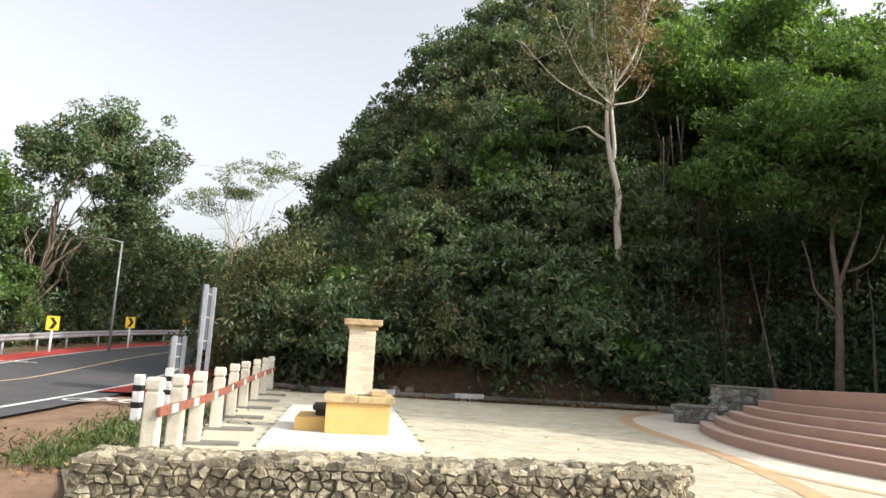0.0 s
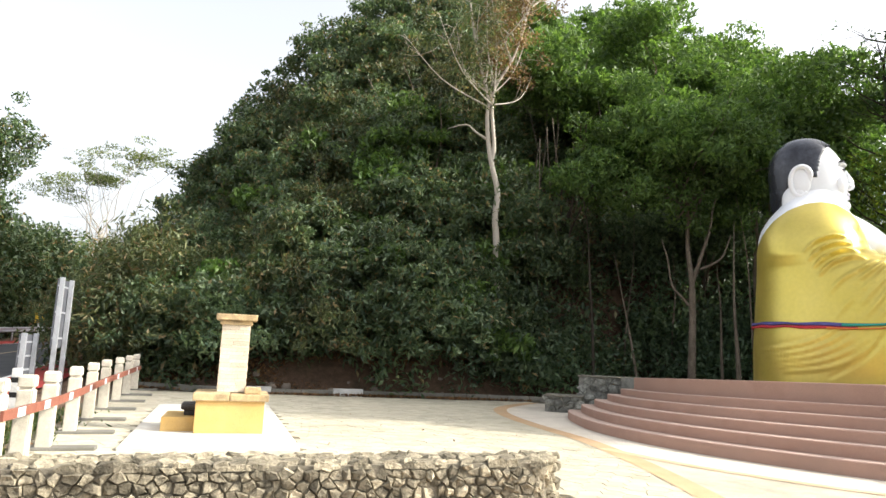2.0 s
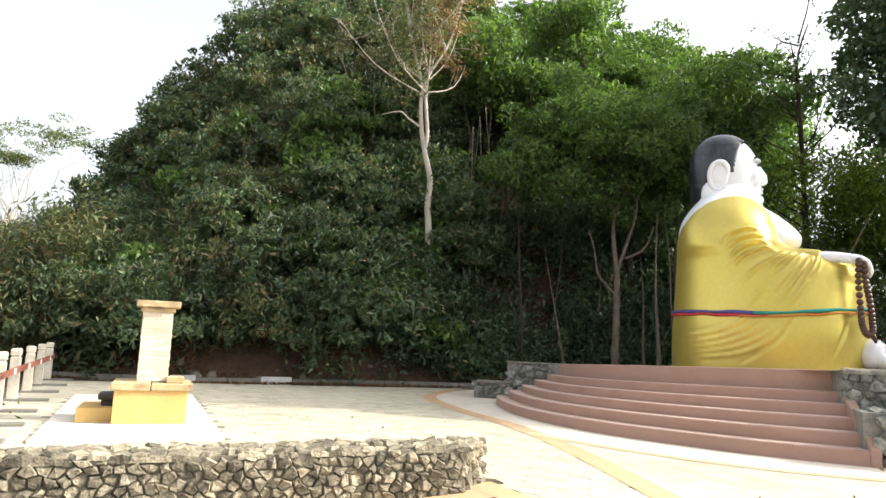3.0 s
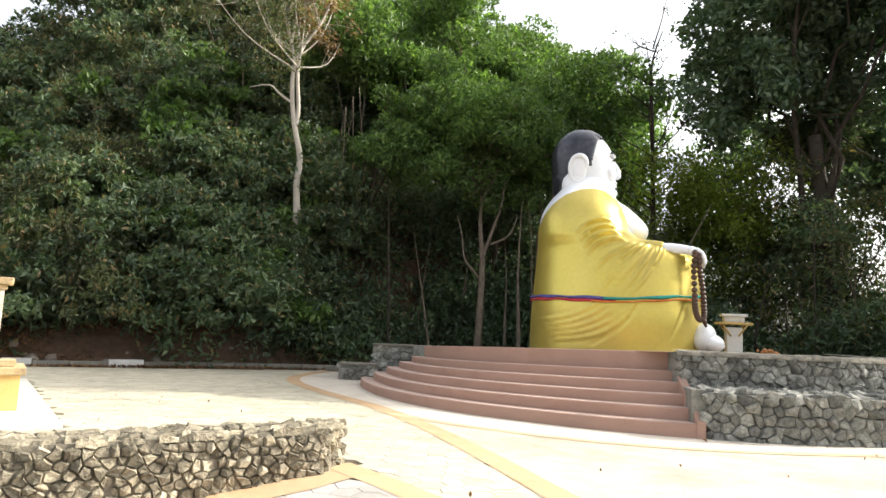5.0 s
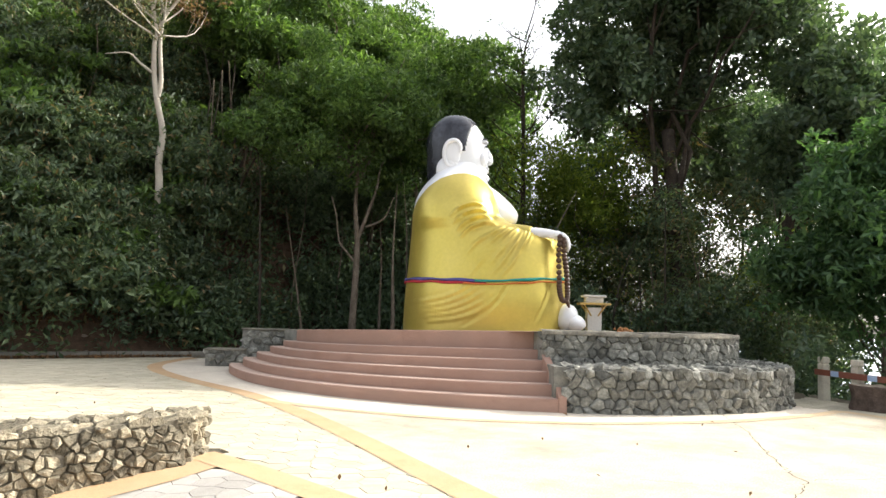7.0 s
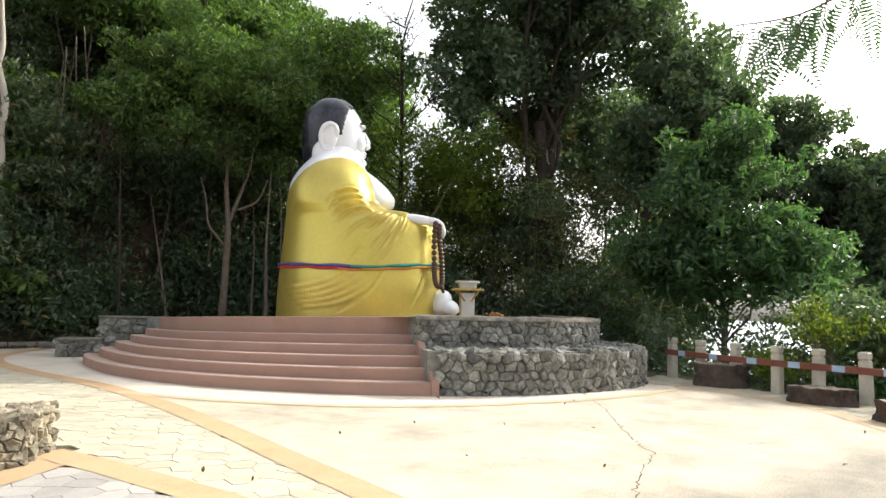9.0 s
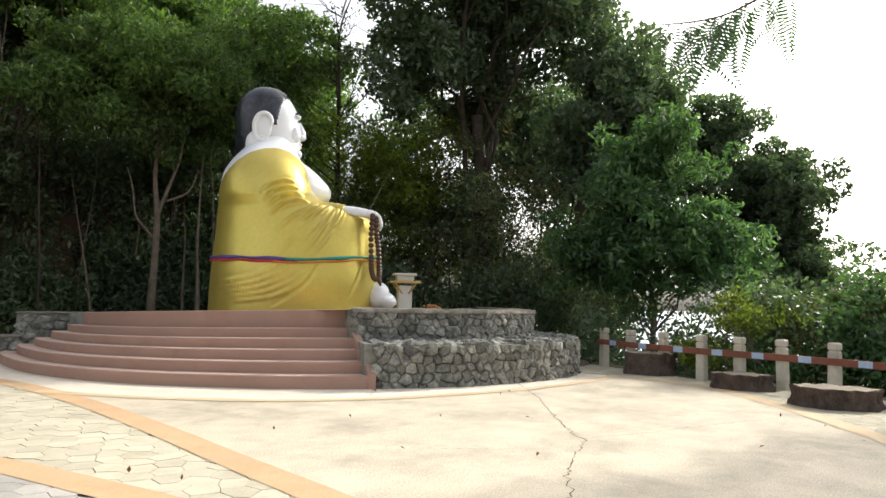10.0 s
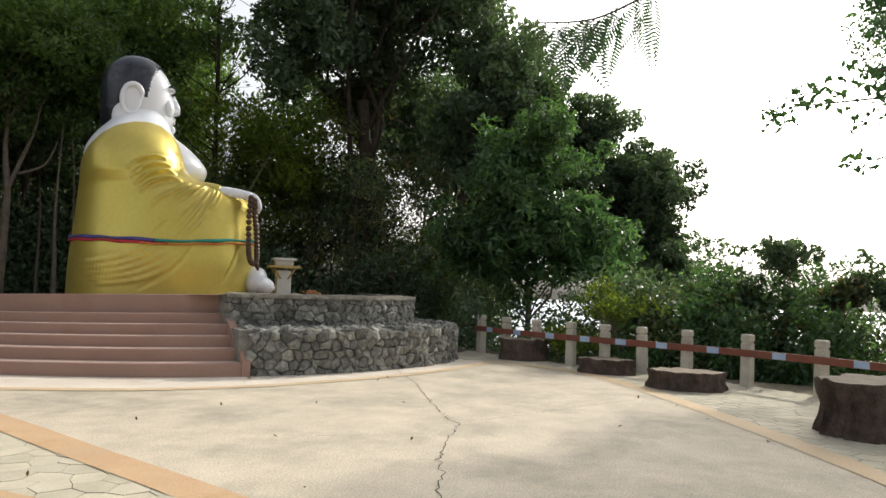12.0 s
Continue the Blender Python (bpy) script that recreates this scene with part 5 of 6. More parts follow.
# ---- tree stumps used as seats ----
def stump(cx, cy, rx, ry, h, turn, seed, label):
    """A block of old stump: angular plan, furrowed split sides, broken rim and an uneven cut top."""
    th = thing("stump_seat", label, "stump", (cx, cy, 0), turn, "cut stumps along the square's edge")
    rg = random.Random(seed * 17)
    n = 9
    corner = [2 * math.pi * (k + rg.uniform(-0.28, 0.28)) / n for k in range(n)]
    reach = [rg.uniform(0.84, 1.14) for _ in range(n)]
    def radius(a):
        for k in range(n):
            a0, a1 = corner[k], corner[(k + 1) % n] + (2 * math.pi if k == n - 1 else 0)
            b = a if a >= corner[0] else a + 2 * math.pi
            if a0 <= b <= a1:
                p = Vector((math.cos(a0), math.sin(a0))) * reach[k]
                q = Vector((math.cos(a1), math.sin(a1))) * reach[(k + 1) % n]
                d = Vector((math.cos(b), math.sin(b)))
                e = q - p
                return (p.x * e.y - p.y * e.x) / (d.x * e.y - d.y * e.x)
        return 1.0
    bm = bmesh.new()
    seg = 120
    rows = []
    for z, s in ((-0.05, 1.05), (0.06, 1.03), (h * 0.3, 0.98), (h * 0.5, 0.95), (h * 0.68, 0.97), (h * 0.84, 0.985), (h * 0.95, 1.0), (h, 0.97)):
        row = []
        for k in range(seg):
            a = 2 * math.pi * k / seg
            ca, sa = math.cos(a), math.sin(a)
            furrow = abs(noise.noise((ca * 7, sa * 7, seed + z * 0.5)))
            w = radius(a) * s * (1 + 0.10 * noise.noise((ca * 2.5, sa * 2.5, seed + z * 2.2))) - 0.10 * max(0.0, 0.16 - furrow) / 0.16 * rg.uniform(0.6, 1)
            row.append(bm.verts.new((rx * w * ca, ry * w * sa, z + (0.07 * h * noise.noise((ca * 3, sa * 3, seed + 9)) if z > h * 0.6 else 0))))
        rows.append(row)
    for a, b in zip(rows, rows[1:]):
        for k in range(seg):
            bm.faces.new((a[k], a[(k + 1) % seg], b[(k + 1) % seg], b[k]))
    rim = [v.co.copy() for v in rows[-1]]
    part("bark", bm, M["stump"], th, "dark weathered furrowed sides", True)
    bm = bmesh.new()
    rings = []
    for f in (1.0, 0.86, 0.66, 0.42, 0.18):
        rings.append([bm.verts.new((c.x * f, c.y * f, c.z * f * f + (h - 0.004) * (1 - f * f) - 0.002 + 0.03 * noise.noise((c.x * f * 6, c.y * f * 6, seed)) * (1 - f ** 4))) for c in rim])
    for a, b in zip(rings, rings[1:]):
        for k in range(seg):
            bm.faces.new((a[k], a[(k + 1) % seg], b[(k + 1) % seg], b[k]))
    bm.faces.new(rings[-1])
    part("cut_top", bm, M["stump_top"], th, "uneven greyish cut top", True)
    return th
stump(14.45, 4.95, 0.55, 0.38, 0.46, 100, 1, "dark tree stump block beside the fence")
stump(13.25, 2.85, 0.56, 0.34, 0.28, 95, 2, "low dark stump slab beside the fence")
stump(12.05, 1.2, 0.62, 0.40, 0.30, 105, 3, "low pale-topped stump slab at the square's edge")
stump(9.75, -1.35, 1.05, 0.62, 0.62, 125, 4, "large tall dark stump block at the square's edge")

# ---- wooded hill ----
rng = np.random.default_rng(11)


def hill_cover(name, mat, label, n, a0, a1, u0, u1, per, size, leaf_len, leaf_w, seed, keep=None, lift=0.0, up=0.5, low=0.0):
    """Leaf cover of the hillside: lumpy clumps on the slope."""
    g = np.random.default_rng(seed)
    c, r = [], []
    while len(c) < n:
        a = g.uniform(a0, a1)
        u = g.uniform(u0, u1)
        rk = foot(a)
        rad = rk + u * (RIDGE_R - rk)
        z = canopy(a, rad)
        bump = noise.noise((a * 0.22, rad * 0.3, seed)) * 1.5 + noise.noise((a * 0.6, rad * 0.8, seed + 3)) * 0.8
        if keep and not keep(a, u):
            continue
        x, y = rad * math.sin(radians(a)), rad * math.cos(radians(a))
        c.append((x, y, z + bump + lift - g.uniform(0, 0.9)))
        r.append(size * g.uniform(0.6, 1.35))
        if u < 0.12 and g.uniform() < 0.9:
            c.append((x, y, g.uniform(0.5 + low, max(z, 1.2))))
            r.append(size * g.uniform(0.5, 0.9))
    r = np.array(r)
    pts = clump_points(np.array(c), r, per * (r / size) ** 2, 0.8, g)
    return tagged(part(name, leaf_mesh(name, pts, leaf_len, leaf_w, mat, up, 0.35, g)), label, "shrubs", kind="stuff")


hill_cover("hillside_shrubs", M["shrub"], "dense dark green shrubs and creepers covering the steep hillside", 520, -19, 24, 0.0, 0.75, 120, 1.0, 0.26, 0.10, 1, lambda a, u: a < 17 or u < 0.3, -0.5, 0.5, 0.6)
hill_cover("hillside_trees", M["shrub"], "dark tree canopy on the upper slope of the hill", 330, -12, 24, 0.45, 1.0, 110, 1.15, 0.28, 0.11, 3, None, -0.2)
hill_cover("ridge_trees", M["canopy"], "green tree canopy along the hilltop", 260, 14, 43, 0.55, 1.0, 120, 1.2, 0.28, 0.12, 4, lambda a, u: u > 0.75 - (a - 14) * 0.012, 0.0)
hill_cover("undergrowth", M["dark_leaf"], "dark undergrowth in the shade of the trees", 420, 12, 50, 0.0, 0.12, 90, 0.8, 0.22, 0.09, 5, lambda a, u: not (18.5 < a < 26 and u > 0.08), -0.4)


hill_cover("undergrowth", M["dark_leaf"], "dark creepers over the shaded hollow", 520, 15, 47, 0.10, 0.62, 95, 0.95, 0.24, 0.10, 6, lambda a, u: u < 0.62 - (20 - a) * 0.05 and not (17.5 < a < 26.5 and 0.05 < u < 0.26), -1.1)


def domes(name, label, zones, mat, leaf_len, leaf_w, seed, up=0.5, droop=0.4):
    """Rounded bush and tree crowns on the slope, each a dome of leaf sprays with dark gaps between."""
    g = np.random.default_rng(seed)
    out = []
    for n, a0, a1, u0, u1, r0, r1, lift in zones:
        for _ in range(n):
            a, u = g.uniform(a0, a1), g.uniform(u0, u1)
            rk = foot(a)
            rad = rk + u * (RIDGE_R - rk)
            R = g.uniform(r0, r1)
            c = np.array([rad * math.sin(radians(a)), rad * math.cos(radians(a)), max(canopy(a, rad) + lift + g.normal() * 0.45 - R * 0.35, 1.1 + R * 0.45)])
            k = int(15 * R * R) + 6
            d = g.normal(size=(k, 3))
            d /= np.linalg.norm(d, axis=1)[:, None]
            d[:, 2] = np.where(d[:, 2] < -0.45, -d[:, 2], d[:, 2])
            s = c + d * (R * g.uniform(0.7, 1.12, k))[:, None] * np.array([1.0, 1.0, 0.85])
            out.append(clump_points(s, np.full(k, 0.36) * g.uniform(0.7, 1.5, k), np.full(k, 30) * g.uniform(0.6, 1.4, k), 0.65, g))
    return tagged(part(name, leaf_mesh(name, np.concatenate(out), leaf_len, leaf_w, mat, up, droop, g)), label, "shrubs", kind="stuff")


domes("hillside_bushes", "rounded dark green bushes overhanging the bank", [(62, -17, 19, 0.0, 0.35, 1.0, 1.9, 0.2), (26, -8, 18, 0.3, 0.7, 1.2, 2.0, 0.3)], M["shrub"], 0.23, 0.085, 201)
domes("hillside_bushes", "olive-toned bushes with drooping sprays on the hillside", [(30, -18, 2, 0.0, 0.5, 1.0, 1.8, 0.3), (22, -9, 12, 0.35, 0.8, 1.0, 1.7, 0.5)], M["shrub_olive"], 0.22, 0.065, 202, 0.3, 0.7)
domes("hilltop_trees", "dark tree crowns along the top of the hill", [(46, -9, 15, 0.6, 1.03, 1.3, 2.2, 0.9), (10, -13, -4, 0.6, 1.0, 1.0, 1.6, 0.6)], M["shrub"], 0.26, 0.11, 203)
domes("hilltop_trees", "sunlit green tree crowns along the hilltop", [(50, 15, 43, 0.62, 1.03, 1.4, 2.4, 0.9), (8, 17, 26, 0.4, 0.7, 1.2, 1.8, 0.8)], M["canopy"], 0.26, 0.11, 204)

domes("hillside_bushes", "lighter green broad-leaved bushes scattered over the hillside", [(12, 3, 17, 0.02, 0.4, 0.7, 1.2, 0.55), (7, -12, 4, 0.1, 0.6, 0.6, 1.1, 0.5)], M["canopy"], 0.30, 0.13, 205)

# leaf litter and rocks on the bank
g = np.random.default_rng(5)
pts = []
for _ in range(9000):
    a = g.uniform(-15, 26)
    r = foot(a) + g.uniform(-0.3, 1.6) - 0.2
    x, y = r * math.sin(radians(a)), r * math.cos(radians(a))
    pts.append((x, y, max(land(x, y), 0.0) + 0.03))
tagged(part("leaf_litter", leaf_mesh("leaf_litter", np.array(pts), 0.12, 0.06, M["dry_leaf"], 1.0, 0.0, g)), "brown dry leaves littering the bank", "leaf litter", kind="stuff")
for k in range(16):
    a = g.uniform(-12, 16)
    r = foot(a) + g.uniform(0.1, 1.0)
    x, y = r * math.sin(radians(a)), r * math.cos(radians(a))
    bm = bmesh.new()
    bmesh.ops.create_icosphere(bm, subdivisions=2, radius=1)
    s = g.uniform(0.05, 0.17)
    for v in bm.verts:
        v.co = v.co * s * (1 + 0.35 * noise.noise(v.co * 1.4 + Vector((k, 0, 0))))
        v.co.z *= 0.8
    bm.transform(pose(x, y, land(x, y) + s * 0.3, 0, 0, g.uniform(0, 360)))
    solid("rock", bm, M["rock"], "rough grey-brown rock half buried in the bank", "rock", "rocks on the bank", smooth=True)

# stems and lianas that show in the dark hollow and on the slope
def stem(pts, r, mat, label):
    solid("tree_stem", tube(bmesh.new(), smooth_line(pts, 4), list(np.linspace(r, r * 0.1, (len(pts) - 1) * 4 + 1)), 7), mat, label, "tree stem", "bare stems on the shaded slope")
for k in range(20):
    a = g.uniform(15, 46)
    r = g.uniform(23.5, 28)
    x, y = r * math.sin(radians(a)), r * math.cos(radians(a))
    h = g.uniform(3.5, 8)
    z = max(land(x, y), 0) - 0.2
    dx, dy = g.normal(size=2) * 0.6
    stem([(x, y, z), (x + dx * 0.3, y + dy * 0.3, z + h * 0.35), (x + dx * 0.6 + g.normal() * 0.2, y + dy, z + h * 0.7), (x + dx, y + dy, z + h)], g.uniform(0.03, 0.075), M["bark"] if k % 2 else M["bark_dark"], "slim grey-brown tree stem rising from the undergrowth")
for k in range(16):
    a = g.uniform(-4, 14)
    r = g.uniform(26, 31)
    x, y = r * math.sin(radians(a)), r * math.cos(radians(a))
    z = canopy(a, r) - 1
    stem([(x, y, z), (x + g.normal() * 0.3, y, z + 1.6), (x + g.normal() * 0.4, y, z + 3.2)], g.uniform(0.04, 0.07), M["bark"], "slim grey-brown tree stem rising from the undergrowth")

# ---- single trees ----
# pale-stemmed tree on the slope with a thin brown crown
def pale_tree():
    base = (5.81, 21.88, 2.2)
    th = thing("pale_tree", "tall pale-barked tree with bare twigs and dry brown leaves", "tree", base)
    g = np.random.default_rng(21)
    b = np.array(base)
    stems = [([(6.15, 23.15, 2.6), (6.13, 23.2, 5.3), (6.05, 23.2, 6.3), (6.11, 23.2, 7.24), (5.87, 23.25, 8.3), (5.72, 23.3, 9.24), (5.66, 23.3, 10.2), (5.69, 23.3, 10.8), (5.38, 23.4, 12.0), (5.1, 23.4, 13.2), (4.9, 23.5, 14.6)], 0.125, 0.035),
             ([(5.87, 23.25, 8.4), (5.93, 23.2, 9.0), (5.82, 23.25, 10.3), (5.89, 23.2, 11.2), (6.48, 23.1, 12.3), (6.9, 23.1, 13.6), (7.1, 23.1, 15.0)], 0.075, 0.03)]
    near = lambda q: (q[0] * 0.945, q[1] * 0.945, 1.5 + (q[2] - 1.5) * 0.945)
    bm = bmesh.new()
    limbs = []
    for pts, r0, r1 in stems:
        line = smooth_line([near(q) for q in pts], 4)
        tube(bm, [np.array(p) - b for p in line], list(np.linspace(r0, r1, len(line))), 12)
        limbs += [np.array(p) for p in line if p[2] > 9.8]
    part("trunk", bm, M["bark_pale"], th, "pale smooth double trunk")
    bm = bmesh.new()
    tips = []
    side = smooth_line([near(q) for q in ((5.72, 23.3, 9.2), (5.24, 23.4, 9.52), (4.9, 23.4, 9.75), (4.25, 23.6, 9.6))], 3)
    tube(bm, [np.array(p) - b for p in side], list(np.linspace(0.05, 0.012, len(side))), 6)
    # limbs fanning upwards, each with bare twigs
    for k in range(30):
        p = limbs[g.integers(len(limbs))]
        lean = g.normal() * 1.1
        q = p + np.array([lean, g.normal() * 0.8, g.uniform(1.4, 3.6)])
        m1 = p + (q - p) * 0.45 + np.array([lean * 0.12, 0, -0.15]) + g.normal(size=3) * 0.12
        line = smooth_line([tuple(p), tuple(m1), tuple(q)], 4)
        tube(bm, [np.array(w) - b for w in line], list(np.linspace(0.034, 0.008, len(line))), 6)
        for _ in range(7):
            s0 = np.array(line[g.integers(3, len(line))])
            w = s0 + np.array([g.normal() * 0.55, g.normal() * 0.4, g.normal() * 0.35 + 0.4])
            tube(bm, [s0 - b, (s0 + w) / 2 - b + g.normal(size=3) * 0.06, w - b], [0.012, 0.008, 0.004], 4)
            tips.append(w)
    part("twig_crown", bm, M["bark_pale"], th, "thin pale limbs and bare twigs")
    t = np.array(tips)
    right = t[t[:, 0] > 5.2]
    pts = clump_points(right - b, np.full(len(right), 0.34), np.full(len(right), 40), 0.9, g)
    part("crown", leaf_mesh("crown", pts, 0.15, 0.055, M["brown_leaf"], 0.2, 0.8, g), None, th, "sparse dry brown leaves")
    left = t[t[:, 0] <= 5.6]
    pick = left[g.integers(0, len(left), 110)] - np.array([0.3, 0, 0.9]) + g.normal(size=(110, 3)) * 0.7
    part("leaf_sprays", leaf_mesh("leaf_sprays", clump_points(pick - b, np.full(110, 0.42), np.full(110, 40), 1.1, g), 0.17, 0.05, M["shrub_olive"], 0.2, 0.9, g), None, th, "thin olive leaf sprays")
pale_tree()

# canopy trees behind the steps
def forked_tree():
    base = (11.72, 19.85, 0.3)
    th = thing("canopy_tree", "forked grey-barked tree with a broad bright green crown", "tree", base)
    g = np.random.default_rng(31)
    b = np.array(base)
    bm = bmesh.new()
    def limb(pts, r0, r1, sides=8):
        line = smooth_line(pts, 4)
        tube(bm, [np.array(p) - b for p in line], list(np.linspace(r0, r1, len(line))), sides)
    limb([(11.72, 19.85, 0.0), (11.75, 19.82, 1.0), (11.79, 19.8, 2.9), (11.78, 19.8, 4.0), (11.68, 19.85, 5.1), (11.72, 19.9, 6.4), (11.6, 20.1, 8.0)], 0.15, 0.03, 12)
    limb([(11.78, 19.8, 3.9), (12.0, 19.67, 4.7), (12.27, 19.5, 5.72), (12.5, 19.6, 6.6), (13.2, 19.6, 8.0)], 0.075, 0.015)
    limb([(11.74, 19.85, 3.2), (11.5, 19.95, 3.5), (11.25, 20.1, 3.9), (11.13, 20.15, 4.75), (11.0, 20.3, 5.4)], 0.05, 0.02)
    limb([(12.0, 19.67, 4.4), (12.55, 19.35, 4.75), (12.8, 19.2, 5.5)], 0.045, 0.015)
    limb([(11.7, 19.85, 5.9), (12.2, 19.6, 7.2), (11.6, 19.8, 7.6), (10.4, 20.2, 8.4)], 0.06, 0.02)
    crowns = [((11.2, 20.0, 8.4), (3.2, 2.2, 1.6), 110), ((13.5, 19.0, 8.0), (2.3, 2.0, 1.7), 66), ((9.5, 21.0, 7.7), (1.6, 1.5, 1.2), 30), ((11.5, 20.4, 9.9), (2.5, 1.9, 1.1), 44), ((12.0, 19.6, 6.6), (1.9, 1.2, 0.6), 22)]
    cc, rr = zip(*[lobed_clumps(c, r, n, 0.75, g, 0.25) for c, r, n in crowns])
    cc, rr = np.concatenate(cc), np.concatenate(rr)
    for c in cc[::14]:
        p = np.array((11.7 + g.normal() * 0.4, 19.85, g.uniform(5.8, 7.6)))
        limb([tuple(p), tuple((p + c) / 2 + np.array((0, 0, 0.25))), tuple(c)], 0.035, 0.008, 5)
    part("trunk", bm, M["bark"], th)
    part("crown", leaf_mesh("crown", clump_points(cc - b, rr, 210 * (rr / 0.75) ** 2, 0.7, g), 0.22, 0.085, M["canopy"], 0.5, 0.3, g), None, th)
forked_tree()
# hanging lianas and roots at the edge of the bare hollow
for x0, z0, z1, sway, r in ((7.5, 9.4, 4.4, 0.6, 0.016), (7.7, 9.8, 5.0, 1.4, 0.014), (7.25, 9.0, 4.0, -0.2, 0.02), (8.5, 9.0, 4.6, -0.3, 0.012)):
    stem([(x0, 21.9, z0), (x0 + sway * 0.15, 21.75, z0 - (z0 - z1) * 0.4), (x0 + sway * 0.55, 21.7, z0 - (z0 - z1) * 0.75), (x0 + sway, 21.7, z1)], r, M["bark"], "grey-brown liana hanging over the bare hollow")
stem([(9.02, 21.18, 0.6), (9.0, 21.2, 2.2), (8.9, 21.25, 4.0), (8.81, 21.3, 5.9), (8.6, 21.6, 7.6)], 0.06, M["bark_dark"], "slim grey-brown tree stem rising from the undergrowth")
stem([(12.92, 19.1, 0.4), (12.9, 19.1, 1.6), (12.84, 19.15, 3.4), (13.0, 19.3, 6.0)], 0.10, M["bark"], "slim grey-brown tree stem rising from the undergrowth")

tree("canopy_tree", "tall shaded tree with a dense green crown", (8.6, 24.0, 0.8), (8.9, 24.2, 6.0), [((9.4, 24.8, 11.3), (3.2, 2.8, 2.6), 1.0)], 0.2, M["bark_dark"], M["canopy"], 0.26, 0.11, 130, 190, 0.9, 32, twigs=2, tip_count=4)
tree("canopy_tree", "slender tree with a green crown above the steps", (15.3, 21.8, 0.3), (15.6, 21.8, 5.5), [((15.8, 22.2, 10.3), (3.0, 2.8, 2.4), 0.7), ((17.3, 21.3, 8.3), (2.2, 2.2, 1.9), 0.3)], 0.18, M["bark"], M["canopy"], 0.26, 0.11, 150, 190, 0.9, 33, twigs=2, tip_count=4)
tree("canopy_tree", "tall tree with a bright green crown on the slope", (13.0, 26.5, 2.0), (13.2, 26.6, 8.5), [((13.2, 27.0, 13.3), (3.8, 3.2, 2.6), 1.0)], 0.22, M["bark"], M["canopy"], 0.28, 0.12, 150, 190, 1.0, 34, twigs=1, tip_count=4)
tree("shade_tree", "dark leafy tree leaning over the hollow", (7.6, 22.6, 0.5), (7.8, 22.7, 3.0), [((7.4, 22.9, 4.6), (1.9, 1.6, 1.8), 1.0)], 0.13, M["bark_dark"], M["shrub"], 0.22, 0.09, 60, 200, 0.8, 35)
tree("shade_tree", "dark leafy tree in the shaded hollow", (14.0, 23.5, 0.2), (14.0, 23.6, 3.0), [((14.5, 24.2, 5.6), (3.4, 1.8, 2.0), 1.0)], 0.15, M["bark"], M["dark_leaf"], 0.24, 0.10, 80, 200, 0.9, 36)
# yellowish bushes behind the statue
tree("bush_tree", "sunlit yellow-green bushy tree behind the statue", (18.6, 18.8, -0.2), (18.7, 18.8, 2.4), [((18.5, 18.8, 5.6), (2.4, 2.2, 3.0), 0.6), ((20.4, 17.4, 4.2), (2.2, 2.0, 2.4), 0.4)], 0.12, M["bark"], M["yellow_leaf"], 0.2, 0.07, 120, 150, 0.8, 41)
tree("bush_tree", "dense dark green bushy tree behind the platform", (21.5, 14.5, -0.6), (21.5, 14.6, 1.8), [((21.6, 14.4, 3.4), (2.6, 2.6, 2.4), 1.0)], 0.12, M["bark_dark"], M["shrub"], 0.2, 0.08, 100, 150, 0.8, 42)
tree("bush_tree", "sunlit olive bushy tree among the trunks", (20.3, 17.2, -0.4), (20.3, 17.2, 2.4), [((20.3, 17.2, 4.8), (2.4, 2.4, 3.8), 1.0)], 0.11, M["bark"], M["yellow_leaf"], 0.2, 0.07, 130, 110, 0.75, 43)
tree("bush_tree", "dense dark bushy tree among the trunks", (22.6, 15.2, -0.8), (22.6, 15.2, 2.4), [((22.6, 15.2, 4.6), (2.6, 2.6, 4.2), 1.0)], 0.14, M["bark_dark"], M["shrub_olive"], 0.22, 0.08, 170, 120, 0.8, 44)
tree("shade_tree", "tall dark tree standing behind the others", (28.5, 15.0, -1.8), (28.5, 15.0, 4.4), [((28.4, 15.0, 8.0), (4.0, 4.0, 5.5), 0.8)], 0.24, M["bark_dark"], M["dark_leaf"], 0.3, 0.14, 260, 140, 1.0, 45)
tree("shade_tree", "tall dark tree rising behind the statue's trees", (24.5, 18.6, -1.0), (24.5, 18.6, 4.4), [((25.0, 18.4, 8.6), (3.4, 3.4, 3.8), 0.8)], 0.2, M["bark_dark"], M["dark_leaf"], 0.28, 0.13, 150, 130, 1.0, 46)
# thin nearly bare tree in the sky gap
def bare_tree():
    base = (17.9, 18.1, 0.0)
    th = thing("bare_tree", "thin nearly leafless tree against the sky", "tree", base)
    g = np.random.default_rng(51)
    bm = tube(bmesh.new(), smooth_line([(0, 0, -0.3), (0.08, 0, 3), (0.05, 0, 6), (-0.03, 0, 9.4), (0.0, 0.1, 11.6), (0.3, -0.15, 13.0)], 4), list(np.linspace(0.13, 0.02, 21)), 8)
    tips = []
    for k in range(24):
        z = g.uniform(5.5, 12.6)
        a = g.uniform(0, 6.28)
        L = g.uniform(0.8, 2.0)
        q = np.array([math.cos(a) * L, math.sin(a) * L, z + L * 0.8])
        tube(bm, [(0, 0, z), q * [0.5, 0.5, 1] - [0, 0, L * 0.5], q], [0.035, 0.025, 0.008], 5)
        for _ in range(3):
            w = q + g.normal(size=3) * 0.4
            tube(bm, [q * 0.6 + np.array([0, 0, z]) * 0.4, w], [0.014, 0.005], 4)
            tips.append(w)
    part("trunk", bm, M["bark_dark"], th)
    t = np.array(tips)
    part("crown", leaf_mesh("crown", clump_points(t, np.full(len(t), 0.4), np.full(len(t), 7), 0.8, g), 0.18, 0.07, M["dark_leaf"], 0.2, 0.4, g), None, th, "very few small leaves")
bare_tree()
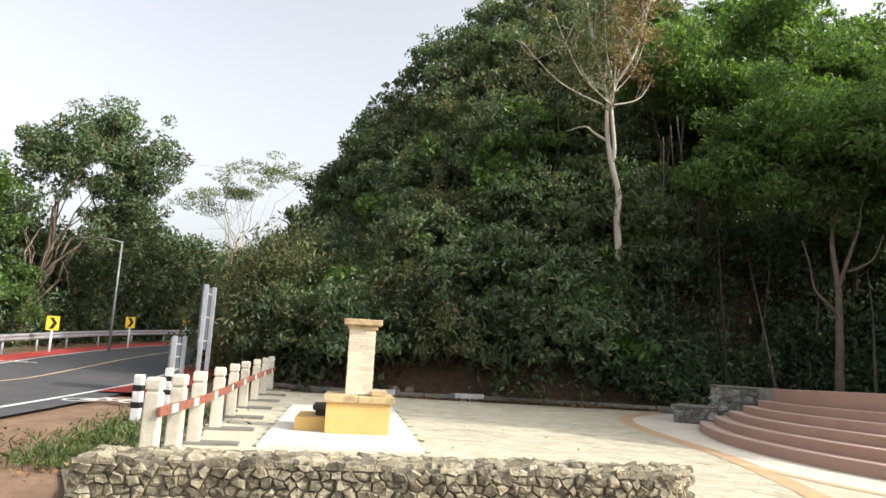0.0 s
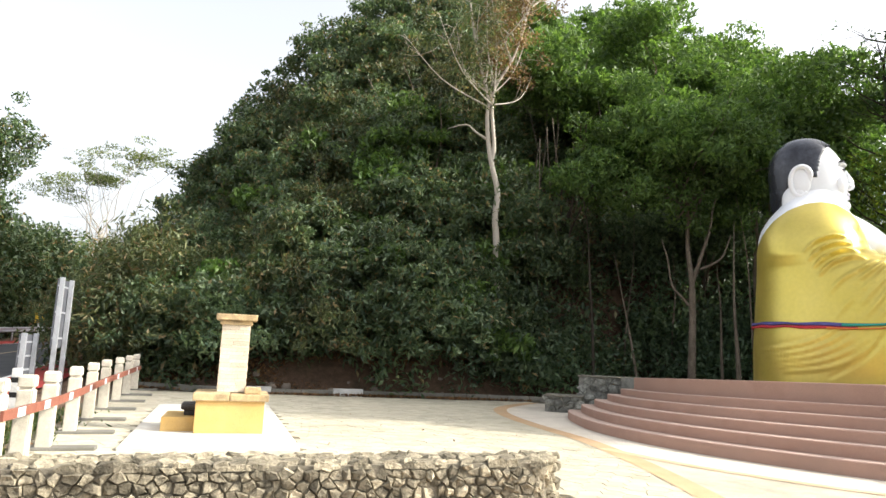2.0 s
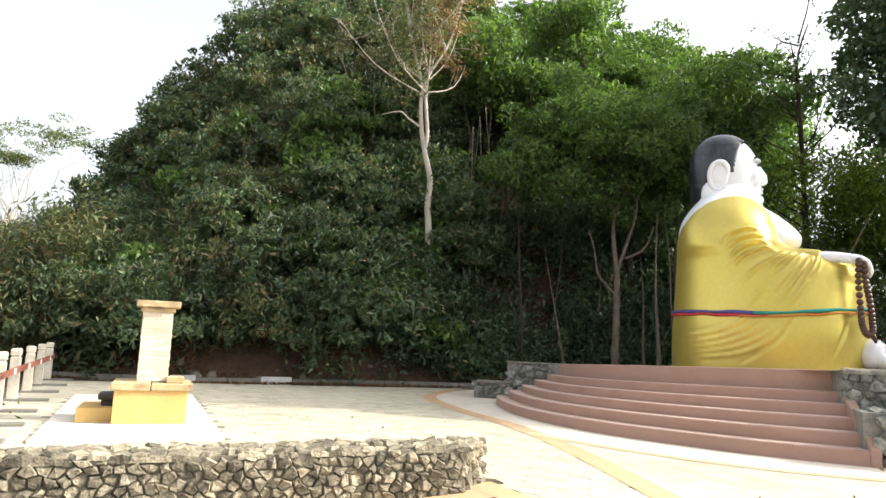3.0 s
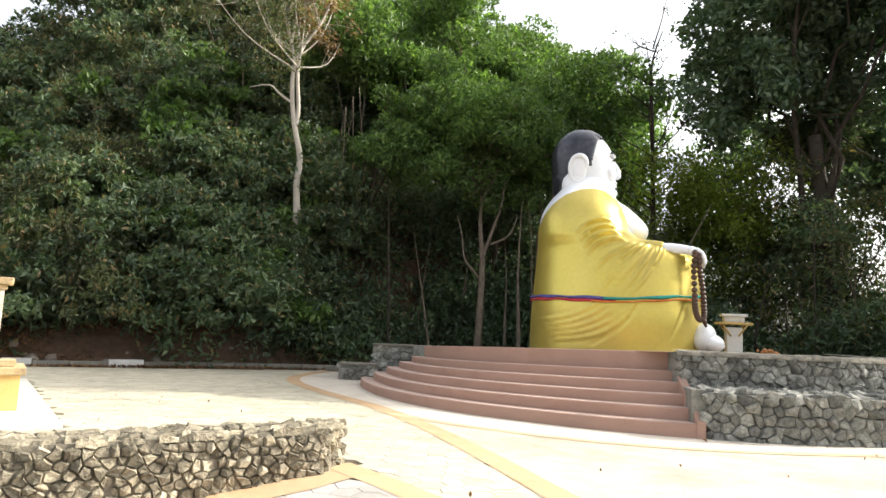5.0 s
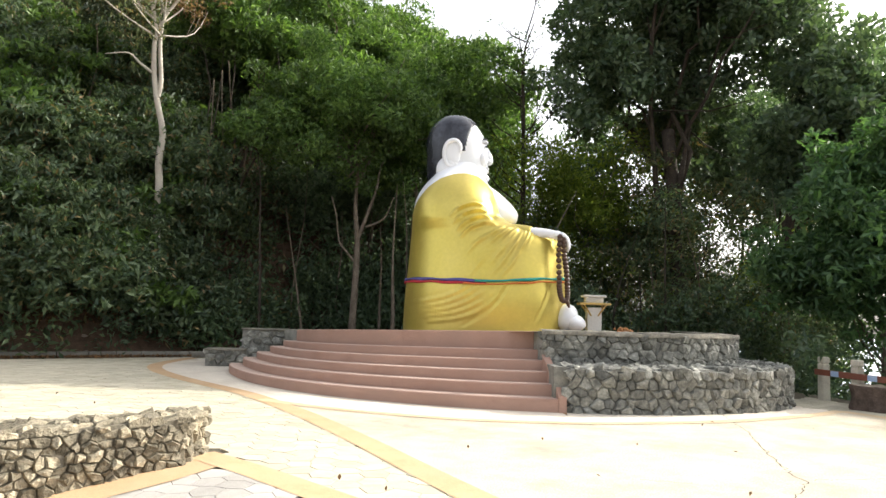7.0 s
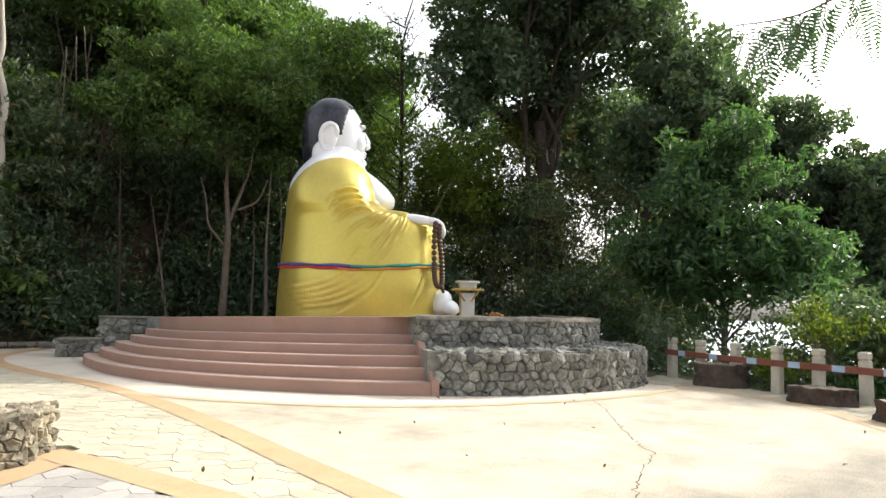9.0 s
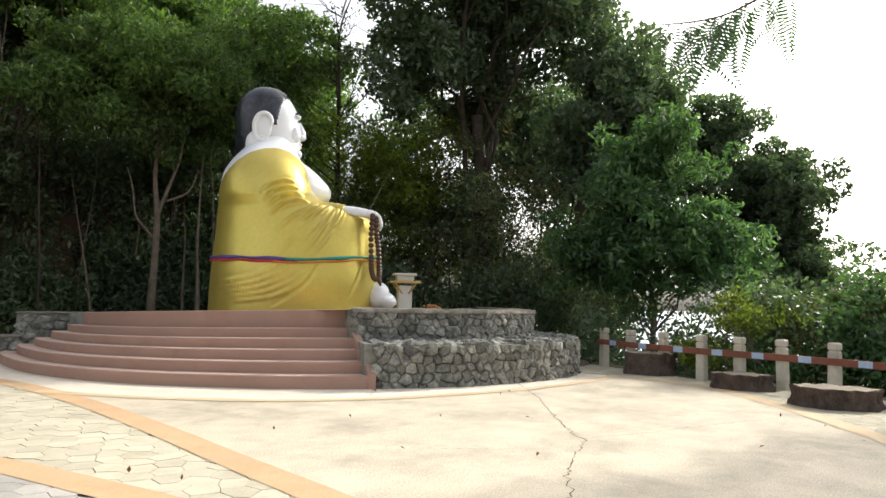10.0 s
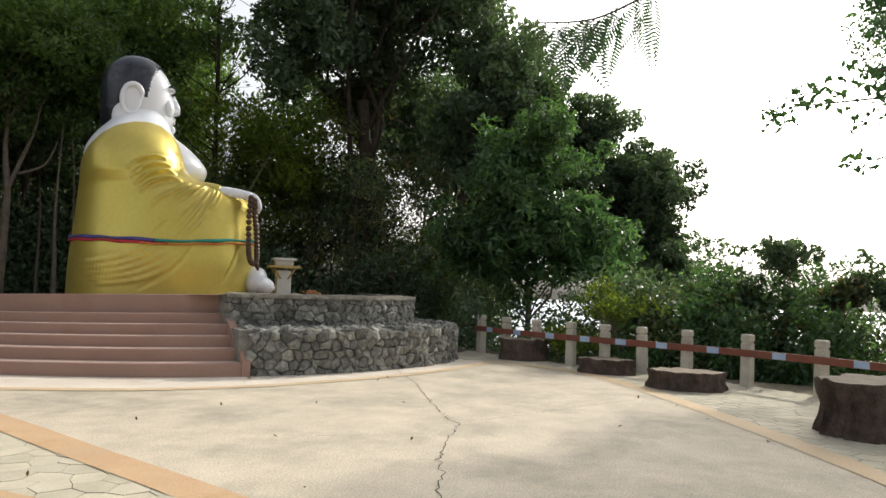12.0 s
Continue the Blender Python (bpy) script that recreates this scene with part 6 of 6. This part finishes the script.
# big dark tree and its neighbours
tree("dark_tree", "large dark-leaved tree with thick trunk and gaps of sky", (21.2, 13.2, -0.8), (20.9, 13.8, 8.4), [((20.1, 15.2, 10.7), (3.0, 3.0, 3.2), 0.27), ((22.0, 11.8, 11.4), (3.0, 3.0, 3.4), 0.27), ((20.8, 13.8, 14.0), (4.2, 4.2, 3.2), 0.42), ((21.7, 12.3, 14.2), (2.0, 2.0, 2.0), 0.08)],
     0.33, M["bark_dark"], M["dark_leaf"], 0.27, 0.135, 560, 165, 0.85, 61, twigs=3, tip_count=9, fill=0.28, lobed=True)
tree("dark_tree", "dark-leaved tree with a leaning trunk beside the bigger one", (22.1, 11.7, -1.0), (22.9, 10.0, 6.4), [((23.3, 9.1, 8.7), (1.8, 1.9, 2.0), 0.6), ((23.2, 9.9, 6.6), (1.8, 1.8, 1.5), 0.4)], 0.22, M["bark_dark"], M["dark_leaf"], 0.26, 0.13, 230, 160, 0.75, 62, twigs=2, tip_count=6, lobed=True)
tree("dark_tree", "tall dark tree standing lower on the seaward slope", (27.0, 5.4, -5.0), (26.8, 5.6, 2.0), [((26.2, 6.45, 8.0), (0.9, 0.85, 0.8), 0.08), ((26.3, 7.3, 6.2), (1.9, 1.7, 2.2), 0.28), ((26.8, 4.5, 5.6), (1.4, 1.15, 1.2), 0.2), ((26.9, 5.4, 4.2), (2.0, 1.7, 2.0), 0.26), ((27.0, 4.0, 2.4), (1.4, 1.1, 1.7), 0.2)], 0.24, M["bark_dark"], M["dark_leaf"], 0.21, 0.11, 600, 190, 0.62, 63, twigs=2, tip_count=9, lobed=True)
tree("leafy_tree", "bushy mid-green tree beyond the fence", (18.9, 6.4, -1.4), (18.9, 6.45, 1.6), [((18.8, 6.5, 5.0), (1.2, 1.2, 1.6), 0.28), ((18.9, 6.2, 3.2), (1.7, 1.8, 1.7), 0.34), ((19.2, 4.9, 2.9), (1.0, 0.85, 1.2), 0.15), ((18.3, 7.6, 2.6), (1.3, 1.3, 1.3), 0.23)], 0.11, M["bark"], M["mid_leaf"], 0.25, 0.095, 440, 95, 0.56, 64, twigs=2, tip_count=10, lobed=True)

for k in range(14):
    a, r = g.uniform(44, 66), g.uniform(21.5, 26)
    x, y = r * math.sin(radians(a)), r * math.cos(radians(a))
    h = g.uniform(3, 6)
    stem([(x, y, -1), (x + g.normal() * 0.3, y, h * 0.4), (x + g.normal() * 0.5, y + g.normal() * 0.3, h)], g.uniform(0.04, 0.10), M["bark_dark"] if k % 2 else M["bark"], "thin dark stem among the trees")


def thicket(name, mat, label, n, a0, a1, r0, r1, zlo, zhi, per, size, ll, lw, seed):
    g = np.random.default_rng(seed)
    c = []
    for _ in range(n):
        a, r = g.uniform(a0, a1), g.uniform(r0, r1)
        top = zlo + (zhi - zlo) * (0.6 + 0.5 * noise.noise((a * 0.25, r * 0.2, seed)))
        c.append((r * math.sin(radians(a)), r * math.cos(radians(a)), g.uniform(zlo, max(top, zlo + 2.4))))
    rr = size * g.uniform(0.6, 1.3, n)
    return tagged(part(name, leaf_mesh(name, clump_points(np.array(c), rr, per * (rr / size) ** 2, 0.8, g), ll, lw, mat, 0.5, 0.3, g)), label, "shrubs", kind="stuff")
thicket("seaward_shrubs", M["mid_leaf"], "sunlit shrubs on the slope below the fence", 640, 79, 118, 15.2, 18.5, -2.4, 3.3, 90, 0.55, 0.15, 0.08, 71)
thicket("seaward_shrubs", M["dark_leaf"], "darker shrubs on the slope below the fence", 760, 66, 118, 15.8, 22, -2.6, 4.0, 90, 0.62, 0.16, 0.085, 72)
thicket("seaward_shrubs", M["shrub_olive"], "thin olive shrubs among the seaward bushes", 260, 76, 118, 15.4, 18.5, -2.0, 3.4, 60, 0.5, 0.17, 0.06, 78)
for k, (x, y, top) in enumerate([(17.2, 1.6, 1.9), (17.3, 0.75, 2.4), (17.2, -0.2, 3.0), (17.0, -1.3, 2.3), (16.9, -2.2, 2.6), (17.4, 2.6, 1.7)]):
    tree("seaward_bush", "upright dark bush with loose sprigs on the slope", (x, y, -1.6), (x, y, 0.6), [((x, y, top - 0.9), (0.6, 0.55, 0.9), 1.0)], 0.05, M["bark"], M["shrub_olive"] if k % 3 == 0 else M["dark_leaf"], 0.16, 0.08, 34, 55, 0.3, 300 + k, twigs=2, tip_count=9)
thicket("undergrowth", M["dark_leaf"], "dark undergrowth behind the platform", 620, 42, 69, 21.5, 29, -1.0, 5.0, 90, 0.85, 0.2, 0.08, 73)
thicket("undergrowth", M["shrub_olive"], "thin olive undergrowth among the stems", 240, 44, 69, 22, 29, 0.5, 7.5, 60, 0.8, 0.2, 0.06, 74)
thicket("undergrowth", M["yellow_leaf"], "yellow-green sunlit leaves among the trees", 90, 44, 68, 23, 28, 1.0, 6.5, 50, 0.6, 0.18, 0.06, 77)
tree("papaya_bush", "light yellow-green feathery sapling growing behind the fence", (15.0, 2.9, -0.6), (15.0, 2.85, 0.5), [((14.9, 2.9, 1.1), (0.7, 0.8, 0.45), 1.0)], 0.04, M["bark"], M["yellow_leaf"], 0.13, 0.05, 26, 60, 0.3, 75, tip_count=6)
tree("papaya_bush", "low bright green weeds at the fence foot", (14.9, 4.0, -0.5), (14.9, 4.0, 0.1), [((14.8, 3.9, 0.35), (0.5, 0.6, 0.35), 1.0)], 0.03, M["bark"], M["yellow_leaf"], 0.13, 0.06, 20, 50, 0.28, 76, tip_count=4)

# trees beyond the road
tree("roadside_tree", "tall half-bare roadside tree with pale crooked limbs", (-20.6, 33.2, 0.5), (-20.2, 33.4, 3.6), [((-18.6, 34.6, 10.6), (2.9, 2.6, 2.6), 0.46), ((-16.3, 35.4, 9.2), (1.6, 1.6, 2.2), 0.24), ((-17.6, 34.8, 7.0), (2.2, 2.0, 1.6), 0.18), ((-20.6, 33.6, 9.4), (1.3, 1.3, 1.6), 0.12)],
     0.22, M["bark"], M["shrub"], 0.26, 0.11, 330, 130, 0.75, 81, twigs=4, tip_count=12, extra_tips=[(-20.9, 33.0, 8.6), (-19.4, 33.4, 8.2), (-21.4, 33.0, 7.4), (-18.4, 33.8, 7.6)], lobed=True)
tree("roadside_tree", "bright green leafy roadside tree", (-21.8, 30.6, 0.4), (-21.8, 30.6, 3.0), [((-21.6, 30.4, 6.2), (2.0, 2.0, 2.4), 0.6), ((-21.2, 30.6, 3.2), (2.0, 2.0, 1.8), 0.4)], 0.2, M["bark"], M["canopy"], 0.24, 0.10, 120, 200, 0.75, 82, lobed=True)
tree("feathery_tree", "pale feathery-leaved tree far along the road", (-15.6, 50.0, 1.2), (-15.4, 50.0, 8.4), [((-13.4, 50.0, 13.6), (3.0, 2.4, 0.8), 0.45), ((-16.6, 49.6, 12.4), (2.4, 2.2, 0.7), 0.3), ((-18.4, 49.4, 11.0), (1.8, 1.8, 0.6), 0.25)], 0.15, M["bark_pale"], M["pale_leaf"], 0.22, 0.07, 110, 75, 0.75, 83, twigs=3, tip_count=16, flat=0.35)

def woods(name, mat, label, n, line, width, zhi, per, size, ll, lw, seed):
    g = np.random.default_rng(seed)
    c = []
    pts = np.array(smooth_line(line, 10))
    for _ in range(n):
        p = pts[g.integers(len(pts))] + g.normal(size=2) * width
        top = zhi * (0.75 + 0.5 * noise.noise((p[0] * 0.15, p[1] * 0.15, seed)))
        c.append((p[0], p[1], 0.4 + g.uniform(0, 1) ** 0.7 * top))
    rr = size * g.uniform(0.6, 1.4, n)
    return tagged(part(name, leaf_mesh(name, clump_points(np.array(c), rr, per * (rr / size) ** 2, 0.85, g), ll, lw, mat, 0.5, 0.3, g)), label, "woods", kind="stuff")
woods("roadside_woods", M["shrub"], "dark woods lining the far side of the road", 1500, [(-34, 30), (-27, 33), (-22.5, 38), (-20, 46), (-16, 55), (-8, 64), (2, 72)], 1.4, 9.0, 100, 1.2, 0.34, 0.15, 91)
woods("roadside_woods", M["canopy"], "greener tree tops lining the far side of the road", 520, [(-34, 31), (-26, 37), (-20, 52), (-10, 66)], 1.2, 9.5, 100, 1.2, 0.34, 0.15, 92)
woods("roadside_shrubs", M["shrub"], "low dark shrubs behind the crash barrier", 420, [(-26, 20), (-21.8, 28), (-21.3, 36), (-19.8, 46), (-14, 57)], 0.7, 3.0, 100, 0.9, 0.28, 0.1, 93)
woods("hill_corner_shrubs", M["shrub_olive"], "drooping bamboo-like shrubs at the corner of the hill", 230, [(-6.2, 23.0), (-6.6, 25.5), (-7.2, 29), (-7.2, 33)], 0.7, 5.5, 120, 0.9, 0.26, 0.07, 94)

# grass and weeds on the verge by the fence
g = np.random.default_rng(6)
gp = np.stack([g.normal(-4.45, 0.42, 2600), g.uniform(7.6, 14.5, 2600), np.zeros(2600)], 1)
gp[:, 0] -= (gp[:, 1] - 9.4) * 0.12
gp[:, 2] = 0.06 + np.array([land(x, y) for x, y, _ in gp])
tagged(part("verge_grass", leaf_mesh("verge_grass", gp + np.array([0, 0, 0.02]), 0.15, 0.03, M["grass"], -0.6, -1.2, g)), "rough grass and weeds on the road verge", "grass", kind="stuff")
gp = np.stack([g.uniform(-6.6, -3.6, 520), g.uniform(5.5, 10.5, 520), np.zeros(520)], 1)
gp[:, 2] = 0.03 + np.array([land(x, y) for x, y, _ in gp])
tagged(part("dry_leaves", leaf_mesh("dry_leaves", gp, 0.08, 0.045, M["dry_leaf"], 1.5, 0.0, g)), "dry fallen leaves on the bare verge", "leaf litter", kind="stuff")

# fallen leaves on the square
for k in range(34):
    x, y = [(8.27, 7.17), (8.2, -0.05), (9.8, 6.3), (7.9, 6.9)][k] if k < 4 else (g.uniform(3, 11), g.uniform(0.5, 6)) if k < 22 else (g.uniform(0, 4), g.uniform(10, 16))
    big = 1.5 if k == 0 else 0.9 if k == 1 else 0.6
    me = leaf_mesh("fallen_leaf", np.array([(0, 0, 0.02)]), 0.09 * big, 0.05 * big, M["dry_leaf"], 3.0, 0.0, g)
    o = tagged(part("fallen_leaf", me), "dry brown fallen leaf lying on the paving", "leaf", "fallen leaves on the square")
    o.location = (x, y, 0.005)

# overhanging branches close by, from a tree outside the view
def near_tree():
    base = (14.2, -7.2, -0.3)
    th = thing("overhanging_tree", "tree whose leafy branches hang over the square's edge", "tree", base)
    g = np.random.default_rng(101)
    b = np.array(base)
    bm = bmesh.new()
    tube(bm, [(0, 0, -0.3), (0.1, 0.1, 3.0), (0.4, 0.8, 6.2)], [0.26, 0.2, 0.15], 10)
    low_fork, top_fork = b + np.array((0.1, 0.1, 3.0)), b + np.array((0.4, 0.8, 6.2))
    cc, rr = crown_clumps((19.3, -4.4, 9.3), (4.8, 2.4, 1.8), 190, 0.8, g)
    for e in cc[::13]:
        tube(bm, [top_fork - b, (top_fork + e) / 2 - b + np.array((0, 0, 0.4)), e - b], [0.09, 0.05, 0.01], 6)
    tips = []
    for e in BOUGHS:
        e = np.array(e)
        mid = (low_fork + e) / 2 + np.array((0, 0, 1.0))
        line = smooth_line([tuple(low_fork), tuple(mid), tuple(e)], 8)
        tube(bm, [np.array(p) - b for p in line], list(np.linspace(0.05, 0.006, len(line))), 6)
        for _ in range(13):
            i = g.integers(9, len(line))
            q = np.array(line[i]) + g.normal(size=3) * np.array([0.4, 0.35, 0.2])
            tube(bm, [np.array(line[i]) - b, q - b], [0.007, 0.003], 4)
            tips.append(q)
    part("trunk", bm, M["bark"], th)
    t = np.array(tips)
    pts = np.concatenate([clump_points(t - b, np.full(len(t), 0.26), np.full(len(t), 17), 0.6, g), clump_points(cc - b, rr, np.full(len(cc), 170), 0.7, g)])
    part("crown", leaf_mesh("crown", pts, 0.13, 0.065, M["mid_leaf"], 0.3, 0.3, g), None, th)
BOUGHS = [(10.0, -0.1, 4.05), (10.1, -0.75, 4.5), (10.0, -1.35, 4.1), (9.9, -1.55, 5.1), (8.9, -1.25, 2.6)]
near_tree()
# unseen tree, added outside the view only for its shade on the near ground
tree("shade_tree", "unseen tall leafy tree added to throw dappled shade across the square", (26.0, -8.2, -2.5), (26.4, -6.6, 9.5), [((26.6, -4.9, 14.0), (3.6, 1.9, 1.2), 1.0)], 0.24, M["bark"], M["mid_leaf"], 0.2, 0.1, 90, 150, 0.7, 120, tip_count=10)


def fern_branch():
    """A twig with twice-feathered leaves hanging into the view from above."""
    th = thing("hanging_branch", "thin twig with feathery compound leaves hanging from above", "branch", (4.3, 0.75, 3.9))
    g = np.random.default_rng(111)
    o = np.array((4.3, 0.75, 3.9))
    root = np.array((4.70, 0.62, 3.50))
    bm = bmesh.new()
    stem_pts = smooth_line([(5.3, -1.0, 4.5), (4.92, 0.08, 3.75), tuple(root), (4.40, 0.92, 3.26), (4.1, 1.2, 3.16)], 5)
    tube(bm, [np.array(p) - o for p in stem_pts], list(np.linspace(0.014, 0.004, len(stem_pts))), 6)
    leaflets = []
    for k in range(22):
        i = 10 + int(k * 0.46)
        p = np.array(stem_pts[min(i, len(stem_pts) - 1)])
        d = np.array((g.normal() * 0.35 - 0.35, g.normal() * 0.3 + 0.2, -0.75 - 0.3 * g.uniform()))
        d /= np.linalg.norm(d)
        L = g.uniform(0.32, 0.5)
        side = np.cross(d, g.normal(size=3))
        side /= np.linalg.norm(side)
        rach = [p + d * L * t + np.array((0, 0, -0.06 * t * t)) for t in np.linspace(0, 1, 20)]
        tube(bm, [q - o for q in rach], list(np.linspace(0.003, 0.001, 20)), 4)
        for j, q in enumerate(rach[2:]):
            w = 0.085 * math.sin(math.pi * (0.2 + 0.75 * j / 18)) + 0.01
            for s in (-1, 1):
                tip = q + side * s * w + d * w * 0.45
                nrm = np.cross(tip - q, d)
                wide = d * 0.009
                leaflets.append((q - o, (q + tip) / 2 + wide - o, tip - o, (q + tip) / 2 - wide - o))
    part("twig", bm, M["bark"], th)
    bm = bmesh.new()
    for quad in leaflets:
        bm.faces.new([bm.verts.new(v) for v in quad])
    tagged(part("leaflet_spray", bm, M["mid_leaf"], th, "fine feathery leaflets"), kind="stuff")
fern_branch()

# far sea beyond the slope
solid("water", prism(bmesh.new(), [(60, -1400), (1450, -1400), (1450, 1400), (60, 300)], -14.4, -13.6), M["sea"], "pale hazy sea far below", "water", kind="structure")

# ---- paving pieces, last ----
pave = thing("paving", "irregular buff interlocking concrete pavers with dark joints", "paving", kind="structure")
BX = np.array(BAND)
def band_x(y):
    o = np.argsort(BX[:, 1])
    return float(np.interp(y, BX[o, 1], BX[o, 0]))
PADQ = [(-2.47, 9.75), (-0.1, 10.05), (-1.0, 16.6), (-3.3, 16.0)]
def in_pad(x, y):
    if not 9.6 < y < 16.7:
        return False
    return -2.47 - (y - 9.75) * 0.133 - 0.02 < x < -0.1 - (y - 10.05) * 0.137 + 0.02 and y > 9.75 + (x + 2.47) * 0.127 - 0.03 and y < 16.0 + (x + 3.3) * 0.26
def pavers(x, y):
    if in_pad(x, y):
        return False
    right = band_x(y) - 0.04
    left = -3.5 - (y - 9.42) * 0.135
    low = 6.62 + (x + 3) * 0.128 if x < 2.7 else 0.4
    if 2.6 < x and y < 7.1:
        return x > 2.72 + (7 - y) * 0.11 - 0.02 and x < right and y > 0.5
    return left < x < right and low < y < 20.35
joined = bmesh.new()
count = 0
for n_, (c, ring) in enumerate(cells(-6, 8, 0.4, 20.6, 0.27, 0.235, 0.30, pavers)):
    near = c[1] < 10.2 and c[0] > 2.3 and count < 290
    bm = bmesh.new() if near else joined
    tilt = 0.004 * (hash2(n_, 3) - 0.5)
    top = [bm.verts.new((c[0] + (x - c[0]) * 0.968, c[1] + (y - c[1]) * 0.968, tilt * (1 + k % 2))) for k, (x, y) in enumerate(ring)]
    bot = [bm.verts.new((c[0] + (x - c[0]) * 0.985, c[1] + (y - c[1]) * 0.985, -0.03)) for x, y in ring]
    bm.faces.new(top)
    for k in range(6):
        bm.faces.new((bot[k], bot[(k + 1) % 6], top[(k + 1) % 6], top[k]))
    if near:
        part("paver", bm, M["paver"], pave)
        count += 1
EX = np.array(EDGE)
FX = np.array(right_posts)
def rim_pavers(x, y):
    o, q = np.argsort(EX[:, 1]), np.argsort(FX[:, 1])
    return float(np.interp(y, EX[o, 1], EX[o, 0])) + 0.02 < x < float(np.interp(y, FX[q, 1], FX[q, 0])) + 0.12
for n_, (c, ring) in enumerate(cells(4, 16.5, -3.4, 6.6, 0.27, 0.235, 0.30, rim_pavers)):
    top = [joined.verts.new((c[0] + (x - c[0]) * 0.968, c[1] + (y - c[1]) * 0.968, 0.002 * (k % 2))) for k, (x, y) in enumerate(ring)]
    bot = [joined.verts.new((c[0] + (x - c[0]) * 0.985, c[1] + (y - c[1]) * 0.985, -0.03)) for x, y in ring]
    joined.faces.new(top)
    for k in range(6):
        joined.faces.new((bot[k], bot[(k + 1) % 6], top[(k + 1) % 6], top[k]))
tagged(part("far_pavers", joined, M["paver_rest"], pave), kind="stuff")
grey = thing("paving", "grey interlocking concrete pavers of the walkway", "paving", kind="structure")
def walkway(x, y):
    return y < 5.55 + (x + 3) * 0.14 and x < 2.58 + (6.9 - y) * 0.11 and x > -3
bed = bmesh.new()
ribbon(bed, [(-3.2, 6.2), (0, 6.6), (2.4, 6.9), (2.6, 6.9)], [(-3.2, 0), (0, 0), (2.4, 0), (3.0, 0)], lambda x, y: LOW(x, y) - 0.02)
part("bed", bed, M["joint"], grey)
for n_, (c, ring) in enumerate(cells(-0.5, 3.3, 3.2, 6.6, 0.27, 0.235, 0.30, walkway)):
    bm = bmesh.new()
    top = [bm.verts.new((c[0] + (x - c[0]) * 0.968, c[1] + (y - c[1]) * 0.968, LOW(c[0] + (x - c[0]) * 0.968, 0) + 0.003)) for x, y in ring]
    bot = [bm.verts.new((c[0] + (x - c[0]) * 0.985, c[1] + (y - c[1]) * 0.985, LOW(x, 0) - 0.03)) for x, y in ring]
    bm.faces.new(top)
    for k in range(6):
        bm.faces.new((bot[k], bot[(k + 1) % 6], top[(k + 1) % 6], top[k]))
    part("paver", bm, M["paver_grey"], grey)
